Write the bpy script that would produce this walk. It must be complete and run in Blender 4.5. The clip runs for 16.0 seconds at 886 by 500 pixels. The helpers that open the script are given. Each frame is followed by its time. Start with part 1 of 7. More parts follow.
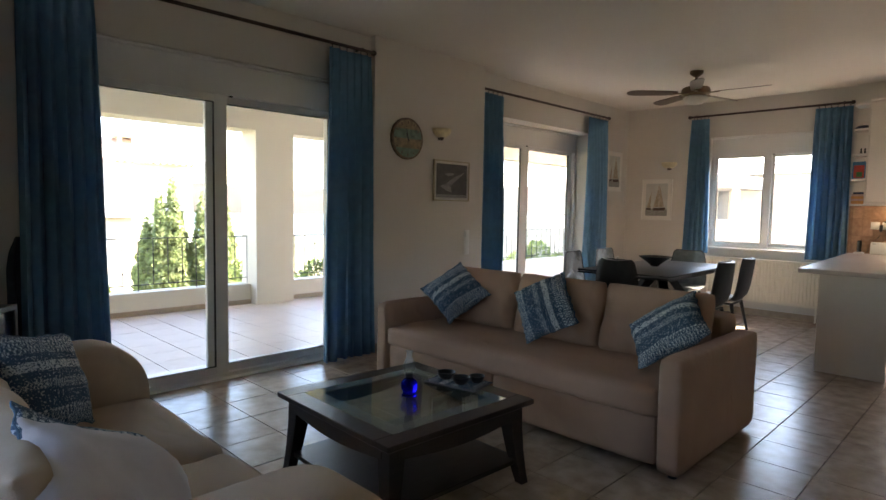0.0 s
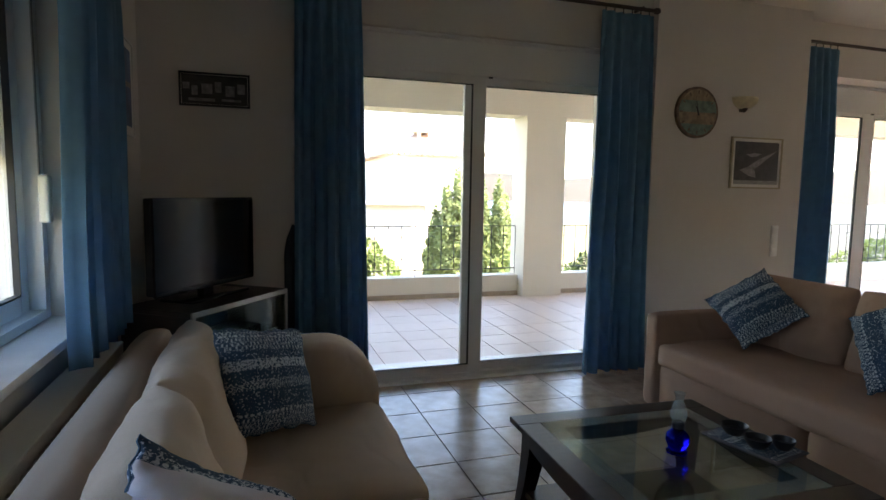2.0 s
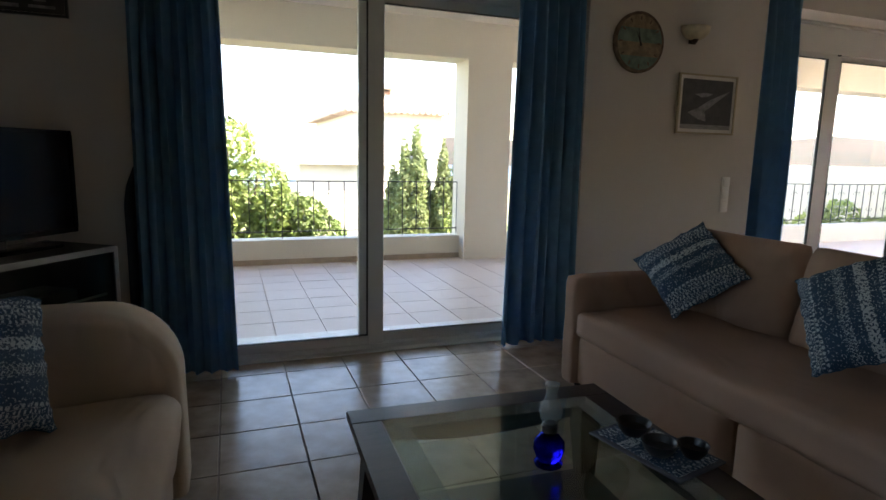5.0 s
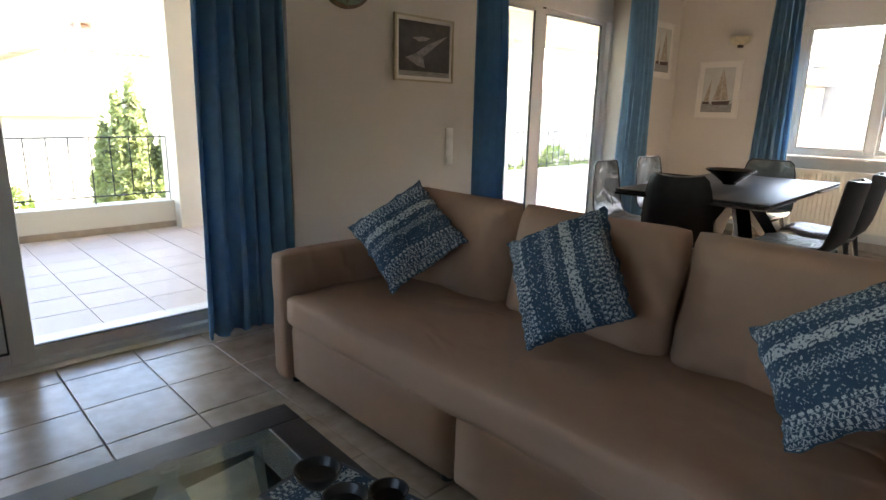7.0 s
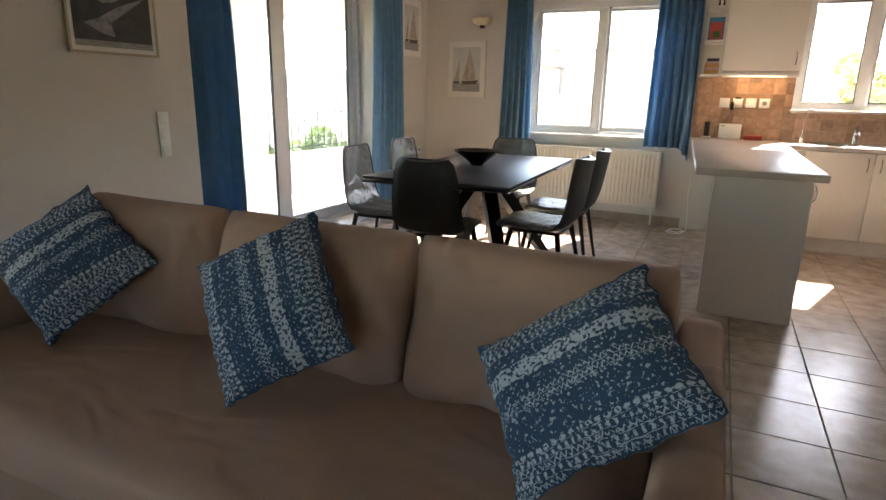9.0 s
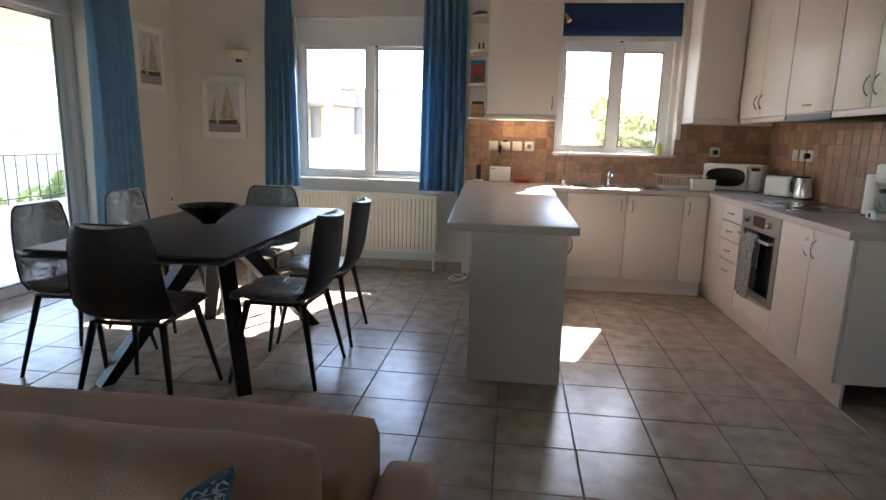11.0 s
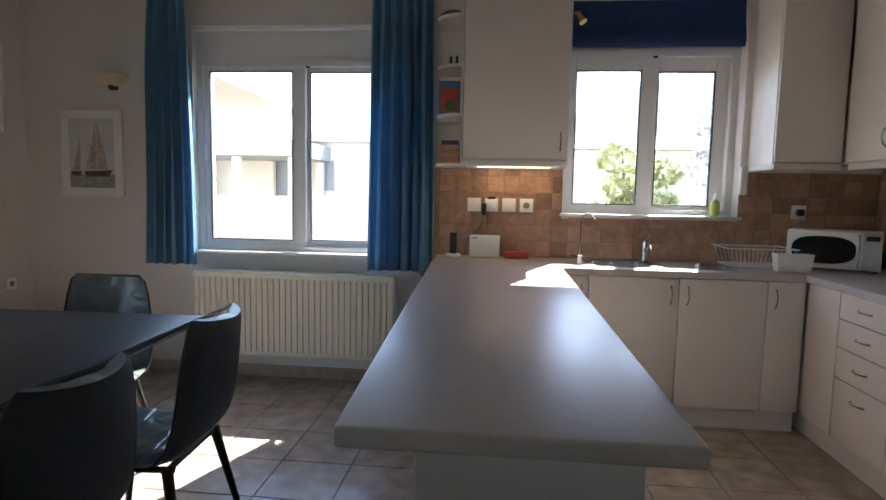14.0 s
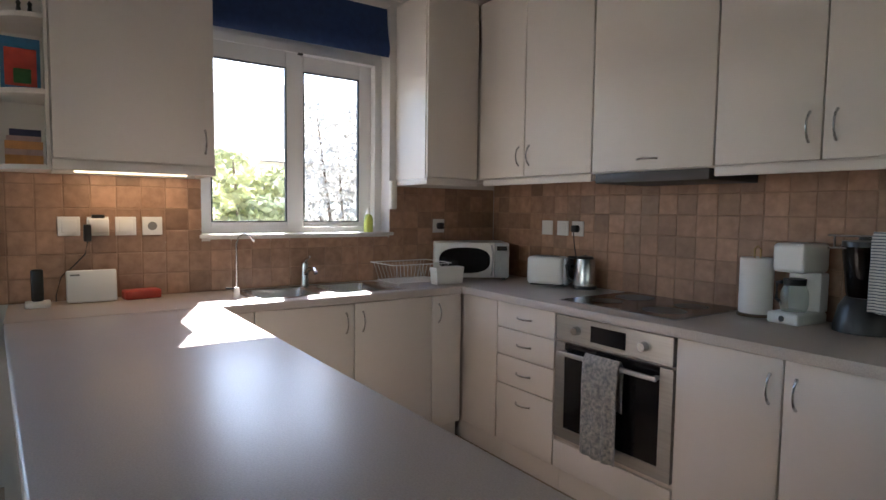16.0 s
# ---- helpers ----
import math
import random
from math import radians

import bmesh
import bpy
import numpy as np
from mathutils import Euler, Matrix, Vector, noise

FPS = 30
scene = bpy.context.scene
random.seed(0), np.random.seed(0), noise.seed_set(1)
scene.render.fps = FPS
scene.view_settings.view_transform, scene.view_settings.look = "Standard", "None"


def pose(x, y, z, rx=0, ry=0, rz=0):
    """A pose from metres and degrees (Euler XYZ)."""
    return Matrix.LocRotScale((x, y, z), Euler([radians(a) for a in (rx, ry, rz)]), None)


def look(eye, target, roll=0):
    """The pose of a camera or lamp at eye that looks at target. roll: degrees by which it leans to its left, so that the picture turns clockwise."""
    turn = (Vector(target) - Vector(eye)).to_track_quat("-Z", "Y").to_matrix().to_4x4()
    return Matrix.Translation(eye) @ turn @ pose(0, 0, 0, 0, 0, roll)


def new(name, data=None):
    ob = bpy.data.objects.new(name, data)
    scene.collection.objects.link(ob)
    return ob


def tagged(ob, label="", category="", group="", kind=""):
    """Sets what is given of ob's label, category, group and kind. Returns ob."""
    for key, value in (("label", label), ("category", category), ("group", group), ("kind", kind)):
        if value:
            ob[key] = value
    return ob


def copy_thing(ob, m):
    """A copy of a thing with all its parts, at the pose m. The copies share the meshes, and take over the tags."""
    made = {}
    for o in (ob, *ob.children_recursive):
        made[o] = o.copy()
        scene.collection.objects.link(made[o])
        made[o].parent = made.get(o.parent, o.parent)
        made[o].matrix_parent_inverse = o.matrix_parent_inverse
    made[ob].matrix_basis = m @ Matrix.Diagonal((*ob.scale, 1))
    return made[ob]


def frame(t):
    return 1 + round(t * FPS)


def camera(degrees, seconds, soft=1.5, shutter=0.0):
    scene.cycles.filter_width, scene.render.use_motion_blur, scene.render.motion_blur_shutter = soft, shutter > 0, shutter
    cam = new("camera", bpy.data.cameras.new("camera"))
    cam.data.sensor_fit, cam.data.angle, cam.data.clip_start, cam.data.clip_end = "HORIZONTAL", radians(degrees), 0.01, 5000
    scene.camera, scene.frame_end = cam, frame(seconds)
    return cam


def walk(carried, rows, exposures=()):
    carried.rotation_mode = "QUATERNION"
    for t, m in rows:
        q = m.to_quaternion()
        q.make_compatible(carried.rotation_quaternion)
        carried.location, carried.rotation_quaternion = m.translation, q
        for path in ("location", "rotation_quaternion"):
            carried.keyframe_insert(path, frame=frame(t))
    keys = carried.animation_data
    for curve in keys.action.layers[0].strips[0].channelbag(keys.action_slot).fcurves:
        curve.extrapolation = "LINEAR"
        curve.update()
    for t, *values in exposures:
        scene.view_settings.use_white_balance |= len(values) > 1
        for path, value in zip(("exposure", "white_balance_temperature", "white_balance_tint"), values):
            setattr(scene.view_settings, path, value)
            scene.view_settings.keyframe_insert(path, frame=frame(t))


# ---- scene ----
cam = camera(74.7, 16.0)
PATH = [
    (0, (1.163, 0.697, 1.341), (2.578, 2.103, 1.198), 1.0),
    (0.5, (1.211, 0.841, 1.338), (2.456, 2.399, 1.185), 1.0),
    (1, (1.277, 0.984, 1.344), (2.354, 2.661, 1.178), 1.1),
    (1.5, (1.406, 1.07, 1.342), (2.278, 2.86, 1.157), 0.9),
    (2, (1.593, 1.11, 1.351), (2.205, 3.004, 1.152), 0.9),
    (2.5, (1.719, 1.208, 1.356), (2.206, 3.138, 1.154), 1.0),
    (3, (1.863, 1.352, 1.357), (2.282, 3.297, 1.153), 1.0),
    (5.5, (2.385, 1.599, 1.203), (3.27, 3.353, 0.83), 1.3),
    (6, (2.525, 1.691, 1.212), (3.627, 3.308, 0.794), 1.3),
    (6.5, (2.662, 1.75, 1.218), (3.861, 3.287, 0.772), 1.3),
    (7, (2.772, 1.853, 1.228), (4.122, 3.253, 0.764), 1.3),
    (7.5, (2.841, 1.899, 1.25), (4.385, 3.076, 0.767), 1.6),
    (8, (3.007, 1.895, 1.246), (4.659, 2.911, 0.754), 1.2),
    (8.5, (3.116, 1.889, 1.239), (4.811, 2.824, 0.735), 1.2),
    (9, (3.25, 1.897, 1.247), (5.004, 2.708, 0.73), 1.2),
    (9.5, (3.393, 1.882, 1.242), (5.221, 2.496, 0.71), 0.8),
    (10, (3.538, 1.835, 1.253), (5.43, 2.187, 0.709), 1.1),
    (12.5, (4.822, 1.53, 1.333), (6.79, 1.762, 1.06), 0.9),
    (13, (5.142, 1.612, 1.329), (7.115, 1.835, 1.09), 1.1),
    (13.5, (5.454, 1.634, 1.312), (7.43, 1.848, 1.097), 0.9),
    (14, (5.716, 1.715, 1.296), (7.697, 1.912, 1.101), 1.1),
    (14.5, (5.864, 1.788, 1.306), (7.857, 1.813, 1.136), 1.2),
    (15, (6.077, 1.918, 1.327), (8.019, 1.47, 1.159), 0.9),
    (15.5, (6.24, 1.942, 1.322), (8.083, 1.171, 1.175), 0.7),
    (16, (6.412, 2.003, 1.318), (8.05, 0.857, 1.181), 0.7),
]
LENS_EXPOSURE = [(0, 3.65, 7500, 17), (3, 3.3, 7400, 17), (5.5, 3.05, 7400, 17), (7, 4.02, 7600, 17), (8, 4.27, 7600, 17), (9, 4.05, 7600, 16), (10, 3.78, 7100, 15), (12.5, 3.25, 6300, 14), (14.5, 2.95, 6000, 13), (16, 3.05, 6150, 14)]
walk(cam, [(t, look(eye, target, roll)) for t, eye, target, roll in PATH], LENS_EXPOSURE)

# exposures follow the clip's own camera


# ---- world and sun ----
SUN_EL, SUN_DIR = radians(40), Vector((1, -0.37, 0)).normalized()
world = bpy.data.worlds.new("world")
scene.world = world
world.use_nodes = True
wn = world.node_tree.nodes
sky = wn.new("ShaderNodeTexSky")
sky.sky_type, sky.sun_disc = "NISHITA", False
sky.sun_elevation = SUN_EL
sky.sun_rotation = math.atan2(SUN_DIR.x, SUN_DIR.y)
sky.dust_density, sky.air_density, sky.altitude = 0.6, 1.0, 100
wn["Background"].inputs[1].default_value = 0.15
world.node_tree.links.new(sky.outputs[0], wn["Background"].inputs[0])
sun = new("sun", bpy.data.lights.new("sun", "SUN"))
sun.data.energy, sun.data.angle, sun.data.color = 4.5, radians(0.5), (1, 0.95, 0.88)
to_sun = (SUN_DIR * math.cos(SUN_EL) + Vector((0, 0, math.sin(SUN_EL))))
sun.matrix_world = look((0, 0, 20), tuple(Vector((0, 0, 20)) - to_sun))


# ---- materials ----
def mat(name, col, rough=0.6, metal=0.0, var=0.12, scale=6.0, bump=0.0, bump_scale=80.0, col2=None, spec=0.5, stretch=(1, 1, 1), rand=0.0, coords="World", sheen=0.0, translucent=0.0):
    """A principled material: two sizes of noise move the colour and the gloss, fine noise gives relief."""
    m = bpy.data.materials.new(name)
    m.use_nodes = True
    nt = m.node_tree
    N, L = nt.nodes, nt.links
    b = N["Principled BSDF"]
    b.inputs["Metallic"].default_value = metal
    b.inputs["Specular IOR Level"].default_value = spec
    tc = N.new("ShaderNodeTexCoord")
    mp = N.new("ShaderNodeMapping")
    mp.inputs["Scale"].default_value = stretch
    geo = N.new("ShaderNodeNewGeometry")
    L.new(tc.outputs["Object"] if coords == "Object" else geo.outputs["Position"], mp.inputs[0])
    big, small = N.new("ShaderNodeTexNoise"), N.new("ShaderNodeTexNoise")
    big.inputs["Scale"].default_value, small.inputs["Scale"].default_value = scale, bump_scale
    big.inputs["Detail"].default_value = 5
    L.new(mp.outputs[0], big.inputs[0])
    L.new(mp.outputs[0], small.inputs[0])
    mix = N.new("ShaderNodeMix")
    mix.data_type = "RGBA"
    c2 = col2 or tuple(c * (1 - var) for c in col)
    c1 = col if col2 else tuple(min(1, c * (1 + var)) for c in col)
    mix.inputs["A"].default_value, mix.inputs["B"].default_value = (*c2, 1), (*c1, 1)
    ramp = N.new("ShaderNodeMapRange")
    ramp.inputs["From Min"].default_value, ramp.inputs["From Max"].default_value = 0.3, 0.7
    L.new(big.outputs[0], ramp.inputs[0])
    L.new(ramp.outputs[0], mix.inputs["Factor"])
    out = mix.outputs["Result"]
    if rand:
        oi = N.new("ShaderNodeObjectInfo")
        hv = N.new("ShaderNodeHueSaturation")
        mr = N.new("ShaderNodeMapRange")
        mr.inputs["To Min"].default_value, mr.inputs["To Max"].default_value = 1 - rand, 1 + rand
        add, fract = N.new("ShaderNodeMath"), N.new("ShaderNodeMath")
        fract.operation = "FRACT"
        L.new(oi.outputs["Random"], add.inputs[0])
        L.new(geo.outputs["Random Per Island"], add.inputs[1])
        L.new(add.outputs[0], fract.inputs[0])
        L.new(fract.outputs[0], mr.inputs[0])
        L.new(mr.outputs[0], hv.inputs["Value"])
        L.new(out, hv.inputs["Color"])
        out = hv.outputs[0]
    L.new(out, b.inputs["Base Color"])
    rr = N.new("ShaderNodeMapRange")
    rr.inputs["To Min"].default_value, rr.inputs["To Max"].default_value = max(0.02, rough * 0.85), min(1, rough * 1.15)
    L.new(small.outputs[0], rr.inputs[0])
    L.new(rr.outputs[0], b.inputs["Roughness"])
    if bump:
        bp = N.new("ShaderNodeBump")
        bp.inputs["Strength"].default_value, bp.inputs["Distance"].default_value = bump, 0.003
        L.new(small.outputs[0], bp.inputs["Height"])
        L.new(bp.outputs[0], b.inputs["Normal"])
    b.inputs["Sheen Weight"].default_value = sheen
    if translucent:
        tl, mx = N.new("ShaderNodeBsdfTranslucent"), N.new("ShaderNodeMixShader")
        L.new(out, tl.inputs[0])
        mx.inputs[0].default_value = translucent
        L.new(b.outputs[0], mx.inputs[1])
        L.new(tl.outputs[0], mx.inputs[2])
        L.new(mx.outputs[0], N["Material Output"].inputs[0])
    return m


def glass_mat(name, tint=(1, 1, 1), thin=True, pale_glare=0.0):
    m = bpy.data.materials.new(name)
    m.use_nodes = True
    N, L = m.node_tree.nodes, m.node_tree.links
    N.clear()
    out = N.new("ShaderNodeOutputMaterial")
    if thin:
        tr, gl, mx, lw = N.new("ShaderNodeBsdfTransparent"), N.new("ShaderNodeBsdfGlossy"), N.new("ShaderNodeMixShader"), N.new("ShaderNodeLayerWeight")
        pw, ma = N.new("ShaderNodeMath"), N.new("ShaderNodeMath")
        pw.operation, ma.operation = "POWER", "MULTIPLY_ADD"
        pw.inputs[1].default_value, ma.inputs[1].default_value, ma.inputs[2].default_value = 4.0, 0.8, 0.03
        lw.inputs[0].default_value = 0.5
        L.new(lw.outputs["Facing"], pw.inputs[0])
        L.new(pw.outputs[0], ma.inputs[0])
        gl.inputs["Roughness"].default_value = 0.02
        tr.inputs[0].default_value = (*tint, 1)
        L.new(ma.outputs[0], mx.inputs[0])
        L.new(tr.outputs[0], mx.inputs[1])
        L.new(gl.outputs[0], mx.inputs[2])
        L.new(mx.outputs[0], out.inputs[0])
        # diffuse share that stands in for pale reflections on clear glass
        if pale_glare:
            df, m2 = N.new("ShaderNodeBsdfDiffuse"), N.new("ShaderNodeMixShader")
            df.inputs[0].default_value = (0.6, 0.66, 0.64, 1)
            m2.inputs[0].default_value = pale_glare
            L.new(mx.outputs[0], m2.inputs[1])
            L.new(df.outputs[0], m2.inputs[2])
            L.new(m2.outputs[0], out.inputs[0])
    else:
        g = N.new("ShaderNodeBsdfGlass")
        g.inputs["Color"].default_value = (*tint, 1)
        g.inputs["Roughness"].default_value = 0.01
        L.new(g.outputs[0], out.inputs[0])
    return m


M = {}
M["wall"] = mat("wall_paint", (0.64, 0.60, 0.55), 0.85, var=0.02, scale=1.5, bump=0.25, bump_scale=140)
M["ceiling"] = mat("ceiling_paint", (0.72, 0.68, 0.62), 0.9, var=0.02, scale=1.2, bump=0.1, bump_scale=100)
M["outer"] = mat("outer_render", (0.68, 0.63, 0.54), 0.85, var=0.03, scale=2, bump=0.4, bump_scale=60)
M["pvc"] = mat("white_window_paint", (0.74, 0.73, 0.71), 0.35, var=0.02, scale=3)
M["gasket"] = mat("dark_gasket", (0.02, 0.02, 0.02), 0.6)
M["glass"] = glass_mat("window_glass", (0.97, 0.98, 0.98))
M["skirt"] = mat("skirting_tile", (0.36, 0.28, 0.21), 0.5, var=0.15, scale=12)
M["floortile"] = mat("floor_tile", (0.47, 0.38, 0.305), 0.25, var=0.16, scale=9, bump=0.12, bump_scale=4, col2=(0.30, 0.235, 0.18), rand=0.05)
M["grout"] = mat("grout", (0.23, 0.18, 0.145), 0.9, var=0.2, scale=20)
M["baltile"] = mat("pale_balcony_tile", (0.62, 0.53, 0.48), 0.45, var=0.1, scale=9, col2=(0.56, 0.47, 0.42), bump=0.1, bump_scale=60, rand=0.04)
M["balgrout"] = mat("pale_grout", (0.52, 0.44, 0.39), 0.9, var=0.15, scale=20)
M["curtain"] = mat("blue_curtain", (0.15, 0.315, 0.48), 0.85, var=0.08, scale=14, bump=0.4, bump_scale=500, translucent=0.3)
M["rod"] = mat("dark_rod", (0.045, 0.022, 0.018), 0.45, var=0.3, scale=20)
M["sofa"] = mat("tan_fabric", (0.35, 0.222, 0.16), 0.95, var=0.08, scale=3, bump=0.5, bump_scale=420)


def add_creases(m, height, size):
    """Soft folds in cloth: ridges of a warped noise as a second bump."""
    nt = m.node_tree
    N, L = nt.nodes, nt.links
    tc, mp, nz = N.new("ShaderNodeTexCoord"), N.new("ShaderNodeMapping"), N.new("ShaderNodeTexNoise")
    mp.inputs["Scale"].default_value = (1.6, 0.8, 1.0)
    mp.inputs["Rotation"].default_value = (0, 0, 0.6)
    nz.inputs["Scale"].default_value, nz.inputs["Detail"].default_value, nz.inputs["Distortion"].default_value = size, 1.5, 0.8
    sub, ab, mr, bp = N.new("ShaderNodeMath"), N.new("ShaderNodeMath"), N.new("ShaderNodeMapRange"), N.new("ShaderNodeBump")
    sub.operation, ab.operation, mr.interpolation_type = "SUBTRACT", "ABSOLUTE", "SMOOTHSTEP"
    sub.inputs[1].default_value = 0.5
    mr.inputs["From Max"].default_value = 0.13
    L.new(tc.outputs["Object"], mp.inputs[0])
    L.new(mp.outputs[0], nz.inputs[0])
    L.new(nz.outputs[0], sub.inputs[0])
    L.new(sub.outputs[0], ab.inputs[0])
    L.new(ab.outputs[0], mr.inputs[0])
    bp.inputs["Strength"].default_value, bp.inputs["Distance"].default_value = 0.7, height
    L.new(mr.outputs[0], bp.inputs["Height"])
    b = N["Principled BSDF"]
    if b.inputs["Normal"].links:
        L.new(b.inputs["Normal"].links[0].from_socket, bp.inputs["Normal"])
    L.new(bp.outputs[0], b.inputs["Normal"])


add_creases(M["sofa"], 0.006, 2.6)
M["darkwood"] = mat("espresso_wood", (0.022, 0.013, 0.010), 0.35, var=0.35, scale=6, stretch=(1, 8, 8), bump=0.1, bump_scale=60)
M["cab"] = mat("cabinet_foil", (0.69, 0.625, 0.565), 0.42, var=0.02, scale=3)
M["worktop"] = mat("speckled_worktop", (0.52, 0.455, 0.415), 0.36, scale=260, col2=(0.43, 0.375, 0.335), bump_scale=5, bump=0.06)
M["walltile"] = mat("terracotta_wall_tile", (0.40, 0.24, 0.155), 0.38, var=0.2, scale=26, col2=(0.28, 0.16, 0.10), bump=0.2, bump_scale=70, rand=0.28)
M["walltilegrout"] = mat("brown_grout", (0.33, 0.21, 0.14), 0.9)
M["black"] = mat("black_metal", (0.012, 0.012, 0.013), 0.45, var=0.2)
# base grey lifted to imitate the sheen on seats and inner backs
M["leather"] = mat("sheen_lifted_leather", (0.12, 0.135, 0.13), 0.34, var=0.2, scale=14, bump=0.3, bump_scale=160)
add_creases(M["leather"], 0.006, 6.0)
M["chairback"] = mat("black_weave", (0.022, 0.024, 0.025), 0.6, var=0.2, scale=20, bump=0.3, bump_scale=300)
M["tabletop"] = mat("anthracite_top", (0.028, 0.029, 0.032), 0.4, var=0.12, scale=18)
M["iron"] = mat("wrought_iron", (0.03, 0.03, 0.03), 0.6, var=0.3)
M["whiteplastic"] = mat("white_plastic", (0.78, 0.77, 0.74), 0.4, var=0.02)
M["cream"] = mat("cream_radiator_enamel", (0.74, 0.70, 0.60), 0.35, var=0.02)
M["darkscreen"] = mat("dark_screen", (0.008, 0.008, 0.01), 0.12, var=0.1)
M["blackplastic"] = mat("black_plastic", (0.015, 0.015, 0.016), 0.35, var=0.2)
M["navy"] = mat("navy_blind", (0.012, 0.035, 0.12), 0.85, var=0.15, scale=30, bump=0.3, bump_scale=400)
M["leaf"] = mat("green_leaf", (0.15, 0.21, 0.06), 0.6, var=0.5, scale=2.5, rand=0.35, translucent=0.3)
M["leaflight"] = mat("light_green_leaf", (0.24, 0.31, 0.09), 0.6, var=0.4, scale=2.5, rand=0.35, translucent=0.3)
M["cypress"] = mat("cypress_leaf", (0.25, 0.30, 0.13), 0.7, var=0.3, scale=3, rand=0.3, translucent=0.45)
# the next two leaf colours are paled to imitate glare over the view
M["shrubleaf"] = mat("pale_yellow_green_leaf", (0.48, 0.49, 0.28), 0.6, var=0.3, scale=2.5, rand=0.3, translucent=0.6)
M["paleleaf"] = mat("hazed_grey_green_leaf", (0.46, 0.43, 0.38), 0.7, var=0.3, scale=2.5, rand=0.3, translucent=0.45)
M["bark"] = mat("bark", (0.14, 0.10, 0.07), 0.9, var=0.4, scale=8, bump=0.6, bump_scale=30)
M["earth"] = mat("dry_ground", (0.28, 0.23, 0.14), 0.95, var=0.4, scale=0.4, col2=(0.14, 0.15, 0.06), bump=0.3, bump_scale=6)
M["sea"] = mat("sea_water", (0.012, 0.04, 0.065), 0.3, var=0.2, scale=0.05)
M["roof"] = mat("clay_roof_tile", (0.60, 0.44, 0.36), 0.8, var=0.2, scale=3, rand=0.2)
M["hill"] = mat("far_hills", (0.07, 0.05, 0.038), 0.95, var=0.4, scale=0.06, col2=(0.03, 0.035, 0.025))
M["hood"] = mat("dark_hood_metal", (0.07, 0.065, 0.06), 0.5, metal=0.0, var=0.15)
M["chrome"] = mat("steel", (0.6, 0.6, 0.6), 0.25, metal=1.0, var=0.05, scale=10)


# ---- building helpers ----
def bx(bm, x0, x1, y0, y1, z0, z1, r=0.0, seg=2):
    """Adds a box, with rounded edges if r is given. Returns its vertices."""
    g = bmesh.ops.create_cube(bm, size=1.0)["verts"]
    for v in g:
        v.co = Vector((x0 + (v.co.x + 0.5) * (x1 - x0), y0 + (v.co.y + 0.5) * (y1 - y0), z0 + (v.co.z + 0.5) * (z1 - z0)))
    if r:
        edges = list({e for v in g for e in v.link_edges})
        res = bmesh.ops.bevel(bm, geom=edges, offset=r, segments=seg, profile=0.5, affect="EDGES")
        g = list({v for f in res["faces"] for v in f.verts})
    return g


def cyl(bm, x, y, z0, z1, r0, r1=None, n=20, axis="z"):
    """Adds a cylinder or cone frustum along an axis; for x and y axes the first two numbers are the other coordinates."""
    r1 = r0 if r1 is None else r1
    g = bmesh.ops.create_cone(bm, cap_ends=True, segments=n, radius1=r0, radius2=r1, depth=1.0)["verts"]
    for v in g:
        a, b, c = v.co.x + x, v.co.y + y, z0 + (v.co.z + 0.5) * (z1 - z0)
        v.co = Vector((a, b, c)) if axis == "z" else (Vector((c, a, b)) if axis == "x" else Vector((a, c, b)))
    return g


def tube(bm, pts, r, n=8):
    """A round bar through a row of points."""
    pts = [Vector(p) for p in pts]
    rings = []
    for i, p in enumerate(pts):
        d = (pts[min(i + 1, len(pts) - 1)] - pts[max(i - 1, 0)]).normalized()
        up = Vector((0, 0, 1)) if abs(d.z) < 0.9 else Vector((1, 0, 0))
        a = d.cross(up).normalized()
        b = d.cross(a)
        rr = r[i] if isinstance(r, (list, tuple)) else r
        rings.append([bm.verts.new(p + (a * math.cos(2 * math.pi * k / n) + b * math.sin(2 * math.pi * k / n)) * rr) for k in range(n)])
    for q, w in zip(rings, rings[1:]):
        for k in range(n):
            bm.faces.new((q[k], q[(k + 1) % n], w[(k + 1) % n], w[k]))
    bm.faces.new(rings[0][::-1])
    bm.faces.new(rings[-1])


def lathe(bm, prof, n=28, cx=0, cy=0):
    """Turns a profile of (radius, height) about the z axis."""
    rings = []
    for r, z in prof:
        rings.append([bm.verts.new((cx + r * math.cos(2 * math.pi * k / n), cy + r * math.sin(2 * math.pi * k / n), z)) for k in range(n)])
    for q, w in zip(rings, rings[1:]):
        for k in range(n):
            bm.faces.new((q[k], q[(k + 1) % n], w[(k + 1) % n], w[k]))
    if prof[0][0] > 0.0005:
        bm.faces.new(rings[0][::-1])
    if prof[-1][0] > 0.0005:
        bm.faces.new(rings[-1])


def part(name, bm, material, parent=None, label="", smooth=False, angle=40):
    """Links a bmesh as one mesh object, under a thing or a part."""
    bmesh.ops.remove_doubles(bm, verts=bm.verts, dist=0.00005)
    bmesh.ops.recalc_face_normals(bm, faces=bm.faces)
    me = bpy.data.meshes.new(name)
    if smooth:
        for f in bm.faces:
            f.smooth = True
        for e in bm.edges:
            if len(e.link_faces) == 2 and e.calc_face_angle(0) > radians(angle):
                e.smooth = False
    bm.to_mesh(me)
    bm.free()
    me.materials.append(M[material] if isinstance(material, str) else material)
    ob = new(name, me)
    if parent:
        ob.parent = parent
    if label:
        tagged(ob, label)
    return ob


def thing(name, label, category, at=(0, 0, 0), turn=0, group=""):
    ob = new(name)
    ob.matrix_world = pose(*at, 0, 0, turn)
    return tagged(ob, label, category, group)


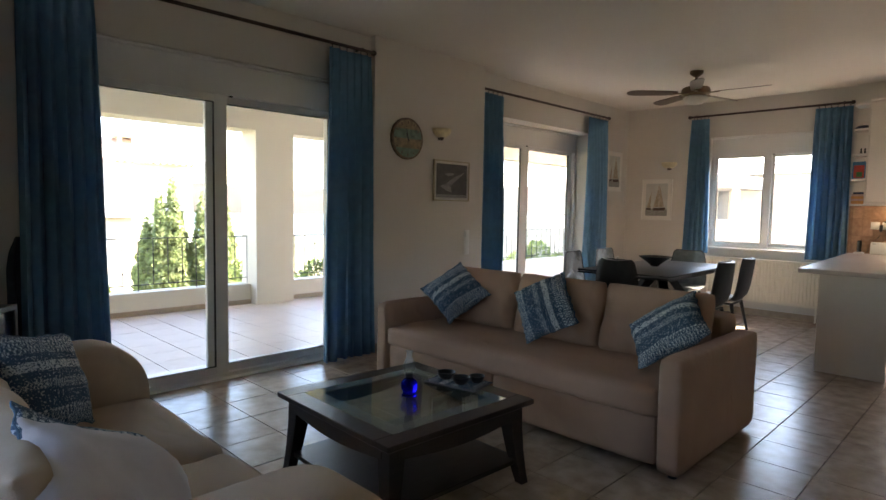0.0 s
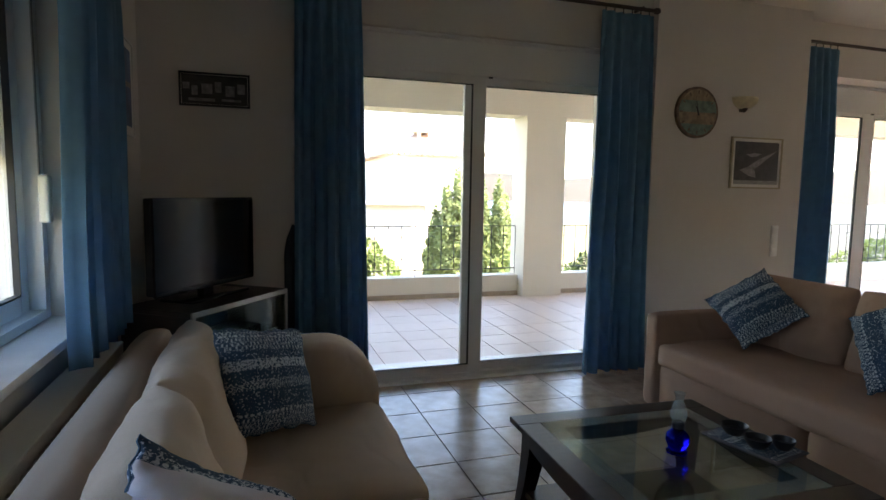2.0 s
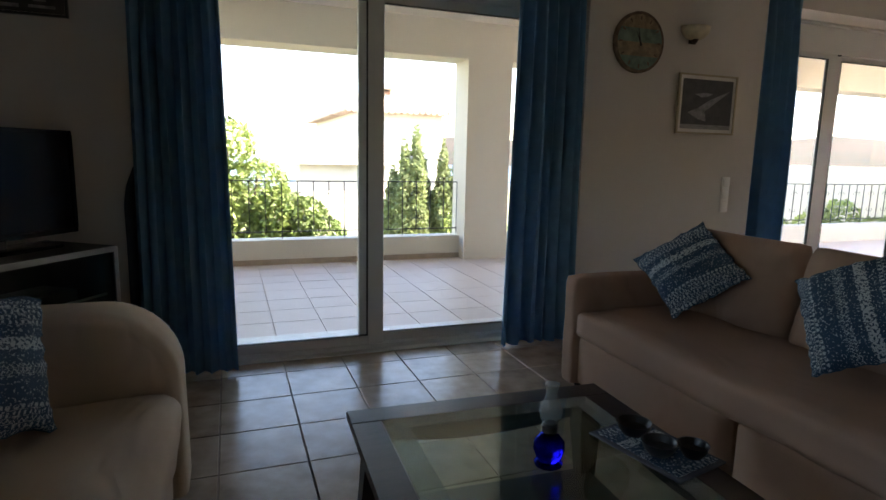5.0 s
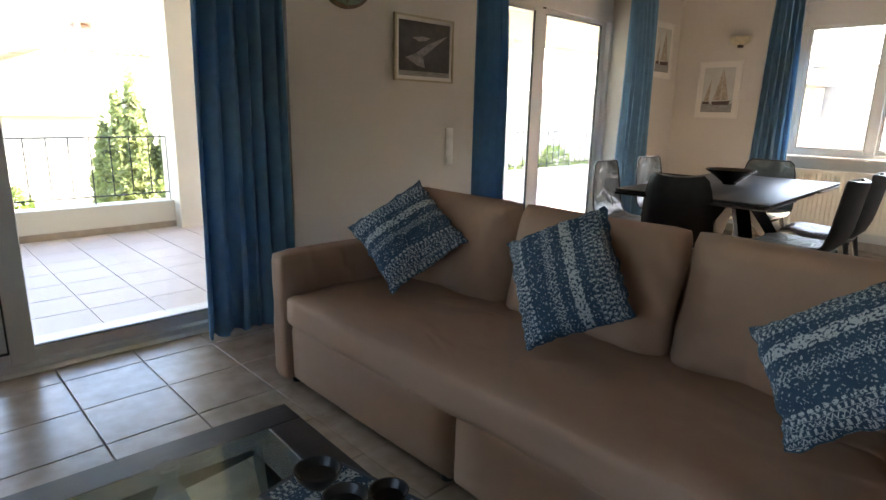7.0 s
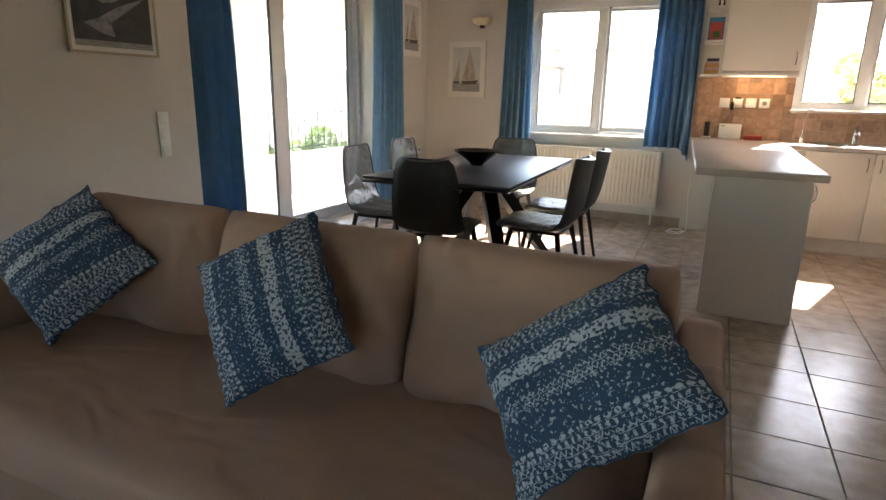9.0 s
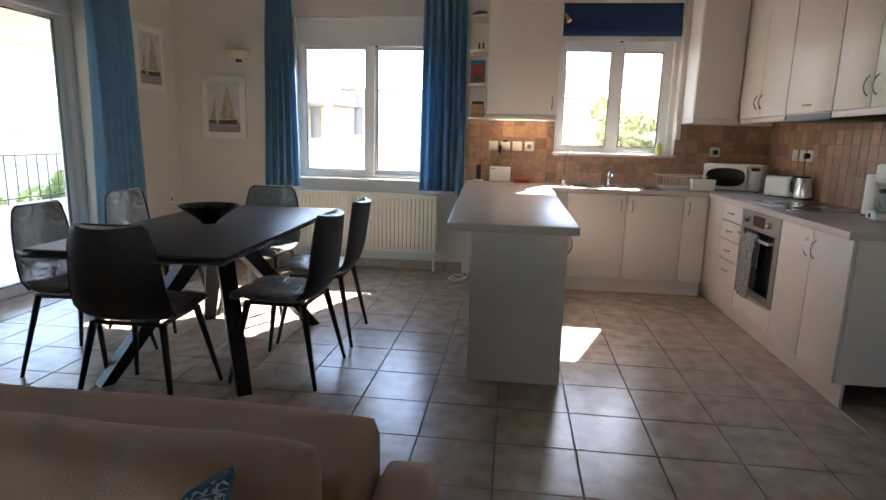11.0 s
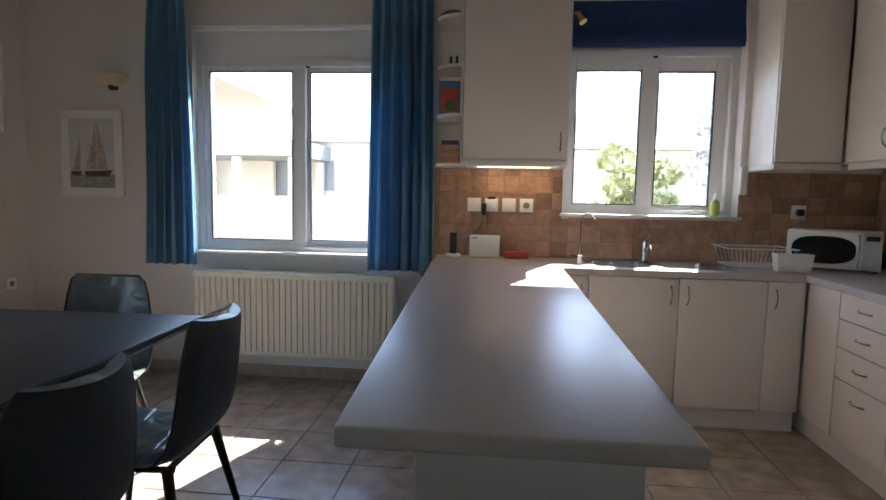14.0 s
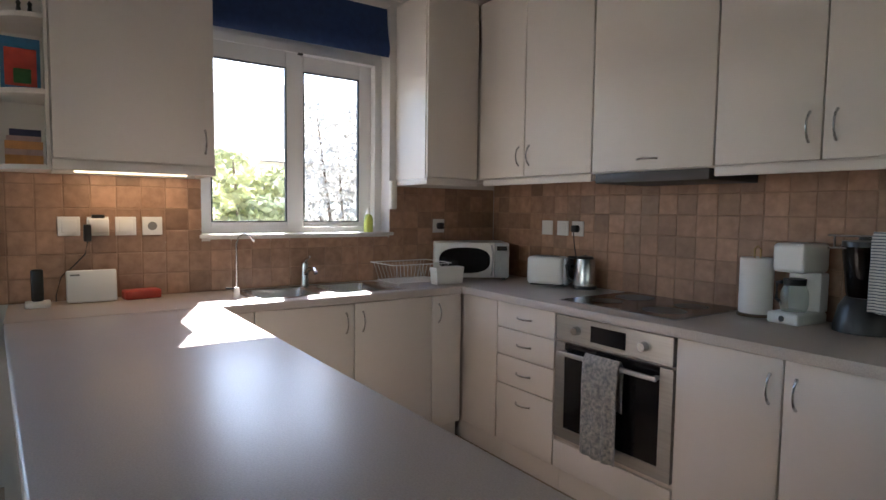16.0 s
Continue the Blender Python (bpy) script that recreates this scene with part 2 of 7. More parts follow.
def boxpart(name, dims, material, parent=None, label="", r=0.0, seg=2):
    bm = bmesh.new()
    bx(bm, *dims, r=r, seg=seg)
    return part(name, bm, material, parent, label, smooth=r > 0)


def structure(ob, label, category="wall"):
    return tagged(ob, label, category, kind="structure")


def wall_x(bm, y0, y1, x0, x1, z0, z1, holes):
    """A wall that runs along x, with holes (x0, x1, z0, z1)."""
    xs = x0
    for hx0, hx1, hz0, hz1 in sorted(holes):
        if hx0 > xs:
            bx(bm, xs, hx0, y0, y1, z0, z1)
        if hz0 > z0:
            bx(bm, hx0, hx1, y0, y1, z0, hz0)
        if hz1 < z1:
            bx(bm, hx0, hx1, y0, y1, hz1, z1)
        xs = hx1
    if xs < x1:
        bx(bm, xs, x1, y0, y1, z0, z1)


def wall_y(bm, x0, x1, y0, y1, z0, z1, holes):
    ys = y0
    for hy0, hy1, hz0, hz1 in sorted(holes):
        if hy0 > ys:
            bx(bm, x0, x1, ys, hy0, z0, z1)
        if hz0 > z0:
            bx(bm, x0, x1, hy0, hy1, z0, hz0)
        if hz1 < z1:
            bx(bm, x0, x1, hy0, hy1, hz1, z1)
        ys = hy1
    if ys < y1:
        bx(bm, x0, x1, ys, y1, z0, z1)


# ---- the plan ----
H = 2.87
WX, EX, KX, SY = 0.95, 9.54, 9.44, -0.53   # west, east, kitchen east and south wall faces
NY1, NY2, NY3 = 4.95, 4.88, 5.06           # north wall: at the first door, behind the long sofa, in the dining corner
D1 = (2.10, 4.24, 0.0, 2.42)
D2 = (6.12, 8.54, 0.0, 2.42)
W1 = (2.30, 3.82, 0.87, 2.38)
W2 = (0.28, 1.34, 1.17, 2.50)
WW = (1.55, 3.55, 0.87, 2.38)

bm = bmesh.new()
wall_x(bm, NY1, 5.35, WX - 0.3, 4.47, 0, H, [D1])
structure(part("wall_north_living", bm, "wall"), "warm white plastered wall around the balcony door")
bm = bmesh.new()
bx(bm, 4.47, 5.97, NY2, 5.4, 0, H)
structure(part("wall_north_middle", bm, "wall"), "warm white plastered wall section behind the long sofa")
bm = bmesh.new()
wall_x(bm, NY3, 5.46, 5.97, EX + 0.3, 0, H, [D2])
structure(part("wall_north_dining", bm, "wall"), "warm white plastered wall around the dining balcony door")
bm = bmesh.new()
wall_y(bm, EX, EX + 0.3, 2.15, NY3, 0, H, [W1])
structure(part("wall_east_dining", bm, "wall"), "warm white plastered wall around the dining window")
bm = bmesh.new()
wall_y(bm, KX, EX + 0.3, SY - 0.3, 2.15, 0, H, [W2])
structure(part("wall_east_kitchen", bm, "wall"), "warm white wall around the kitchen window")
structure(boxpart("wall_south", (WX - 0.3, KX, SY - 0.3, SY, 0, H), "wall"), "plain warm white wall")
bm = bmesh.new()
wall_y(bm, WX - 0.3, WX, SY, NY1, 0, H, [WW])
structure(part("wall_west", bm, "wall"), "warm white plastered wall around the living room window")
structure(boxpart("ceiling", (WX - 0.3, EX + 0.3, SY - 0.3, 5.46, H, H + 0.2), "ceiling"), "smooth off-white ceiling", "ceiling")
structure(boxpart("floor", (WX - 0.3, EX + 0.3, SY - 0.3, 5.46, -0.2, -0.006), "grout"), "grey-brown grout bed under the floor tiles", "floor")



# ---- windows and balcony doors ----
def sliding(name, label, x, y, z, turn, w, h, top, panes, handle=True, thick=0.10):
    """A two-sash sliding window, seen from inside: origin at its lower left corner, the room towards -y. top: height of the shutter panel.
    panes: glass edges of the inner sash, that sash's end, the start of the outer sash, its glass edges, and the foot and head of the glass."""
    win = thing(name, label, "window" if h < 1.6 else "door", (x, y, z), turn)
    win["kind"] = "structure"
    F = 0.045
    bm = bmesh.new()
    bx(bm, 0, F, 0, thick, 0, h), bx(bm, w - F, w, 0, thick, 0, h)
    bx(bm, F, w - F, 0, thick, h - F, h), bx(bm, F, w - F, 0, thick, 0, F * 0.7)
    part("window_frame", bm, "pvc", win)
    if top:
        bm = bmesh.new()
        bx(bm, 0, w, 0.012, 0.05, h + 0.001, h + top - 0.02)
        bx(bm, 0, w, -0.035, 0.05, h + top - 0.019, h + top - 0.001, r=0.004, seg=1)
        part("shutter_box", bm, "pvc", win, "white roller shutter box panel")
    g1l, g1r, end1, start2, g2l, g2r, gz0, gz1 = panes
    for a, p, q, b, d in ((F - 0.01, g1l, g1r, end1, 0.012), (start2, g2l, g2r, w - F + 0.01, 0.052)):
        z0, z1 = F * 0.7 - 0.005, h - F + 0.005
        sash = bmesh.new()
        bx(sash, a, p, d, d + 0.036, z0, z1, r=0.004, seg=1), bx(sash, q, b, d, d + 0.036, z0, z1, r=0.004, seg=1)
        bx(sash, p, q, d, d + 0.036, z0, gz0, r=0.004, seg=1), bx(sash, p, q, d, d + 0.036, gz1, z1, r=0.004, seg=1)
        so = part("sash", sash, "pvc", win)
        g = bmesh.new()
        for (u0, u1, v0, v1) in ((p, p + 0.006, gz0, gz1), (q - 0.006, q, gz0, gz1), (p, q, gz0, gz0 + 0.006), (p, q, gz1 - 0.006, gz1)):
            bx(g, u0, u1, d - 0.001, d + 0.02, v0, v1)
        part("gasket", g, "gasket", so, "thin black rubber gasket")
        pane = boxpart("pane", (p, q, d + 0.014, d + 0.019, gz0, gz1), "glass", so, "clear glass pane")
        pane.visible_shadow = False
    boxpart("latch", (w / 2 + 0.01, w / 2 + 0.035, -0.006, 0.012, h - 0.055, h - 0.045), "gasket", win, "small black catch")
    if handle:
        boxpart("handle", (0.05, 0.062, -0.02, 0.012, h * 0.48, h * 0.48 + 0.10), "pvc", win, "white pull handle", r=0.004)
    return win


sliding("door_1", "white framed two-leaf sliding balcony door behind blue curtains", D1[0], 5.015, 0.0, 0, D1[1] - D1[0], 2.21, 0.21, (0.13, 0.965, 1.065, 0.915, 1.02, 2.01, 0.088, 2.11))
sliding("door_2", "white framed two-leaf sliding balcony door in the dining corner", D2[0], 5.33, 0.0, 0, D2[1] - D2[0], 2.22, 0.20, (0.13, 1.115, 1.21, 1.195, 1.33, 2.29, 0.115, 2.135))
sliding("window_1", "white framed sliding window with blue curtains in the dining corner", 9.60, W1[1], 0.875, -90, W1[1] - W1[0], 1.295, 0.21, (0.082, 0.672, 0.762, 0.69, 0.782, 1.44, 0.072, 1.222))
sliding("window_2", "white framed sliding kitchen window above the sink", 9.54, W2[1] + 0.0, 1.185, -90, W2[1] - W2[0], 1.03, 0.285, (0.075, 0.475, 0.568, 0.49, 0.588, 0.935, 0.058, 0.90))
sliding("window_3", "white framed sliding window beside the television corner", 0.87, WW[0], 0.875, 90, WW[1] - WW[0], 1.295, 0.21, (0.115, 0.96, 1.05, 0.96, 1.055, 1.885, 0.094, 1.19))

bm = bmesh.new()
for i in range(17):
    bx(bm, 1.56, 3.54, 0.0, 0.012, 2.36 - 0.055 * (i + 1), 2.36 - 0.055 * i - 0.004)
for v in bm.verts:
    v.co.x, v.co.y = 0.70 + v.co.y, v.co.x
shutter = tagged(part("roller_shutter", bm, "whiteplastic"), "white slatted roller shutter lowered over the living room window", "shutter", kind="structure")


def strap(x, y, z0, z1, turn):
    """The belt box of a roller shutter, with its strap."""
    t = thing("shutter_strap", "grey roller shutter strap with a cream winder box", "shutter winder", (x, y, 0), turn)
    boxpart("belt", (-0.009, 0.009, -0.004, -0.001, z0, z1), "grey", t, "grey woven strap")
    bm = bmesh.new()
    bx(bm, -0.022, 0.022, -0.035, 0.0, z0 - 0.14, z0 + 0.03, r=0.010, seg=3)
    part("winder", bm, "cream", t, "cream plastic winder box", smooth=True)
    return t


M["grey"] = mat("grey_webbing", (0.35, 0.34, 0.32), 0.9)
strap(8.60, 5.055, 1.31, 2.2, 0)
strap(9.445, 0.262, 1.46, 2.48, -90)
strap(0.872, 3.49, 1.36, 2.15, 90)

# sills
M["marble"] = mat("white_marble", (0.66, 0.64, 0.60), 0.3, var=0.1, scale=7)
structure(boxpart("sill_dining", (9.50, 9.60, W1[0] - 0.02, W1[1] + 0.02, 0.855, 0.874), "marble", r=0.004), "white marble window sill", "sill")
structure(boxpart("sill_kitchen", (9.415, 9.54, W2[0] - 0.02, W2[1] + 0.01, 1.165, 1.184), "marble", r=0.004), "white marble window sill over the sink", "sill")
structure(boxpart("sill_living", (0.87, 1.02, WW[0] - 0.02, WW[1] + 0.04, 0.845, 0.874), "marble", r=0.004), "white marble window sill beside the television", "sill")
structure(boxpart("threshold_living", (D1[0], D1[1], 4.95, 5.46, -0.006, 0.004), "marble"), "pale stone door threshold", "threshold")
structure(boxpart("threshold_dining", (D2[0], D2[1], 5.06, 5.46, -0.006, 0.004), "marble"), "pale stone door threshold", "threshold")

# skirting
bm = bmesh.new()
for a in ((WX, D1[0], NY1 - 0.012, NY1, 0, 0.08), (D1[1], 4.47, NY1 - 0.012, NY1, 0, 0.08), (4.47, 5.97, NY2 - 0.012, NY2, 0, 0.08),
          (5.97, D2[0], NY3 - 0.012, NY3, 0, 0.08), (D2[1], EX, NY3 - 0.012, NY3, 0, 0.08), (EX - 0.012, EX, 2.15, NY3 - 0.012, 0, 0.08),
          (WX, WX + 0.012, SY, NY1 - 0.012, 0, 0.08), (WX + 0.012, 6.9, SY, SY + 0.012, 0, 0.08)):
    bx(bm, *a)
structure(part("baseboard", bm, "skirt"), "brown ceramic skirting along the walls", "skirting")

# ---- balcony ----
structure(boxpart("balcony_slab", (0.5, 17.0, 5.46, 8.32, -0.3, -0.006), "balgrout"), "grout bed of the balcony floor", "floor")
bm = bmesh.new()
bx(bm, 2.12, 17.0, 8.10, 8.32, -0.006, 0.27)
bx(bm, 1.70, 2.12, 8.06, 8.32, -0.006, 1.16)
structure(part("balcony_parapet", bm, "outer"), "low cream rendered balcony parapet", "wall")
bm = bmesh.new()
bx(bm, 4.90, 5.46, 7.93, 8.34, -0.006, 2.33)
bx(bm, 9.46, 10.04, 7.93, 8.34, -0.006, 2.33)
bx(bm, 16.4, 16.9, 7.93, 8.34, -0.006, 2.33)
bx(bm, 0.4, 0.9, 5.46, 8.34, -0.006, 2.33)
structure(part("balcony_pillars", bm, "outer"), "square cream rendered balcony pillars", "wall")
structure(boxpart("balcony_beam", (0.4, 17.0, 7.93, 8.34, 2.33, 2.74), "outer"), "cream rendered edge beam over the balcony", "wall")
structure(boxpart("balcony_ceiling", (0.4, 17.0, 5.46, 8.34, 2.74, 2.95), "outer"), "cream rendered balcony ceiling", "ceiling")
structure(boxpart("balcony_skirting", (2.12, 4.9, 8.086, 8.10, -0.006, 0.06), "skirt"), "brown tile skirting of the parapet", "skirting")
structure(boxpart("balcony_skirting_east", (5.46, 9.46, 8.086, 8.10, -0.006, 0.06), "skirt"), "brown tile skirting of the parapet", "skirting")
structure(boxpart("roof_slab", (0.4, 9.84, -0.83, 5.46, 3.08, 3.2), "outer"), "flat cream roof over the rooms", "roof")


def railing(x0, x1):
    rail = thing("balcony_railing", "black wrought iron balcony railing with scrolls on the low parapet", "railing", (x0, 8.2, 0.27), 0, "balcony railings")
    w = x1 - x0
    bm = bmesh.new()
    bx(bm, 0, w, -0.012, 0.012, 0.64, 0.652, r=0.003, seg=1)
    part("top_rail", bm, "iron", rail)
    boxpart("bottom_rail", (0, w, -0.008, 0.008, 0.075, 0.087), "iron", rail)
    n = round(w / 0.172)
    for i in range(n + 1):
        x = w * i / n
        bm = bmesh.new()
        bx(bm, x - 0.005, x + 0.005, -0.005, 0.005, 0 if i % 4 == 0 else 0.08, 0.645)
        ob = part("baluster", bm, "iron", rail)
        if i % 2 and i < n:
            for sx in (-1, 1):
                for sz, zc in ((1, 0.49), (-1, 0.24)):
                    bm = bmesh.new()
                    pts = []
                    for k in range(17):
                        a = k / 16 * 4.4
                        r = 0.042 - 0.0068 * a
                        pts.append((x + sx * (0.045 - r * math.cos(a)), 0, zc + sz * r * math.sin(a)))
                    tube(bm, pts, 0.004, 5)
                    part("scroll", bm, "iron", rail)
    return rail


railing(2.12, 4.90)
railing(5.46, 9.46)
railing(10.04, 13.2)
railing(13.2, 16.4)


# ---- outside ----
def leaves(name, blobs, count, size, material, parent, seed):
    """Many small folded leaves in and on a set of ellipsoids (x, y, z, rx, ry, rz)."""
    rnd = random.Random(seed)
    vs, fs = [], []
    for _ in range(count):
        b = rnd.choices(blobs, [q[3] * q[4] * q[5] for q in blobs])[0]
        d = Vector((rnd.gauss(0, 1), rnd.gauss(0, 1), rnd.gauss(0, 1))).normalized()
        r = rnd.uniform(0.55, 1.06) ** 0.5
        c = Vector((b[0] + d.x * b[3] * r, b[1] + d.y * b[4] * r, b[2] + d.z * b[5] * r))
        u = Vector((rnd.gauss(0, 1), rnd.gauss(0, 1), rnd.gauss(0, 1))).normalized()
        w = u.cross(Vector((rnd.gauss(0, 1), rnd.gauss(0, 1), rnd.gauss(0, 1)))).normalized()
        s = size * rnd.uniform(0.6, 1.4)
        k = len(vs)
        vs += [c - u * s, c + w * s * 0.45 + u * s * 0.1, c + u * s, c - w * s * 0.45 + u * s * 0.1]
        fs.append((k, k + 1, k + 2, k + 3))
    me = bpy.data.meshes.new(name)
    me.from_pydata(vs, [], fs)
    me.materials.append(M[material])
    ob = new(name, me)
    ob.parent = parent
    return ob


GZ = -3.0
ob = boxpart("ground", (-900, 900, -900, 900, GZ - 1, GZ), "earth")
structure(ob, "dry green and brown garden ground", "ground")
structure(boxpart("sea", (-900, 900, 75, 900, GZ, GZ + 0.05), "sea"), "blue sea beyond the gardens", "water")


def cypress(x, y, h, r, seed):
    t = thing("cypress_tree", "slender green cypress tree in the garden", "tree", (x, y, GZ), 0, "cypress trees")
    bm = bmesh.new()
    tube(bm, [(0, 0, 0), (0, 0, h * 0.6), (0.02, 0, h * 0.93)], [0.09, 0.05, 0.01], 8)
    part("trunk", bm, "bark", t)
    rnd = random.Random(seed)
    blobs = []
    for i in range(26):
        f = i / 25
        rr = r * (0.55 + 0.6 * math.sin(math.pi * min(1, f * 1.15) ** 0.8)) * (1 - f) ** 0.4 + 0.02
        blobs.append((rnd.uniform(-0.3, 0.3) * rr, rnd.uniform(-0.3, 0.3) * rr, 0.3 + (h - 0.4) * f, rr * 1.45, rr * 1.45, h / 18))
    leaves("crown", blobs, 12000, 0.075, "cypress", t, seed)


for i, (x, y, h, r) in enumerate(((7.16, 17.0, 5.1, 0.30), (6.82, 17.0, 4.7, 0.30), (6.55, 17.2, 4.0, 0.30), (7.42, 17.2, 4.3, 0.28), (7.95, 17.0, 4.62, 0.34), (8.45, 17.0, 4.78, 0.36), (8.8, 17.3, 4.3, 0.30))):
    cypress(x, y, h, r, 20 + i)


def bush(name, label, x, y, blobs, count, size, material, seed, trunk=0.06):
    t = thing(name, label, "tree" if "tree" in name else "shrub", (x, y, GZ))
    bm = bmesh.new()
    rnd = random.Random(seed + 500)
    for b in blobs[:7]:
        tube(bm, [(0, 0, 0), (b[0] * 0.3, b[1] * 0.3, b[2] * 0.45), (b[0] * 0.9, b[1] * 0.9, b[2] + b[5] * 0.4)], [trunk, trunk * 0.7, trunk * 0.15], 7)
    part("branches", bm, "bark", t)
    leaves("crown", blobs, count, size, material, t, seed)


def cloud(n, w, d, z0, z1, r, seed):
    rnd = random.Random(seed)
    return [(rnd.uniform(-w, w), rnd.uniform(-d, d), rnd.uniform(z0, z1) * (1 - 0.25 * abs(rnd.uniform(-1, 1))), r * rnd.uniform(0.6, 1.2), r * rnd.uniform(0.6, 1.2), r * rnd.uniform(0.5, 1.0)) for _ in range(n)]


crown = [(-0.45, 0, 4.15, 0.42, 0.6, 0.45), (-0.05, 0.1, 4.35, 0.5, 0.6, 0.45), (-0.3, 0, 3.3, 0.6, 0.7, 0.6), (0.5, 0, 3.6, 0.5, 0.6, 0.5), (0.1, 0.2, 2.6, 0.7, 0.7, 0.7), (0.8, 0, 3.0, 0.55, 0.6, 0.6), (0.6, 0, 2.3, 0.7, 0.6, 0.6), (-0.5, 0, 2.4, 0.5, 0.6, 0.7)]
bush("broadleaf_tree", "round leafy green tree beyond the balcony railing", 2.3, 12.5, crown, 13000, 0.06, "leaflight", 31, 0.12)
crown = [(-0.3, 0, 3.2, 0.45, 0.4, 0.4), (0.2, 0, 3.1, 0.42, 0.4, 0.35), (0.5, 0, 2.7, 0.45, 0.4, 0.4), (-0.5, 0, 2.5, 0.5, 0.4, 0.5), (0.1, 0, 2.3, 0.6, 0.4, 0.5)]
bush("garden_shrub", "dense dark green shrub below the balcony", 3.35, 12.3, crown, 8000, 0.05, "leaf", 32)
bush("garden_shrub", "yellow-green garden shrub below the balcony", 4.1, 9.6, cloud(12, 1.3, 0.3, 2.2, 3.2, 0.36, 5), 9000, 0.045, "leaflight", 33)
for i, x in enumerate((6.3, 7.4, 8.6, 9.8, 11.0, 12.3, 13.6, 14.9)):
    bush("flowering_hedge", "yellow-green flowering hedge behind the balcony railing", x, 9.3, cloud(15, 0.85, 0.3, 2.4, 3.55, 0.34, 40 + i), 8000, 0.04, "leaf" if i == 1 else "leaflight", 50 + i)
for i, (x, y) in enumerate(((11.8, 0.75), (12.3, 0.12))):
    bush("garden_shrub", "light green shrub outside the kitchen window", x, y, cloud(16, 0.45, 0.5, 3.4, 5.1 - 0.2 * i, 0.32, 60 + i), 7000, 0.06, "shrubleaf", 70 + i)
bush("oleander_shrub", "pale flowering shrub outside the dining window", 13.4, 2.9, cloud(9, 0.6, 0.5, 2.6, 3.6, 0.4, 80), 5000, 0.05, "shrubleaf", 81)


def house(name, label, x0, x1, y0, y1, eave, ridge, windows, chimney=None):
    """A rendered house with a hipped tile roof; windows: (face, position along it, height, width, tall)."""
    h = thing(name, label, "house", (x0, y0, GZ))
    w, d, ez = x1 - x0, y1 - y0, eave - GZ
    boxpart("wall", (0, w, 0, d, 0, ez), "outer", h, "white rendered wall")
    bm = bmesh.new()
    o = 0.35
    a = [bm.verts.new(p) for p in ((-o, -o, ez), (w + o, -o, ez), (w + o, d + o, ez), (-o, d + o, ez))]
    rz = ez + ridge
    if w > d:
        t = [bm.verts.new((d / 2, d / 2, rz)), bm.verts.new((w - d / 2, d / 2, rz))]
        for f in ((a[0], a[1], t[1], t[0]), (a[1], a[2], t[1]), (a[2], a[3], t[0], t[1]), (a[3], a[0], t[0])):
            bm.faces.new(f)
    else:
        t = [bm.verts.new((w / 2, w / 2, rz)), bm.verts.new((w / 2, d - w / 2, rz))]
        for f in ((a[0], a[1], t[0]), (a[1], a[2], t[1], t[0]), (a[2], a[3], t[1]), (a[3], a[0], t[0], t[1])):
            bm.faces.new(f)
    bm.faces.new(a[::-1])
    roof = part("roof", bm, "roof" if ridge > 0.6 else "flatroof", h, "terracotta tiled hipped roof" if ridge > 0.6 else "low grey roof")
    bm = bmesh.new()
    n = int((w + 2 * o) / 0.22) if ridge > 0.6 else 0
    for i in range(n):
        cyl(bm, -o + 0.11 + i * 0.22, ez + 0.04, -o - 0.05, -o + 0.35, 0.085, n=8, axis="y")
    n = int((d + 2 * o) / 0.22) if ridge > 0.6 else 0
    for i in range(n):
        cyl(bm, -o + 0.11 + i * 0.22, ez + 0.04, -o - 0.05, -o + 0.35, 0.085, n=8, axis="x")
    if ridge > 0.6:
        part("eave_tiles", bm, "roof", roof, "row of curved clay eave tiles")
    else:
        bm.free()
    for face, pos, z, ww, tall in windows:
        bm = bmesh.new()
        if face == "s":
            bx(bm, pos, pos + ww, -0.05, 0.05, z, z + tall)
        else:
            bx(bm, -0.05, 0.05, pos, pos + ww, z, z + tall)
        part("window", bm, "hazedglass", h, "grey framed window")
    if chimney:
        bm = bmesh.new()
        cx, cy, top = chimney
        bx(bm, cx - 0.3, cx + 0.3, cy - 0.3, cy + 0.3, ez, top - 0.35)
        for sx in (-1, 1):
            for sy in (-1, 1):
                bx(bm, cx + sx * 0.22 - 0.06, cx + sx * 0.22 + 0.06, cy + sy * 0.22 - 0.06, cy + sy * 0.22 + 0.06, top - 0.35, top - 0.12)
        bx(bm, cx - 0.42, cx + 0.42, cy - 0.42, cy + 0.42, top - 0.12, top)
        part("chimney", bm, "outer", h, "white chimney with an open cap")
    return h


M["flatroof"] = mat("grey_roof", (0.42, 0.41, 0.40), 0.9, var=0.2)
# far panes lightened to grey: the haze over the view is in their colour
M["hazedglass"] = mat("far_window", (0.24, 0.25, 0.27), 0.3, var=0.1)
house("neighbour_house", "white house with a terracotta hipped roof and a capped chimney", 6.4, 9.7, 22, 31, 2.72, 1.2, [("s", 1.9, 3.2, 1.1, 1.2)], (1.35, 0.9, 6.72))
house("garden_annex", "low white garden building with a flat look", 4.4, 7.2, 20.5, 21.8, 0.9, 0.1, [])
house("neighbour_house", "white bungalow with a pergola outside the dining window", 20.0, 26.0, 1.0, 11.0, 2.5, 0.5, [("w", 1.6, 4.2, 0.8, 0.9), ("w", 4.9, 4.3, 0.42, 0.75), ("w", 6.1, 4.0, 0.45, 1.1)])
per = thing("pergola", "white garden pergola in front of the bungalow", "pergola", (17.8, 5.0, GZ))
for px_ in (0.1, 2.0):
    for py_ in (1.2, 2.45, 4.0):
        boxpart("post", (px_ - 0.08, px_ + 0.08, py_ - 0.08, py_ + 0.08, 0, 5.0), "outer", per)
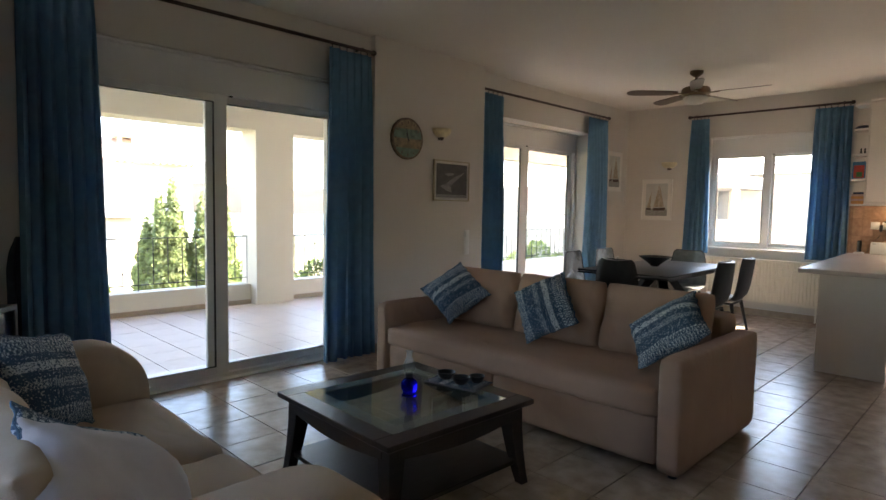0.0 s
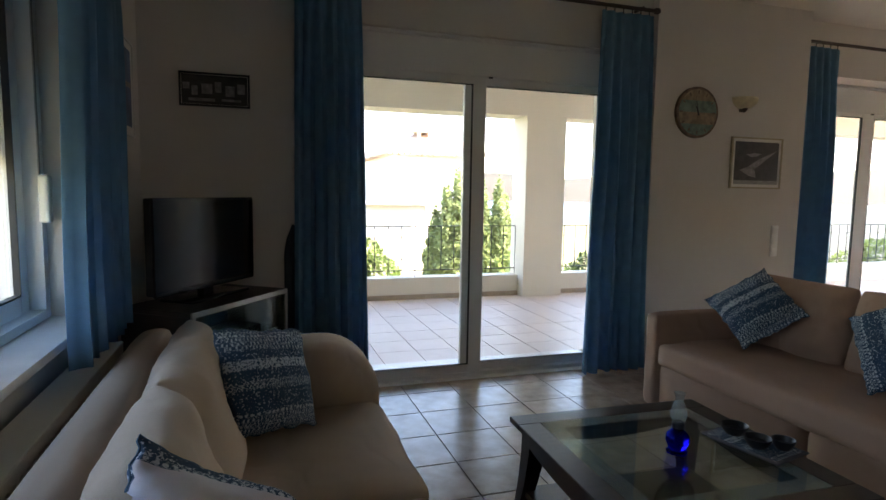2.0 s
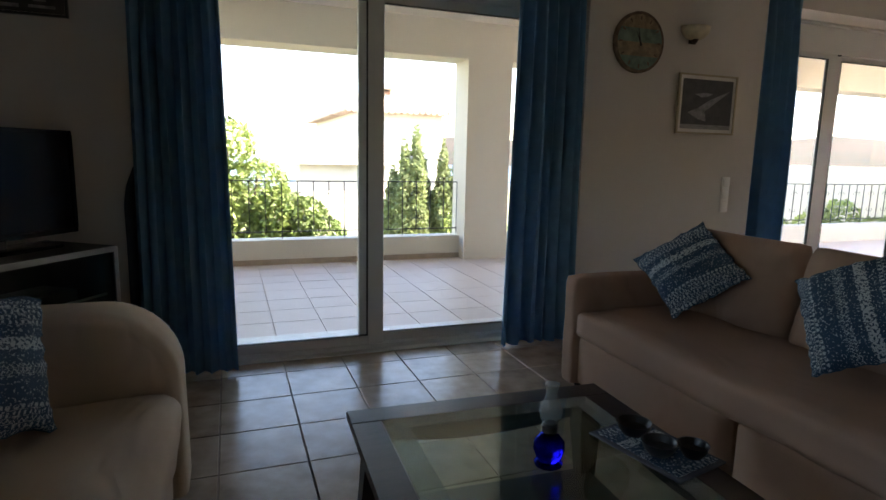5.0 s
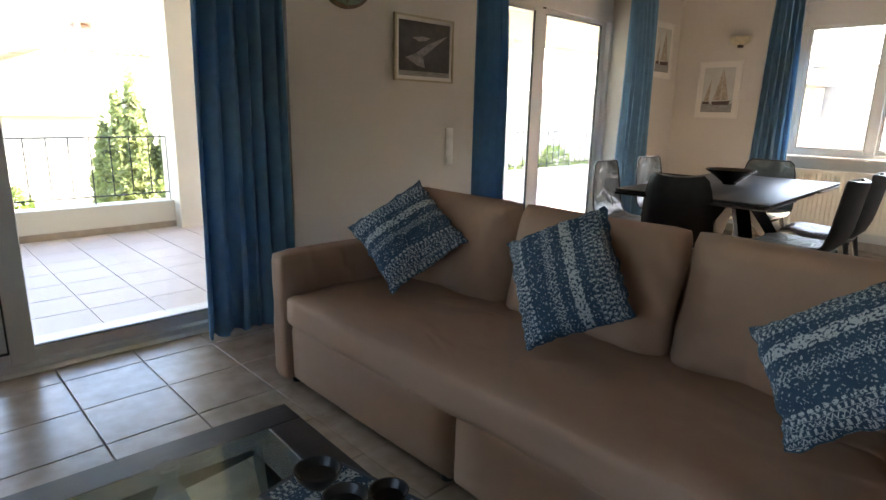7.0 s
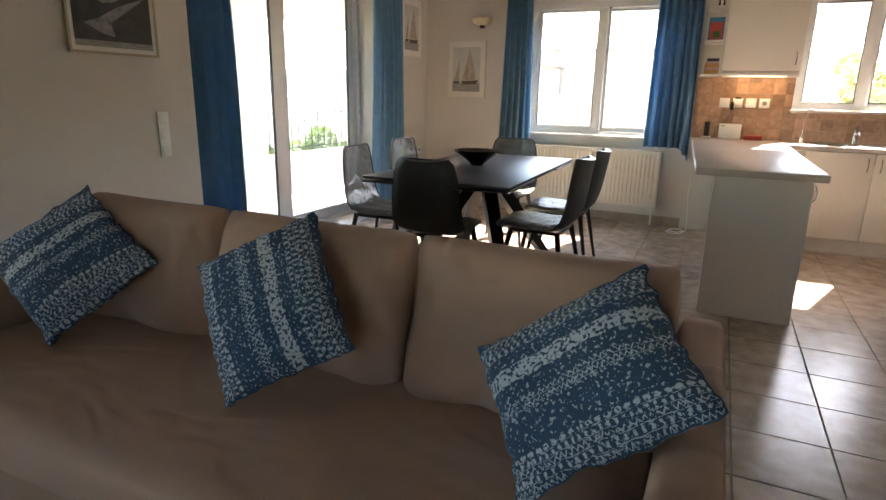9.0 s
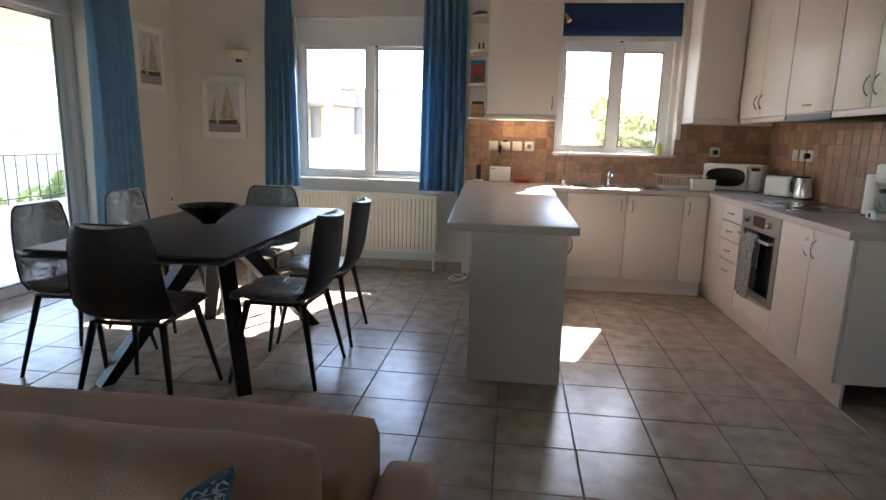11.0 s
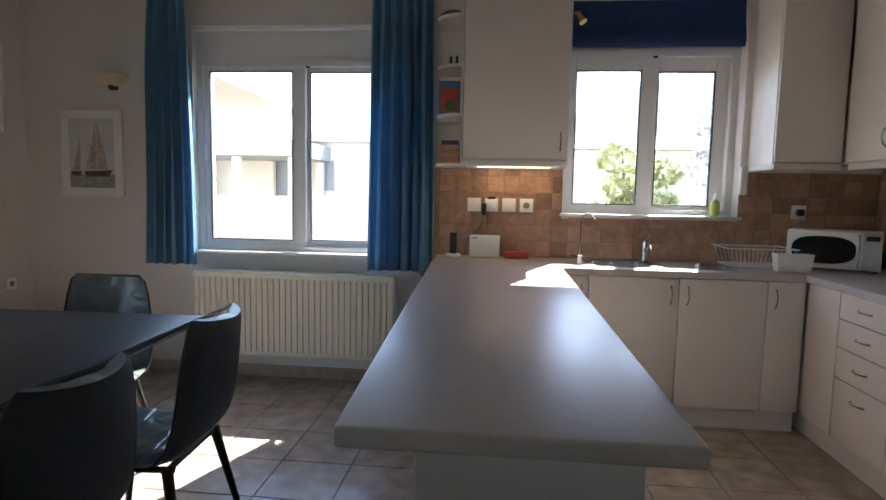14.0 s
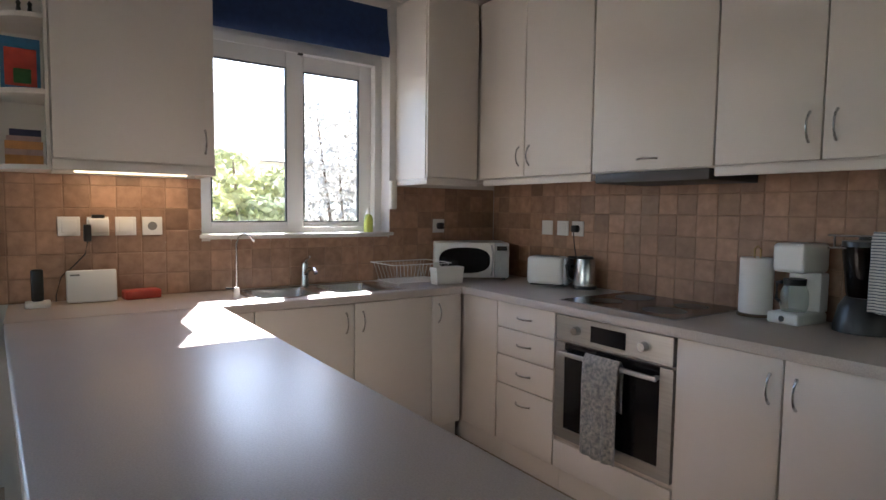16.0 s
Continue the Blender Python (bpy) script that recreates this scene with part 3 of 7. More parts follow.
boxpart("canopy", (-0.1, 2.2, 1.0, 4.2, 5.02, 5.36), "flatroof", per, "dark grey canopy")
structure(boxpart("garden_wall", (15.0, 15.2, -8.0, 14.0, GZ, 1.2), "outer"), "pale garden boundary wall", "wall")
house("neighbour_house", "white house behind the shrubs by the kitchen", 17.5, 22.0, -6.5, 0.7, 2.2, 0.5, [("w", 2.0, 3.6, 0.9, 1.1)])


def hills(name, label, pts, depth, dirx, diry, seed):
    """A far ridge: a sheet that rises from the ground to an uneven crest."""
    rnd = random.Random(seed)
    bm = bmesh.new()
    prev = None
    for (x, y, z) in pts:
        row = [bm.verts.new((x - dirx * depth * (1 - f), y - diry * depth * (1 - f), GZ + (z - GZ) * f ** 0.8 + rnd.uniform(-0.4, 0.4) * f)) for f in (0, 0.25, 0.5, 0.75, 1)]
        if prev:
            for i in range(4):
                bm.faces.new((prev[i], row[i], row[i + 1], prev[i + 1]))
        prev = row
    ob = part(name, bm, "hill", None, smooth=True)
    return structure(ob, label, "hills")


hills("backdrop_hills_north", "dry brown hills on the skyline", [(88 + i * 20, 374 - i * 9, 9 + 4 * math.sin(i * 0.6) ** 2 + i * 0.4) for i in range(24)], 60, 0.5, 0.86, 5)
hills("backdrop_hills_east", "dry brown hills on the skyline", [(190, 60 - i * 10, 12 + 4 * math.sin(i * 0.5 + 1) + 26 / (1 + math.exp(-(i - 7) * 0.9))) for i in range(22)], 110, 1, 0, 6)

# ---- curtains ----


def curtain(name, label, p0, p1, ztop, zbot, folds, seed, bottom=None, group="curtains", tail=0.0):
    """A gathered curtain from p0 to p1 in plan; bottom: its ends at the hem, if they differ."""
    t = thing(name, label, "curtain", (p0[0], p0[1], zbot), 0, group)
    rnd = random.Random(seed)
    b0, b1 = bottom or (p0, p1)
    nu, nv = folds * 10, 18
    ph = [rnd.uniform(-0.5, 0.5) for _ in range(folds + 2)]
    am = [rnd.uniform(0.7, 1.2) for _ in range(folds + 2)]
    d = (Vector(p1) - Vector(p0)).normalized()
    n = Vector((-d.y, d.x))
    if n.dot(Vector(p0) - Vector((5, 2))) > 0:
        n = -n
    bm = bmesh.new()
    grid = []
    for v in range(nv + 1):
        f = v / nv
        row = []
        for u in range(nu + 1):
            s = u / nu
            k = s * folds
            i = int(min(k, folds - 1))
            a = am[i] * (1 - (k - i)) + am[i + 1] * (k - i)
            wob = ph[i] * (1 - (k - i)) + ph[i + 1] * (k - i)
            q = Vector(p0).lerp(Vector(p1), s).lerp(Vector(b0).lerp(Vector(b1), s), f ** 0.8)
            amp = (0.018 + 0.026 * min(1, f * 3)) * a
            if f < 0.08:
                amp *= 0.55
            y = amp * math.sin(2 * math.pi * k + wob * (0.5 + f) * 2) + 0.008 * math.sin(6 * f + 3 * wob)
            side = 0.012 * math.sin(4 * math.pi * k + wob) * f
            z = ztop + (zbot - ztop) * f - (tail * max(0, s - 0.8) * 5 * f if tail else 0)
            row.append(bm.verts.new((q.x + n.x * y + d.x * side - p0[0], q.y + n.y * y + d.y * side - p0[1], z - zbot)))
        grid.append(row)
    for v in range(nv):
        for u in range(nu):
            bm.faces.new((grid[v][u], grid[v][u + 1], grid[v + 1][u + 1], grid[v + 1][u]))
    ob = part("curtain_fabric", bm, "curtain", t, smooth=True, angle=80)
    m = ob.modifiers.new("thickness", "SOLIDIFY")
    m.thickness = 0.003
    L = (Vector(p1) - Vector(p0)).length
    for i in range(folds):
        c = Vector(p0) + d * (L * (i + 0.5) / folds)
        bm = bmesh.new()
        tube(bm, [(c.x - p0[0], c.y - p0[1], ztop - zbot - 0.01), (c.x - p0[0], c.y - p0[1], ztop - zbot + 0.03)], 0.004, 6)
        part("hook", bm, "rod", t, "small dark curtain hook")
    return t


def rod(p0, p1, z, wall):
    t = thing("curtain_rod", "dark brown curtain rod on the wall", "curtain rod", (p0[0], p0[1], z), 0, "curtain rods")
    e = Vector((p1[0] - p0[0], p1[1] - p0[1], 0))
    d = e.normalized()
    bm = bmesh.new()
    tube(bm, [(0, 0, 0), tuple(e)], 0.014, 12)
    part("pole", bm, "rod", t)
    for p in (Vector((0, 0, 0)), e):
        s = -1 if p.length < 0.01 else 1
        bm = bmesh.new()
        tube(bm, [tuple(p - d * s * 0.002), tuple(p + d * s * 0.02), tuple(p + d * s * 0.035)], [0.022, 0.024, 0.012], 12)
        part("finial", bm, "rod", t)
    for f in (0.04, 0.96):
        p = e * f
        q = p + Vector((*wall, 0))
        bm = bmesh.new()
        tube(bm, [tuple(p + Vector((0, 0, 0.012))), tuple(q + Vector((0, 0, 0.012)))], 0.012, 8)
        part("bracket", bm, "rod", t)
    return t


rod((1.72, 4.85), (4.42, 4.85), 2.70, (0, 0.1))
rod((5.88, 4.97), (8.78, 4.97), 2.665, (0, 0.09))
rod((9.42, 4.06), (9.42, 2.19), 2.665, (0.12, 0))
rod((1.055, 1.42), (1.055, 3.84), 2.665, (-0.105, 0))
curtain("curtain", "long gathered blue curtain by the living room balcony door", (1.84, 4.85), (2.235, 4.85), 2.66, 0.03, 6, 1, ((1.82, 4.82), (2.285, 4.81)))
curtain("curtain", "long gathered blue curtain against the wall by the long sofa", (3.96, 4.85), (4.40, 4.85), 2.66, 0.02, 6, 2, ((3.885, 4.82), (4.43, 4.82)))
curtain("curtain", "long gathered blue curtain by the dining balcony door", (5.93, 4.97), (6.42, 4.97), 2.625, 0.03, 6, 3, ((5.90, 4.95), (6.44, 4.95)))
curtain("curtain", "long gathered blue curtain in the dining corner", (8.26, 4.97), (8.74, 4.97), 2.625, 0.03, 6, 4, ((8.20, 4.95), (8.78, 4.95)))
curtain("curtain", "short gathered blue curtain at the dining window", (9.42, 4.04), (9.42, 3.80), 2.625, 0.79, 5, 5, ((9.40, 4.09), (9.40, 3.735)))
curtain("curtain", "short gathered blue curtain beside the kitchen shelves", (9.42, 2.55), (9.42, 2.17), 2.625, 0.79, 6, 6, ((9.40, 2.57), (9.40, 2.15)), tail=0.12)
curtain("curtain", "short gathered blue curtain over the radiator by the television", (1.06, 3.10), (1.06, 3.76), 2.625, 0.80, 7, 7, ((1.08, 3.06), (1.075, 3.79)))

M["lining_dark"] = mat("dark_blue_lining", (0.03, 0.05, 0.075), 0.9, var=0.15, scale=20, bump=0.3, bump_scale=300)


def lining_tail(x0, x1, y, top):
    """The dark lining that hangs beside a long curtain, gathered and rounded at its head."""
    t = thing("curtain_lining", "dark blue curtain lining gathered beside a long curtain", "curtain", (x0, y, 0.03), 0, "dark curtain linings")
    bm = bmesh.new()
    rows = []
    for j in range(13):
        f = j / 12
        sq = 1 - 0.75 * max(0, f - 0.88) / 0.12
        rows.append([bm.verts.new(((x1 - x0) * (0.5 + (k / 12 - 0.5) * sq), 0.016 * math.sin(k * 1.7 + f) * (1 - 0.5 * f), (top - 0.03) * f)) for k in range(13)])
    for a, b in zip(rows, rows[1:]):
        for k in range(12):
            bm.faces.new((a[k], a[k + 1], b[k + 1], b[k]))
    ob = part("lining_fabric", bm, "lining_dark", t, smooth=True, angle=80)
    ob.modifiers.new("thickness", "SOLIDIFY").thickness = 0.006


lining_tail(1.76, 1.90, 4.905, 1.13)
lining_tail(5.86, 5.98, 5.02, 1.12)

for k, (x, y) in enumerate(((14.4, -2.0), (15.0, -3.2))):
    bush("almond_tree", "almond tree with thin foliage, paled as if by haze, beyond the kitchen window", x, y, cloud(14, 0.7, 0.7, 4.0, 6.3, 0.5, 90 + k), 5000, 0.05, "paleleaf", 95 + k, 0.06)



# ---- soft things ----
def rot_frame(c, ex, ey):
    ex = Vector(ex).normalized()
    ey = Vector(ey)
    ey = (ey - ex * ey.dot(ex)).normalized()
    ez = ex.cross(ey)
    m = Matrix((ex, ey, ez)).transposed().to_4x4()
    m.translation = Vector(c)
    return m


def pucker(x, y, w, h, amount, seed):
    """How far a gathered seam wanders from a pillow's straight outline."""
    e = max(abs(x) / (w / 2), abs(y) / (h / 2)) ** 6
    q = Vector((x * 34 + seed * 5.1, y * 34, seed))
    return e * amount * noise.noise(q), e * amount * noise.noise(q + Vector((9.2, 3.1, 4.4)))


def cushion_bm(w, h, t, boxy=0.0, wrinkle=0.006, seed=0, n=26, sag=0.0, seam=0.0):
    """A stuffed cushion in the plane xy, thickness along z. boxy 0: pinched edges; 1: full sides. Every vertex is displaced by noise."""
    bm = bmesh.new()
    sides = {}
    for s in (1, -1):
        g = []
        for j in range(n + 1):
            row = []
            for i in range(n + 1):
                u, v = 2 * i / n - 1, 2 * j / n - 1
                u, v = math.sin(u * math.pi / 2), math.sin(v * math.pi / 2)
                au, av = abs(u), abs(v)
                p = 2.4 + 6 * boxy
                th = (max(0, 1 - au ** p) ** (0.5)) * (max(0, 1 - av ** p) ** (0.5))
                inset = (1 - boxy) * 0.055
                x = u * (w / 2) * (1 - inset * (1 - av ** 2) ** 1.0 * au ** 2)
                y = v * (h / 2) * (1 - inset * (1 - au ** 2) ** 1.0 * av ** 2)
                if boxy:
                    k = boxy * 0.05
                    x -= math.copysign(k * w * max(0, au - 0.8) * max(0, av - 0.8) * 12, u)
                    y -= math.copysign(k * h * max(0, au - 0.8) * max(0, av - 0.8) * 12, v)
                z = s * t / 2 * th
                q = Vector((x * 5 + seed * 7.3, y * 5, s * 3.0 + seed))
                z += s * wrinkle * noise.noise(q) * min(1, th * 2) * 2 + s * wrinkle * 0.6 * noise.noise(q * 3.1) * min(1, th * 2)
                y -= sag * (1 - u * u) * (v + 1) / 2
                if seam:
                    px_, py_ = pucker(x, y, w, h, seam, seed)
                    z += s * 0.004 * noise.noise(Vector((x * 40, y * 40, seed * 2.0))) * min(1, th * 3)
                    x, y = x + px_, y + py_
                row.append(bm.verts.new((x, y, z)) if (s == 1 or (0 < i < n and 0 < j < n)) else sides[1][j][i])
            g.append(row)
        sides[s] = g
        for j in range(n):
            for i in range(n):
                q = (g[j][i], g[j][i + 1], g[j + 1][i + 1], g[j + 1][i])
                try:
                    bm.faces.new(q if s == 1 else q[::-1])
                except ValueError:
                    pass
    return bm


def piping(bm, w, h, r, n=96, boxy=0.0, seam=0.0, seed=0):
    """A thin cord round a pinched cushion's edge."""
    pts = []
    for k in range(n):
        a = 4 * k / n
        e, f = int(a), (a - int(a)) * 2 - 1
        u, v = ((f, -1), (1, f), (-f, 1), (-1, -f))[e]
        inset = (1 - boxy) * 0.055
        pts.append((u * w / 2 * (1 - inset * (1 - v * v) * u * u), v * h / 2 * (1 - inset * (1 - u * u) * v * v), 0))
    if seam:
        pts = [(x + pucker(x, y, w, h, seam, seed)[0], y + pucker(x, y, w, h, seam, seed)[1], 0) for x, y, z in pts]
    tube(bm, pts + [pts[0]], r, 6)


def block_print(name):
    """A navy cotton with rows of pale block-printed dashes, zigzags and dots that run along x; object space."""
    m = bpy.data.materials.new(name)
    m.use_nodes = True
    nt = m.node_tree
    N, L = nt.nodes, nt.links
    b = N["Principled BSDF"]
    b.inputs["Roughness"].default_value = 0.95
    tc, sep = N.new("ShaderNodeTexCoord"), N.new("ShaderNodeSeparateXYZ")
    L.new(tc.outputs["Object"], sep.inputs[0])

    def math_node(op, a, c=None, d=None):
        n = N.new("ShaderNodeMath")
        n.operation = op
        for k, s in enumerate((a, c, d)):
            if s is None:
                continue
            if isinstance(s, (int, float)):
                n.inputs[k].default_value = s
            else:
                L.new(s, n.inputs[k])
        return n.outputs[0]

    wob = N.new("ShaderNodeTexNoise")
    wob.inputs["Scale"].default_value = 28
    L.new(tc.outputs["Object"], wob.inputs[0])
    X, Y = math_node("MULTIPLY_ADD", wob.outputs[0], 0.010, sep.outputs["X"]), math_node("MULTIPLY_ADD", wob.outputs[0], 0.012, sep.outputs["Y"])
    row = math_node("FLOOR", math_node("DIVIDE", Y, 0.0150))
    fy = math_node("FRACT", math_node("DIVIDE", Y, 0.0150))
    wn_row = N.new("ShaderNodeTexWhiteNoise")
    wn_row.noise_dimensions = "1D"
    L.new(row, wn_row.inputs["W"])
    rnd = wn_row.outputs["Value"]
    pitch = math_node("MULTIPLY_ADD", rnd, 0.010, 0.011)
    fx = math_node("FRACT", math_node("ADD", math_node("DIVIDE", X, pitch), rnd))
    tri = math_node("ABSOLUTE", math_node("MULTIPLY_ADD", fx, 2, -1))
    zig = math_node("LESS_THAN", math_node("ABSOLUTE", math_node("SUBTRACT", math_node("MULTIPLY_ADD", tri, 0.6, 0.2), fy)), 0.13)
    dash = math_node("MULTIPLY", math_node("LESS_THAN", fx, 0.38), math_node("LESS_THAN", math_node("ABSOLUTE", math_node("SUBTRACT", fy, 0.5)), 0.33))
    blob = math_node("LESS_THAN", math_node("ADD", math_node("POWER", math_node("MULTIPLY_ADD", fx, 2, -1), 2), math_node("POWER", math_node("MULTIPLY_ADD", fy, 2, -1), 2)), 0.5)
    pick = math_node("GREATER_THAN", rnd, 0.38)
    pick2 = math_node("GREATER_THAN", rnd, 0.68)
    pat = math_node("ADD", math_node("MULTIPLY", zig, math_node("SUBTRACT", 1, pick)), math_node("MULTIPLY", dash, math_node("SUBTRACT", pick, pick2)))
    pat = math_node("ADD", pat, math_node("MULTIPLY", blob, pick2))
    line = math_node("LESS_THAN", math_node("ABSOLUTE", math_node("SUBTRACT", fy, 0.03)), 0.05)
    pat = math_node("MAXIMUM", pat, line)
    # bands left plain, and worn printing
    band = N.new("ShaderNodeTexWhiteNoise")
    band.noise_dimensions = "1D"
    L.new(math_node("ADD", math_node("FLOOR", math_node("DIVIDE", Y, 0.035)), 17.3), band.inputs["W"])
    pat = math_node("MULTIPLY", pat, math_node("GREATER_THAN", band.outputs["Value"], 0.24))
    worn = N.new("ShaderNodeTexNoise")
    worn.inputs["Scale"].default_value, worn.inputs["Detail"].default_value = 130, 4
    L.new(tc.outputs["Object"], worn.inputs[0])
    pat = math_node("MULTIPLY", pat, math_node("GREATER_THAN", worn.outputs[0], 0.43))
    dense = math_node("GREATER_THAN", band.outputs["Value"], 0.90)
    pat = math_node("MAXIMUM", pat, math_node("MULTIPLY", dense, math_node("GREATER_THAN", worn.outputs[0], 0.49)))
    edge = math_node("GREATER_THAN", worn.outputs[0], 0.60)
    pat = math_node("MAXIMUM", pat, math_node("MULTIPLY", edge, 0.8))
    big = N.new("ShaderNodeTexNoise")
    big.inputs["Scale"].default_value = 14
    L.new(tc.outputs["Object"], big.inputs[0])
    blue = N.new("ShaderNodeMix")
    blue.data_type = "RGBA"
    blue.inputs["A"].default_value, blue.inputs["B"].default_value = (0.014, 0.034, 0.070, 1), (0.030, 0.078, 0.13, 1)
    L.new(big.outputs[0], blue.inputs["Factor"])
    mix = N.new("ShaderNodeMix")
    mix.data_type = "RGBA"
    L.new(pat, mix.inputs["Factor"])
    L.new(blue.outputs["Result"], mix.inputs["A"])
    mix.inputs["B"].default_value = (0.40, 0.44, 0.47, 1)
    L.new(mix.outputs["Result"], b.inputs["Base Color"])
    weave, bp = N.new("ShaderNodeTexNoise"), N.new("ShaderNodeBump")
    weave.inputs["Scale"].default_value = 380
    L.new(tc.outputs["Object"], weave.inputs[0])
    bp.inputs["Strength"].default_value, bp.inputs["Distance"].default_value = 0.6, 0.002
    L.new(weave.outputs[0], bp.inputs["Height"])
    L.new(bp.outputs[0], b.inputs["Normal"])
    return m


M["print"] = block_print("block_printed_cotton")
M["lining"] = mat("pale_lilac_cotton", (0.52, 0.49, 0.52), 0.9, var=0.05, scale=8, bump=0.3, bump_scale=400)
M["piping"] = mat("teal_cord", (0.03, 0.08, 0.13), 0.9, var=0.2, scale=90)


def throw_pillow(label, corners, turn_print=0, seed=0, reverse="print", thick=0.15):
    """corners: top-left, top-right, bottom-right, bottom-left of the pillow's face."""
    tl, tr, br, bl = [Vector(c) for c in corners]
    c = (tl + tr + br + bl) / 4
    ex, ey = (tr + br - tl - bl) / 2, (tl + tr - bl - br) / 2
    t = thing("throw_pillow", label, "pillow", (0, 0, 0), 0, "throw pillows")
    m = rot_frame(c, ex, ey)
    t.matrix_world = m
    w, h = ex.length * 1.06, ey.length * 1.06
    bm = cushion_bm(w, h, thick, 0.0, 0.014, seed, n=44, seam=0.016)
    front = bm
    if reverse != "print":
        def behind(f):
            q = f.calc_center_median()
            return q.z < -0.006 and q.y < 0.36 * h
        gone = [f for f in bm.faces if behind(f)]
        bmesh.ops.delete(front, geom=gone, context="FACES_ONLY")
        back = cushion_bm(w, h, thick, 0.0, 0.014, seed, n=44, seam=0.016)
        bmesh.ops.delete(back, geom=[f for f in back.faces if not behind(f)], context="FACES_ONLY")
        part("reverse_side", back, reverse, t, "plain pale lilac reverse side", smooth=True, angle=80)
    part("cover", front, "print", t, smooth=True, angle=80)
    bm = bmesh.new()
    piping(bm, w, h, 0.003, seam=0.016, seed=seed)
    part("piping", bm, "piping", t, "teal corded piping", smooth=True)
    return t


def soft_box(name, dims, material, parent, label="", r=0.04, seed=0, wrinkle=0.006, cuts=14, seg=3):
    """A padded block: rounded, cut fine and dented by noise."""
    bm = bmesh.new()
    bx(bm, *dims)
    bmesh.ops.subdivide_edges(bm, edges=bm.edges[:], cuts=cuts, use_grid_fill=True)
    cx = Vector(((dims[0] + dims[1]) / 2, (dims[2] + dims[3]) / 2, (dims[4] + dims[5]) / 2))
    half = Vector(((dims[1] - dims[0]) / 2, (dims[3] - dims[2]) / 2, (dims[5] - dims[4]) / 2))
    rr = min(r, *half)
    for v in bm.verts:
        d = v.co - cx
        core = Vector([max(-(half[i] - rr), min(half[i] - rr, d[i])) for i in range(3)])
        e = d - core
        if e.length > 1e-6:
            v.co = cx + core + e.normalized() * rr
        nn = e.normalized() if e.length > 1e-6 else Vector((0, 0, 0))
        q = (v.co + Vector((seed * 3.1, seed, 0))) * 3.4
        v.co += nn * (wrinkle * (noise.noise(q) + 0.5 * noise.noise(q * 2.7)))
    return part(name, bm, material, parent, label, smooth=True, angle=70)


# ---- long sofa ----
def long_sofa():
    o = Vector((4.5, 3.1, 0))
    t = thing("sofa", "tan fabric three-seat sofa bed with loose back cushions", "sofa", tuple(o))

    def L(x0, x1, y0, y1, z0, z1):
        return (x0 - o.x, x1 - o.x, y0 - o.y, y1 - o.y, z0, z1)
    soft_box("seat", L(3.925, 4.90, 1.937, 4.04, 0.30, 0.455), "sofa", t, r=0.045, seed=1, wrinkle=0.012, cuts=22)
    for a, b in ((1.945, 3.015), (3.025, 4.03)):
        soft_box("front_panel", L(3.955, 4.05, a, b, 0.05, 0.305), "sofa", t, r=0.02, seed=2, wrinkle=0.003, cuts=8)
    soft_box("armrest", L(3.935, 5.08, 4.042, 4.165, 0.03, 0.62), "sofa", t, r=0.035, seed=3, wrinkle=0.004, cuts=12)
    soft_box("armrest", L(3.935, 5.08, 1.805, 1.935, 0.03, 0.62), "sofa", t, r=0.035, seed=4, wrinkle=0.004, cuts=12)
    soft_box("backrest", L(4.80, 5.10, 1.937, 4.04, 0.05, 0.72), "sofa", t, r=0.05, seed=5, wrinkle=0.004, cuts=12)
    for i, (a, b) in enumerate(((1.93, 2.62), (2.63, 3.33), (3.34, 4.01))):
        bm = cushion_bm(b - a, 0.46, 0.22, 0.6, 0.02, 10 + i, n=34)
        c = part("back_cushion", bm, "sofa", t, smooth=True, angle=80)
        c.matrix_basis = rot_frame(Vector((4.625, (a + b) / 2, 0.645)) - o, (0, -1, 0), (0.20, 0, 0.98))
    for x in (4.02, 4.98):
        for y in (1.87, 3.1, 4.10):
            bm = bmesh.new()
            cyl(bm, x - o.x, y - o.y, 0, 0.05, 0.022, 0.028)
            part("foot", bm, "blackplastic", t, "small black foot")
    boxpart("base", L(4.05, 4.8, 1.95, 4.03, 0.045, 0.30), "sofa", t)
    return t


long_sofa()
throw_pillow("navy and white block-printed throw pillow by the sofa's window arm", ((4.28, 4.02, 0.70), (4.51, 3.82, 0.91), (4.516, 3.54, 0.695), (4.22, 3.64, 0.51)), seed=1)
throw_pillow("navy and white block-printed throw pillow against the middle sofa cushion", ((4.52, 2.885, 0.91), (4.365, 2.657, 0.616), (4.235, 2.959, 0.49), (4.40, 3.183, 0.754)), seed=2)
throw_pillow("navy and white block-printed throw pillow by the sofa's far arm", ((4.464, 2.337, 0.646), (4.56, 2.02, 0.885), (4.30, 1.834, 0.70), (4.23, 2.168, 0.475)), seed=3)


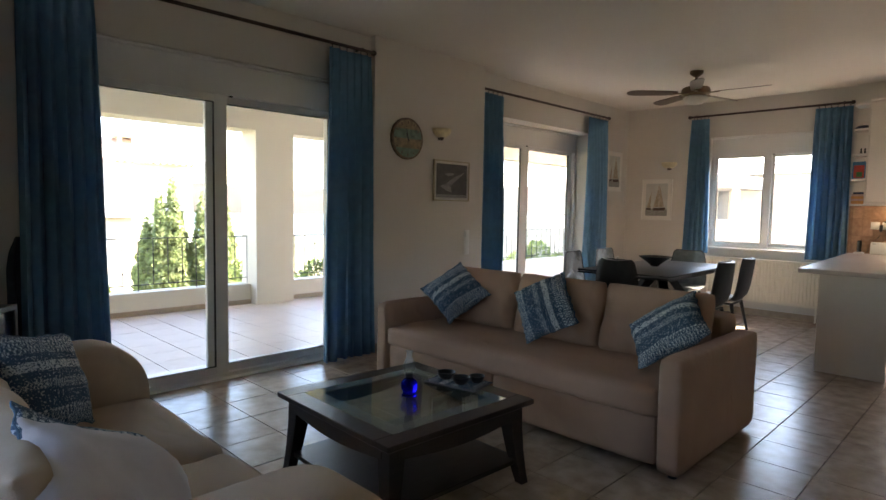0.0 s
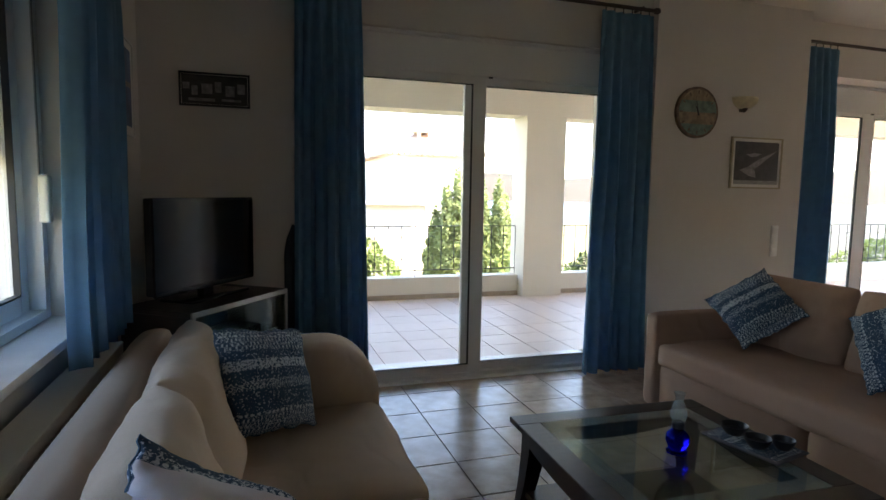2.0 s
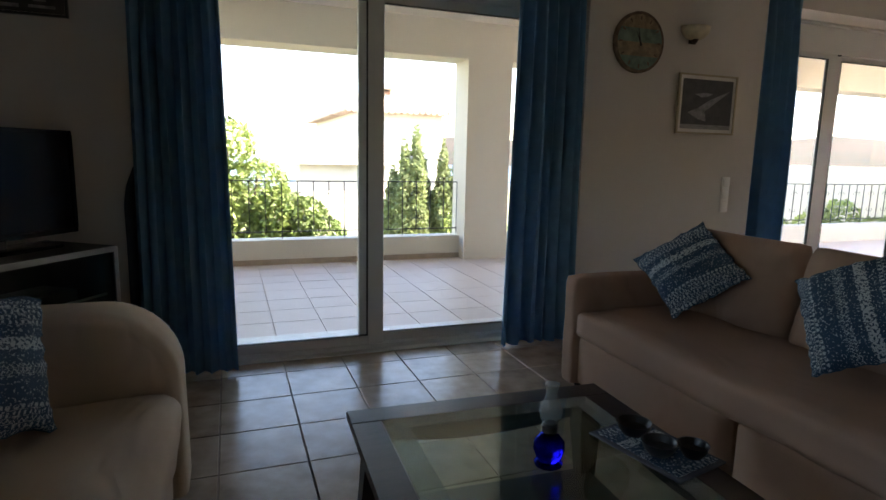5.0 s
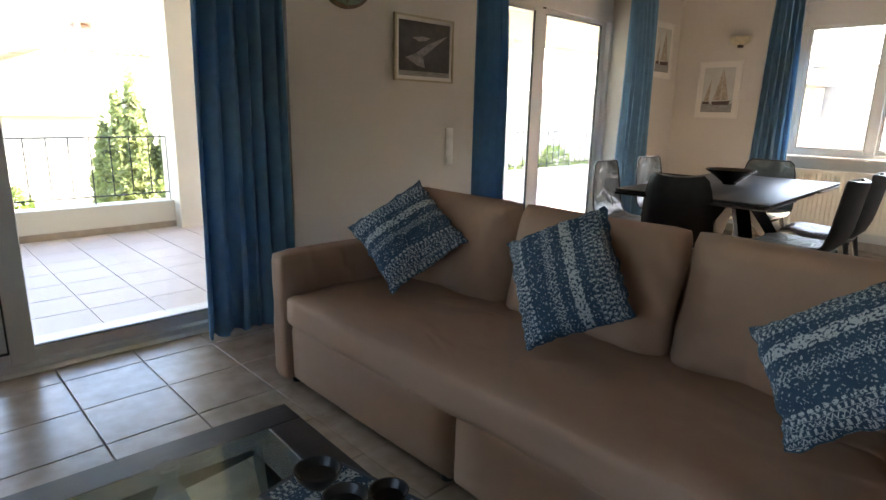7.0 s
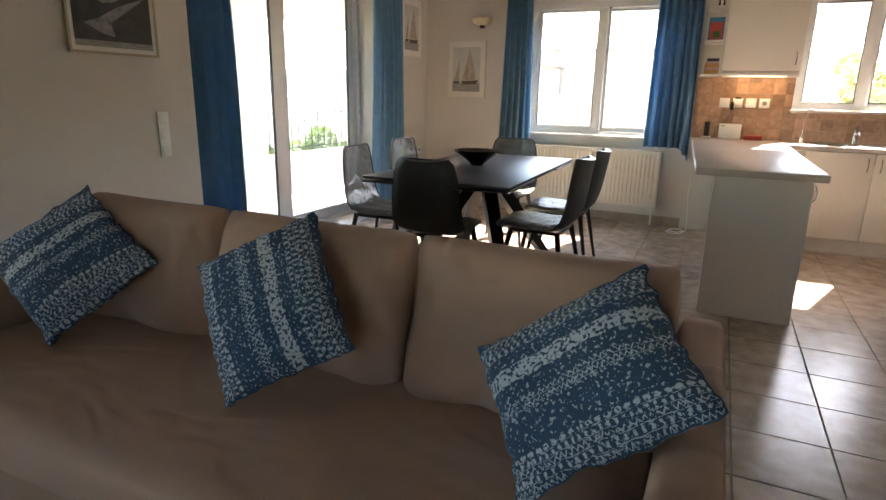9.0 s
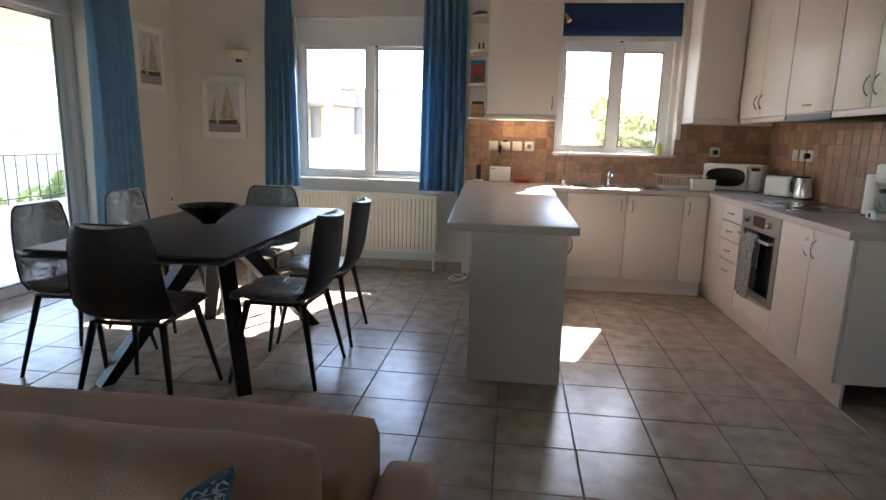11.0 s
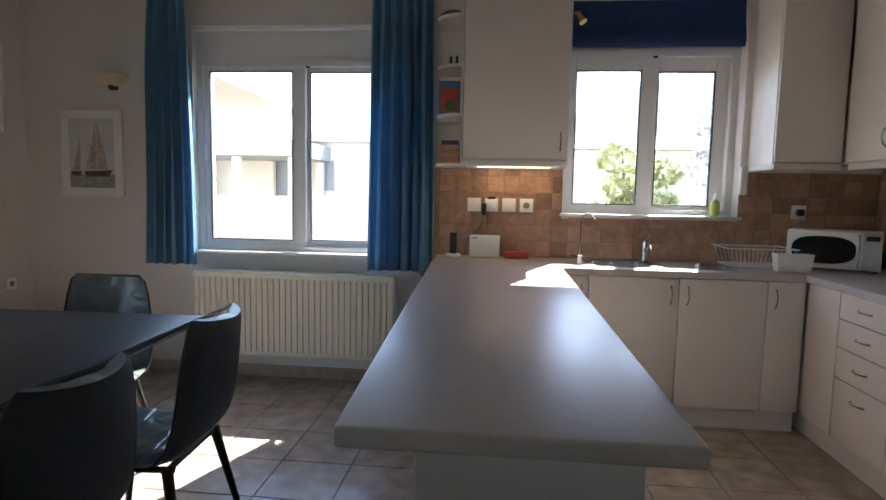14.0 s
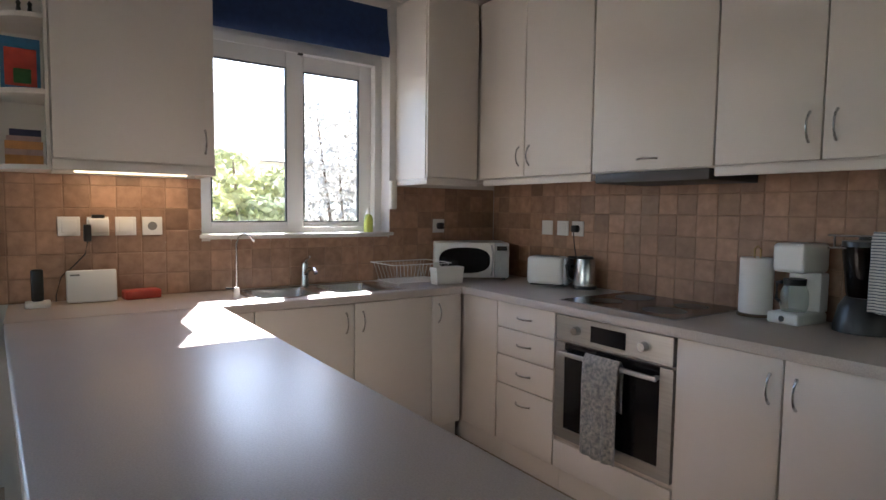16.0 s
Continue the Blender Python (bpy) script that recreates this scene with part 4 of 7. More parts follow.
# ---- loveseat under the west window ----
def loveseat():
    o = Vector((1.6, 2.7, 0))
    t = thing("loveseat", "beige fabric two-seat sofa with rounded arms under the window", "sofa", tuple(o))

    def L(x0, x1, y0, y1, z0, z1):
        return (x0 - o.x, x1 - o.x, y0 - o.y, y1 - o.y, z0, z1)
    for k, (a, b) in enumerate(((3.53, 3.76), (1.72, 1.95))):
        bm = bmesh.new()
        prof = []
        for i in range(13):
            q = math.pi / 2 * i / 12
            prof.append((1.86 + 0.24 * math.sin(q), 0.46 + 0.25 * math.cos(q) if i < 12 else 0.46))
        prof = [(1.17, 0.06), (1.17, 0.71)] + prof + [(2.105, 0.06)]
        n = len(prof)
        rows = []
        for y, s in ((a, 0.03), (a + 0.012, 0.008), (a + 0.035, 0.0), (b - 0.035, 0.0), (b - 0.012, 0.008), (b, 0.03)):
            row = []
            for (x, z) in prof:
                cx_, cz_ = 1.64, 0.38
                row.append(bm.verts.new((x + math.copysign(min(s, abs(x - cx_)), cx_ - x) - o.x, y - o.y, z + math.copysign(s, cz_ - z) * (1 if z > 0.1 else 0))))
            rows.append(row)
        for r0, r1 in zip(rows, rows[1:]):
            for i in range(n):
                bm.faces.new((r0[i], r0[(i + 1) % n], r1[(i + 1) % n], r1[i]))
        bm.faces.new(rows[0]), bm.faces.new(rows[-1][::-1])
        part("armrest", bm, "sofa2", t, smooth=True, angle=50)
    soft_box("base", L(1.2, 2.07, 1.955, 3.525, 0.06, 0.30), "sofa2", t, r=0.03, seed=21, wrinkle=0.003)
    for k, (a, b) in enumerate(((1.955, 2.735), (2.745, 3.525))):
        soft_box("seat_cushion", L(1.35, 2.10, a, b, 0.29, 0.455), "sofa2", t, r=0.06, seed=22 + k, wrinkle=0.014, cuts=16)
        bm = cushion_bm(0.77, 0.47, 0.20, 0.5, 0.012, 31 + k, n=34, seam=0.012)
        c = part("back_cushion", bm, "sofa2", t, smooth=True, angle=80)
        c.matrix_basis = rot_frame(Vector((1.41, (a + b) / 2, 0.62)) - o, (0, 1, 0), (-0.30, 0, 0.95))
    soft_box("backrest", L(1.13, 1.28, 1.74, 3.70, 0.06, 0.80), "sofa2", t, r=0.07, seed=25, wrinkle=0.004)
    for x in (1.2, 2.04):
        for y in (1.8, 3.68):
            bm = bmesh.new()
            cyl(bm, x - o.x, y - o.y, 0, 0.065, 0.02, 0.025)
            part("foot", bm, "blackplastic", t, "small black foot")


M["sofa2"] = mat("beige_fabric", (0.46, 0.35, 0.26), 0.95, var=0.08, scale=3, bump=0.5, bump_scale=420)
add_creases(M["sofa2"], 0.003, 3.0)
loveseat()
throw_pillow("navy and white block-printed throw pillow on the loveseat's window end", ((1.448, 3.138, 0.88), (1.739, 3.431, 0.79), (1.796, 3.305, 0.473), (1.518, 3.021, 0.555)), seed=5)
throw_pillow("pale lilac backed throw pillow with printed front on the loveseat", ((1.77, 2.30, 0.60), (1.42, 2.24, 0.88), (1.32, 1.90, 0.75), (1.66, 1.94, 0.54)), seed=6, reverse="lining", thick=0.11)


# ---- coffee table ----
def coffee_table():
    t = thing("coffee_table", "square dark-stained coffee table with an inset glass top and shelf", "coffee table", (3.025, 2.795, 0), -2.2)
    hw, z = 0.449, 0.42
    bm = bmesh.new()
    for a in ((-hw, hw, -hw, -hw + 0.095), (-hw, hw, hw - 0.095, hw), (-hw, -hw + 0.095, -hw + 0.095, hw - 0.095), (hw - 0.095, hw, -hw + 0.095, hw - 0.095)):
        bx(bm, *a, z - 0.026, z, r=0.003, seg=1)
    part("top_frame", bm, "darkwood", t)
    g = boxpart("glass_top", (-hw + 0.095, hw - 0.095, -hw + 0.095, hw - 0.095, z - 0.009, z - 0.001), "tableglass", t, "clear bevelled glass inset", r=0.002, seg=1)
    g.visible_shadow = False
    bm = bmesh.new()
    a, b = hw - 0.096, hw - 0.165
    for q in ((-a, a, -a, -b), (-a, a, b, a), (-a, -b, -b, b), (b, a, -b, b)):
        bx(bm, *q, z - 0.0005, z + 0.0005)
    ob = part("bevel_band", bm, "bevelglass", t, "wide glass bevel with its pale reflection painted in")
    ob.visible_shadow = False
    for s in ((0, -1), (0, 1), (-1, 0), (1, 0)):
        bm = bmesh.new()
        n = 12
        outer = []
        for i in range(n + 1):
            x = -0.36 + 0.72 * i / n
            outer.append((x, 0.305 + 0.03 * (2 * abs(x) / 0.72) ** 0 * math.cos(math.pi * x / 0.72) * 1.0))
        for d0 in (0,):
            vs = []
            for y in (hw - 0.055, hw - 0.035):
                vs.append([[bm.verts.new((x, y, z - 0.026)), bm.verts.new((x, y, 0.40 - (w_ - 0.24)))] for x, w_ in outer])
            for i in range(n):
                for r_ in vs:
                    bm.faces.new((r_[i][0], r_[i + 1][0], r_[i + 1][1], r_[i][1]))
                bm.faces.new((vs[0][i][1], vs[0][i + 1][1], vs[1][i + 1][1], vs[1][i][1]))
                bm.faces.new((vs[0][i][0], vs[0][i + 1][0], vs[1][i + 1][0], vs[1][i][0]))
            for i in (0, n):
                bm.faces.new((vs[0][i][0], vs[0][i][1], vs[1][i][1], vs[1][i][0]))
        ob = part("apron", bm, "darkwood", t)
        ob.matrix_basis = Matrix.Rotation(math.atan2(s[0], s[1]) * -1, 4, "Z")
    for sx in (-1, 1):
        for sy in (-1, 1):
            bm = bmesh.new()
            rows = []
            for f in (0, 0.3, 0.6, 0.85, 1):
                zz = 0.394 * (1 - f)
                s = 0.085 - 0.042 * f
                off = -0.006 + 0.026 * f ** 2.2
                c = hw - 0.035 + off
                rows.append([bm.verts.new((sx * (c + a * s - s / 2 * 1), sy * (c + b * s - s / 2 * 1), zz)) for a, b in ((-0.5, -0.5), (0.5, -0.5), (0.5, 0.5), (-0.5, 0.5))])
            for r0, r1 in zip(rows, rows[1:]):
                for i in range(4):
                    bm.faces.new((r0[i], r0[(i + 1) % 4], r1[(i + 1) % 4], r1[i]))
            bm.faces.new(rows[0]), bm.faces.new(rows[-1])
            part("leg", bm, "darkwood", t)
    boxpart("shelf", (-hw + 0.045, hw - 0.045, -hw + 0.045, hw - 0.045, 0.10, 0.125), "darkwood", t, r=0.003, seg=1)


M["tableglass"] = glass_mat("table_glass", (0.80, 0.90, 0.86))
# the bevel's pale reflection is put in as diffuse colour
M["bevelglass"] = glass_mat("pale_bevel", (0.80, 0.88, 0.86), pale_glare=0.16)
M["blueglass"] = glass_mat("cobalt_glass", (0.02, 0.06, 0.85), thin=False)
# diffuse colour makes this clear glass show, in place of its glints
M["clearglass"] = glass_mat("lamp_chimney_glass", (0.85, 0.88, 0.86), pale_glare=0.22)
M["brass"] = mat("aged_brass", (0.35, 0.24, 0.10), 0.35, metal=1.0, var=0.2)
coffee_table()

lamp = thing("oil_lamp", "small cobalt blue glass oil lamp with a clear chimney", "oil lamp", (3.04, 2.78, 0.42))
bm = bmesh.new()
lathe(bm, [(0.001, 0), (0.036, 0), (0.038, 0.006), (0.026, 0.012), (0.034, 0.025), (0.042, 0.045), (0.040, 0.065), (0.026, 0.082), (0.018, 0.088), (0.018, 0.094), (0.001, 0.094)])
part("oil_bowl", bm, "blueglass", lamp, "cobalt blue glass bowl", smooth=True)
bm = bmesh.new()
lathe(bm, [(0.001, 0.094), (0.021, 0.094), (0.022, 0.112), (0.016, 0.118), (0.001, 0.118)])
part("burner", bm, "blackplastic", lamp, "dark metal burner", smooth=True)
bm = bmesh.new()
lathe(bm, [(0.017, 0.112), (0.028, 0.135), (0.031, 0.15), (0.024, 0.172), (0.015, 0.19), (0.014, 0.205), (0.019, 0.222), (0.021, 0.224)])
part("glass_chimney", bm, "clearglass", lamp, "clear glass chimney", smooth=True)

tray = thing("serving_mat", "dark rectangular patterned serving mat on the coffee table", "mat", (3.37, 2.76, 0.42), 12)
M["matblue"] = mat("dark_blue_mat", (0.05, 0.06, 0.08), 0.6, var=0.2)
boxpart("board", (-0.10, 0.10, -0.155, 0.155, 0.001, 0.008), "matblue", tray, r=0.003, seg=1)
boxpart("inlay", (-0.085, 0.085, -0.14, 0.14, 0.0081, 0.0095), "print", tray, "blue and white printed inlay")
M["dish"] = M["blackplastic"]
for k, (x, y, s) in enumerate(((3.36, 2.84, 1.0), (3.35, 2.72, 0.95), (3.43, 2.68, 0.8))):
    d = thing("coaster_bowl", "small black glazed bowl on the serving mat", "bowl", (x, y, 0.43), 30 * k, "small black bowls")
    bm = bmesh.new()
    lathe(bm, [(0.001, 0), (0.030 * s, 0), (0.045 * s, 0.018), (0.052 * s, 0.036), (0.048 * s, 0.036), (0.038 * s, 0.018), (0.001, 0.010)])
    part("bowl_body", bm, "blackplastic", d, smooth=True)


# ---- television corner ----
M["glossblack"] = M["darkscreen"]
M["tvcase"] = mat("dark_grey_laminate", (0.055, 0.05, 0.05), 0.45, var=0.1)
M["alu"] = mat("brushed_aluminium", (0.30, 0.295, 0.285), 0.35, metal=0.8, var=0.05)
unit = thing("tv_cabinet", "dark grey corner television cabinet with glass doors and aluminium edges", "tv cabinet", (1.525, 4.31, 0), 54)
W = 0.78
boxpart("top", (-W / 2, W / 2, 0, 0.42, 0.745, 0.77), "tvcase", unit, r=0.003, seg=1)
boxpart("side", (-W / 2, -W / 2 + 0.02, 0.01, 0.42, 0.03, 0.745), "tvcase", unit)
boxpart("side", (W / 2 - 0.02, W / 2, 0.01, 0.42, 0.03, 0.745), "tvcase", unit)
boxpart("back", (-W / 2 + 0.02, W / 2 - 0.02, 0.40, 0.42, 0.03, 0.745), "tvcase", unit)
boxpart("bottom", (-W / 2 + 0.02, W / 2 - 0.02, 0.01, 0.40, 0.03, 0.05), "tvcase", unit)
for z in (0.30, 0.53):
    boxpart("shelf", (-W / 2 + 0.02, W / 2 - 0.02, 0.05, 0.40, z, z + 0.012), "tableglass", unit, "glass shelf")
bm = bmesh.new()
bx(bm, -W / 2, W / 2, -0.012, 0.0, 0.745, 0.77), bx(bm, -W / 2, -W / 2 + 0.022, -0.012, 0.0, 0.03, 0.745), bx(bm, W / 2 - 0.022, W / 2, -0.012, 0.0, 0.03, 0.745)
# added strip that stands in for the bright front edge of the glass shelf
bx(bm, -W / 2 + 0.022, W / 2 - 0.022, 0.04, 0.05, 0.531, 0.541)
part("edge_frame", bm, "alu", unit, "aluminium front edge and an added strip for the bright shelf edge")
for a, b in ((-W / 2 + 0.024, -0.002), (0.002, W / 2 - 0.024)):
    boxpart("glass_door", (a, b, -0.008, -0.003, 0.055, 0.74), "tableglass", unit, "clear glass door")
box_ = thing("media_player", "black set-top box on a glass shelf of the tv cabinet", "electronics", (1.50, 4.40, 0.542), 54)
boxpart("casing", (-0.16, 0.16, -0.02, 0.18, 0.0, 0.05), "blackplastic", box_, r=0.004)
tv = thing("television", "black flat-screen television on the corner cabinet", "television", (1.343, 4.465, 0.77), 56.5)
boxpart("screen_back", (-0.395, 0.395, 0.0, 0.05, 0.055, 0.53), "blackplastic", tv, r=0.008)
bm = bmesh.new()
for a in ((-0.40, 0.40, 0.512, 0.532), (-0.40, 0.40, 0.05, 0.075)):
    bx(bm, a[0], a[1], -0.014, 0.0, a[2], a[3], r=0.003, seg=1)
bx(bm, -0.40, -0.384, -0.014, 0, 0.075, 0.512), bx(bm, 0.384, 0.40, -0.014, 0, 0.075, 0.512)
part("bezel", bm, "glossblack", tv, "glossy black bezel")
boxpart("screen", (-0.384, 0.384, -0.006, 0.0, 0.075, 0.512), "darkscreen", tv, "dark glossy screen")
boxpart("stand", (-0.04, 0.04, 0.0, 0.04, 0.012, 0.06), "blackplastic", tv)
boxpart("base_plate", (-0.24, 0.24, -0.09, 0.11, 0.0, 0.014), "glossblack", tv, r=0.005)


def radiator(at, turn, w, h, cols):
    r = thing("radiator", "cream ribbed panel radiator on the wall below the window", "radiator", at, turn, "radiators")
    bm = bmesh.new()
    bx(bm, 0, w, 0.03, 0.10, 0, h - 0.012)
    part("panel_body", bm, "cream", r)
    bm = bmesh.new()
    bx(bm, 0, w, 0.0, 0.004, 0, 0.025), bx(bm, 0, w, 0.0, 0.004, h - 0.04, h - 0.012)
    pitch = w / cols
    xs = []
    prof = ((0.0, 0.012), (0.22, 0.012), (0.32, 0.0), (0.82, 0.0), (0.92, 0.012))
    for i in range(cols):
        xs += [(pitch * (i + a), d) for a, d in prof]
    xs.append((w, 0.012))
    lo = [bm.verts.new((x, d, 0.025)) for x, d in xs]
    hi = [bm.verts.new((x, d, h - 0.04)) for x, d in xs]
    for i in range(len(xs) - 1):
        bm.faces.new((lo[i], lo[i + 1], hi[i + 1], hi[i]))
    part("front_ribs", bm, "cream", r, "ribbed front face")
    bm = bmesh.new()
    bx(bm, -0.002, w + 0.002, -0.002, 0.104, h - 0.012, h, r=0.003, seg=1)
    part("top_grille", bm, "cream", r)
    for x in (-0.003, w - 0.001):
        boxpart("side_cover", (x, x + 0.004, 0.002, 0.102, 0.01, h - 0.012), "cream", r)
    for x in (0.2, w - 0.2):
        boxpart("wall_bracket", (x - 0.02, x + 0.02, 0.10, 0.14 if turn else 0.14, 0.05, h - 0.08), "cream", r)
    for k in (0, 1):
        bm = bmesh.new()
        tube(bm, [(w - 0.03, 0.05 + 0.035 * k, -at[2] + 0.002), (w - 0.03, 0.05 + 0.035 * k, 0.0)], 0.008, 8)
        part("pipe", bm, "cream", r, "cream supply pipe")
    return r


radiator((9.385, 3.76, 0.19), -90, 1.36, 0.56, 34)
radiator((1.09, 1.75, 0.17), 90, 1.86, 0.58, 46)


# ---- things on the living room walls ----
def picture(label, at, turn, w, h, frame_mat, mat_w, art, group="framed pictures", depth=0.02):
    """A framed picture; its face towards -y before it is turned. art(thing, w, h) adds the flat drawing."""
    t = thing("framed_picture", label, "picture", at, turn, group)
    f = 0.012
    bm = bmesh.new()
    bx(bm, 0, w, -depth, 0, 0, f), bx(bm, 0, w, -depth, 0, h - f, h), bx(bm, 0, f, -depth, 0, f, h - f), bx(bm, w - f, w, -depth, 0, f, h - f)
    part("picture_frame", bm, frame_mat, t)
    boxpart("mount", (f, w - f, -depth + 0.008, -0.001, f, h - f), "paper", t, "off-white mount")
    art(t, w, h, -depth + 0.0075, mat_w)
    return t


def flat(name, pts, y, material, parent, label):
    bm = bmesh.new()
    a = [bm.verts.new((p[0], y, p[1])) for p in pts]
    b = [bm.verts.new((p[0], y + 0.0004, p[1])) for p in pts]
    bm.faces.new(a), bm.faces.new(b[::-1])
    for i in range(len(a)):
        bm.faces.new((a[i], a[(i + 1) % len(a)], b[(i + 1) % len(a)], b[i]))
    return part(name, bm, material, parent, label)


M["paper"] = mat("off_white_paper", (0.76, 0.73, 0.68), 0.8, var=0.03)
M["paintsky"] = mat("pale_print", (0.56, 0.57, 0.54), 0.8, var=0.08, scale=7)
M["sailcol"] = mat("sail_print", (0.42, 0.35, 0.27), 0.8, var=0.25, scale=30)
M["hullcol"] = mat("hull_print", (0.10, 0.07, 0.06), 0.8, var=0.3, scale=40)
M["seacol"] = mat("water_print", (0.30, 0.30, 0.28), 0.8, var=0.3, scale=22, stretch=(1, 1, 5))
M["photodark"] = mat("dark_photograph", (0.035, 0.032, 0.03), 0.5, var=0.6, scale=16)
M["photolight"] = mat("light_photograph", (0.24, 0.235, 0.23), 0.5, var=0.45, scale=30)
M["photoblue"] = mat("blue_photograph", (0.06, 0.11, 0.22), 0.5, var=0.5, scale=7)
M["goldframe"] = mat("dull_gold_frame", (0.42, 0.36, 0.24), 0.4, metal=0.3, var=0.1)
M["greyframe"] = mat("pale_grey_frame", (0.70, 0.68, 0.64), 0.5, var=0.05)


def sail_art(t, w, h, y, m):
    def P(*q):
        return [(m + (w - 2 * m) * a, m + (h - 2 * m) * b) for a, b in q]
    flat("sky_print", P((0, 0.12), (1, 0.12), (1, 1), (0, 1)), y - 0.0006, "paintsky", t, "pale printed sky")
    flat("water_print", P((0, 0), (1, 0), (1, 0.2), (0, 0.2)), y - 0.0012, "seacol", t, "printed grey water")
    flat("sail_print", P((0.36, 0.27), (0.62, 0.27), (0.60, 0.98), (0.52, 0.68)), y - 0.0018, "sailcol", t, "printed tan sail")
    flat("sail_print", P((0.63, 0.27), (0.86, 0.27), (0.74, 0.66), (0.62, 0.97)), y - 0.0018, "sailcol", t, "printed tan sail")
    flat("sail_print", P((0.06, 0.25), (0.24, 0.25), (0.26, 0.74), (0.16, 0.5)), y - 0.0018, "sailcol", t, "printed tan sail")
    flat("hull_print", P((0.32, 0.24), (0.94, 0.26), (0.98, 0.31), (0.88, 0.17), (0.38, 0.16)), y - 0.0024, "hullcol", t, "printed dark hull")
    flat("hull_print", P((0.02, 0.24), (0.27, 0.24), (0.24, 0.18), (0.05, 0.18)), y - 0.0024, "hullcol", t, "printed dark hull")


def cove_art(t, w, h, y, m):
    def P(*q):
        return [(m + (w - 2 * m) * a, m + (h - 2 * m) * b) for a, b in q]
    flat("photo_ground", P((0, 0), (1, 0), (1, 1), (0, 1)), y - 0.0006, "photodark", t, "dark photograph of a rocky cove")
    flat("beach_print", P((0.12, 0.33), (0.32, 0.42), (0.55, 0.60), (0.95, 0.80), (0.80, 0.66), (0.62, 0.50), (0.46, 0.36), (0.5, 0.16), (0.34, 0.2)), y - 0.0012, "photolight", t, "pale beach in the photograph")
    flat("beach_print", P((0.25, 0.7), (0.45, 0.74), (0.6, 0.72), (0.5, 0.66), (0.38, 0.64)), y - 0.0012, "photolight", t, "pale cloud in the photograph")
    flat("caption_strip", P((0.0, 0.0), (1, 0), (1, 0.09), (0, 0.09)), y - 0.0018, "seacol", t, "grey water in the photograph")


def harbour_art(t, w, h, y, m):
    def P(*q):
        return [(m + (w - 2 * m) * a, m + (h - 2 * m) * b) for a, b in q]
    flat("photo_ground", P((0, 0), (1, 0), (1, 1), (0, 1)), y - 0.0006, "photodark", t, "dark harbour photograph")
    for k, (a, b, c, d) in enumerate(((0.02, 0.5, 0.12, 0.72), (0.15, 0.3, 0.24, 0.62), (0.3, 0.35, 0.46, 0.7), (0.5, 0.42, 0.6, 0.78), (0.66, 0.3, 0.8, 0.66), (0.84, 0.4, 0.96, 0.74), (0.1, 0.1, 0.5, 0.2), (0.6, 0.12, 0.9, 0.2))):
        flat("building_print", P((a, b), (c, b), (c, d), (a, d)), y - 0.0012, "photolight", t, "pale building in the photograph")


def sea_art(t, w, h, y, m):
    def P(*q):
        return [(m + (w - 2 * m) * a, m + (h - 2 * m) * b) for a, b in q]
    flat("photo_ground", P((0, 0), (1, 0), (1, 1), (0, 1)), y - 0.0006, "photoblue", t, "blue seascape print")
    flat("cloud_print", P((0, 0.45), (1, 0.52), (1, 0.58), (0, 0.55)), y - 0.0012, "seacol", t, "pale cloud band")


picture("dark rocky cove photograph in a thin pale gold frame", (5.212, 4.88, 1.417), 0, 0.52, 0.41, "goldframe", 0.035, cove_art)
picture("sailing boat print in a pale grey frame by the curtain", (9.54, 4.79, 1.222), -90, 0.463, 0.605, "greyframe", 0.065, sail_art)
picture("sailing boat print in a pale grey frame in the corner", (8.915, 5.06, 1.64), 0, 0.45, 0.585, "greyframe", 0.065, sail_art)
picture("small dark harbour photograph above the television", (1.17, 4.95, 1.84), 0, 0.40, 0.20, "blackplastic", 0.014, harbour_art)
picture("blue seascape print in a grey frame by the curtain", (0.95, 4.08, 1.62), 90, 0.64, 0.50, "greyframe", 0.05, sea_art)

clock = thing("wall_clock", "round weathered wall clock with pale green and tan bands", "clock", (4.848, 4.88, 1.992), 0)
clock.scale = (1.18, 1, 1.18)
M["clockrim"] = mat("worn_brown_rim", (0.13, 0.09, 0.06), 0.7, var=0.4, scale=30)
M["clockteal"] = mat("worn_teal_paint", (0.14, 0.21, 0.17), 0.7, var=0.35, scale=22)
M["clocktan"] = mat("worn_tan_paint", (0.25, 0.20, 0.13), 0.7, var=0.35, scale=22)
bm = bmesh.new()
cyl(bm, 0, 0, -0.028, 0, 0.165, n=48, axis="y")
part("clock_case", bm, "clockrim", clock, smooth=True)
for z0, z1, mm in ((-0.15, -0.075, "clockteal"), (-0.075, 0.0, "clocktan"), (0.0, 0.075, "clockteal"), (0.075, 0.15, "clocktan")):
    pts = []
    R = 0.15
    for i in range(11):
        z = z0 + (z1 - z0) * i / 10
        pts.append((math.sqrt(max(0, R * R - z * z)), z))
    pts = pts + [(-a, b) for a, b in pts[::-1]]
    clean = []
    for p in pts:
        if not clean or (abs(p[0] - clean[-1][0]) + abs(p[1] - clean[-1][1])) > 1e-4:
            clean.append(p)
    flat("dial_band", clean, -0.0295, mm, clock, "worn painted dial band")
for k in range(12):
    a = math.radians(30 * k)
    c, s = math.sin(a), math.cos(a)
    q = [(c * r + s * w_, s * r - c * w_) for r, w_ in ((0.118, -0.004), (0.118, 0.004), (0.14, 0.005), (0.14, -0.005))]
    flat("hour_mark", q, -0.0305, "clockrim", clock, "dark hour mark")
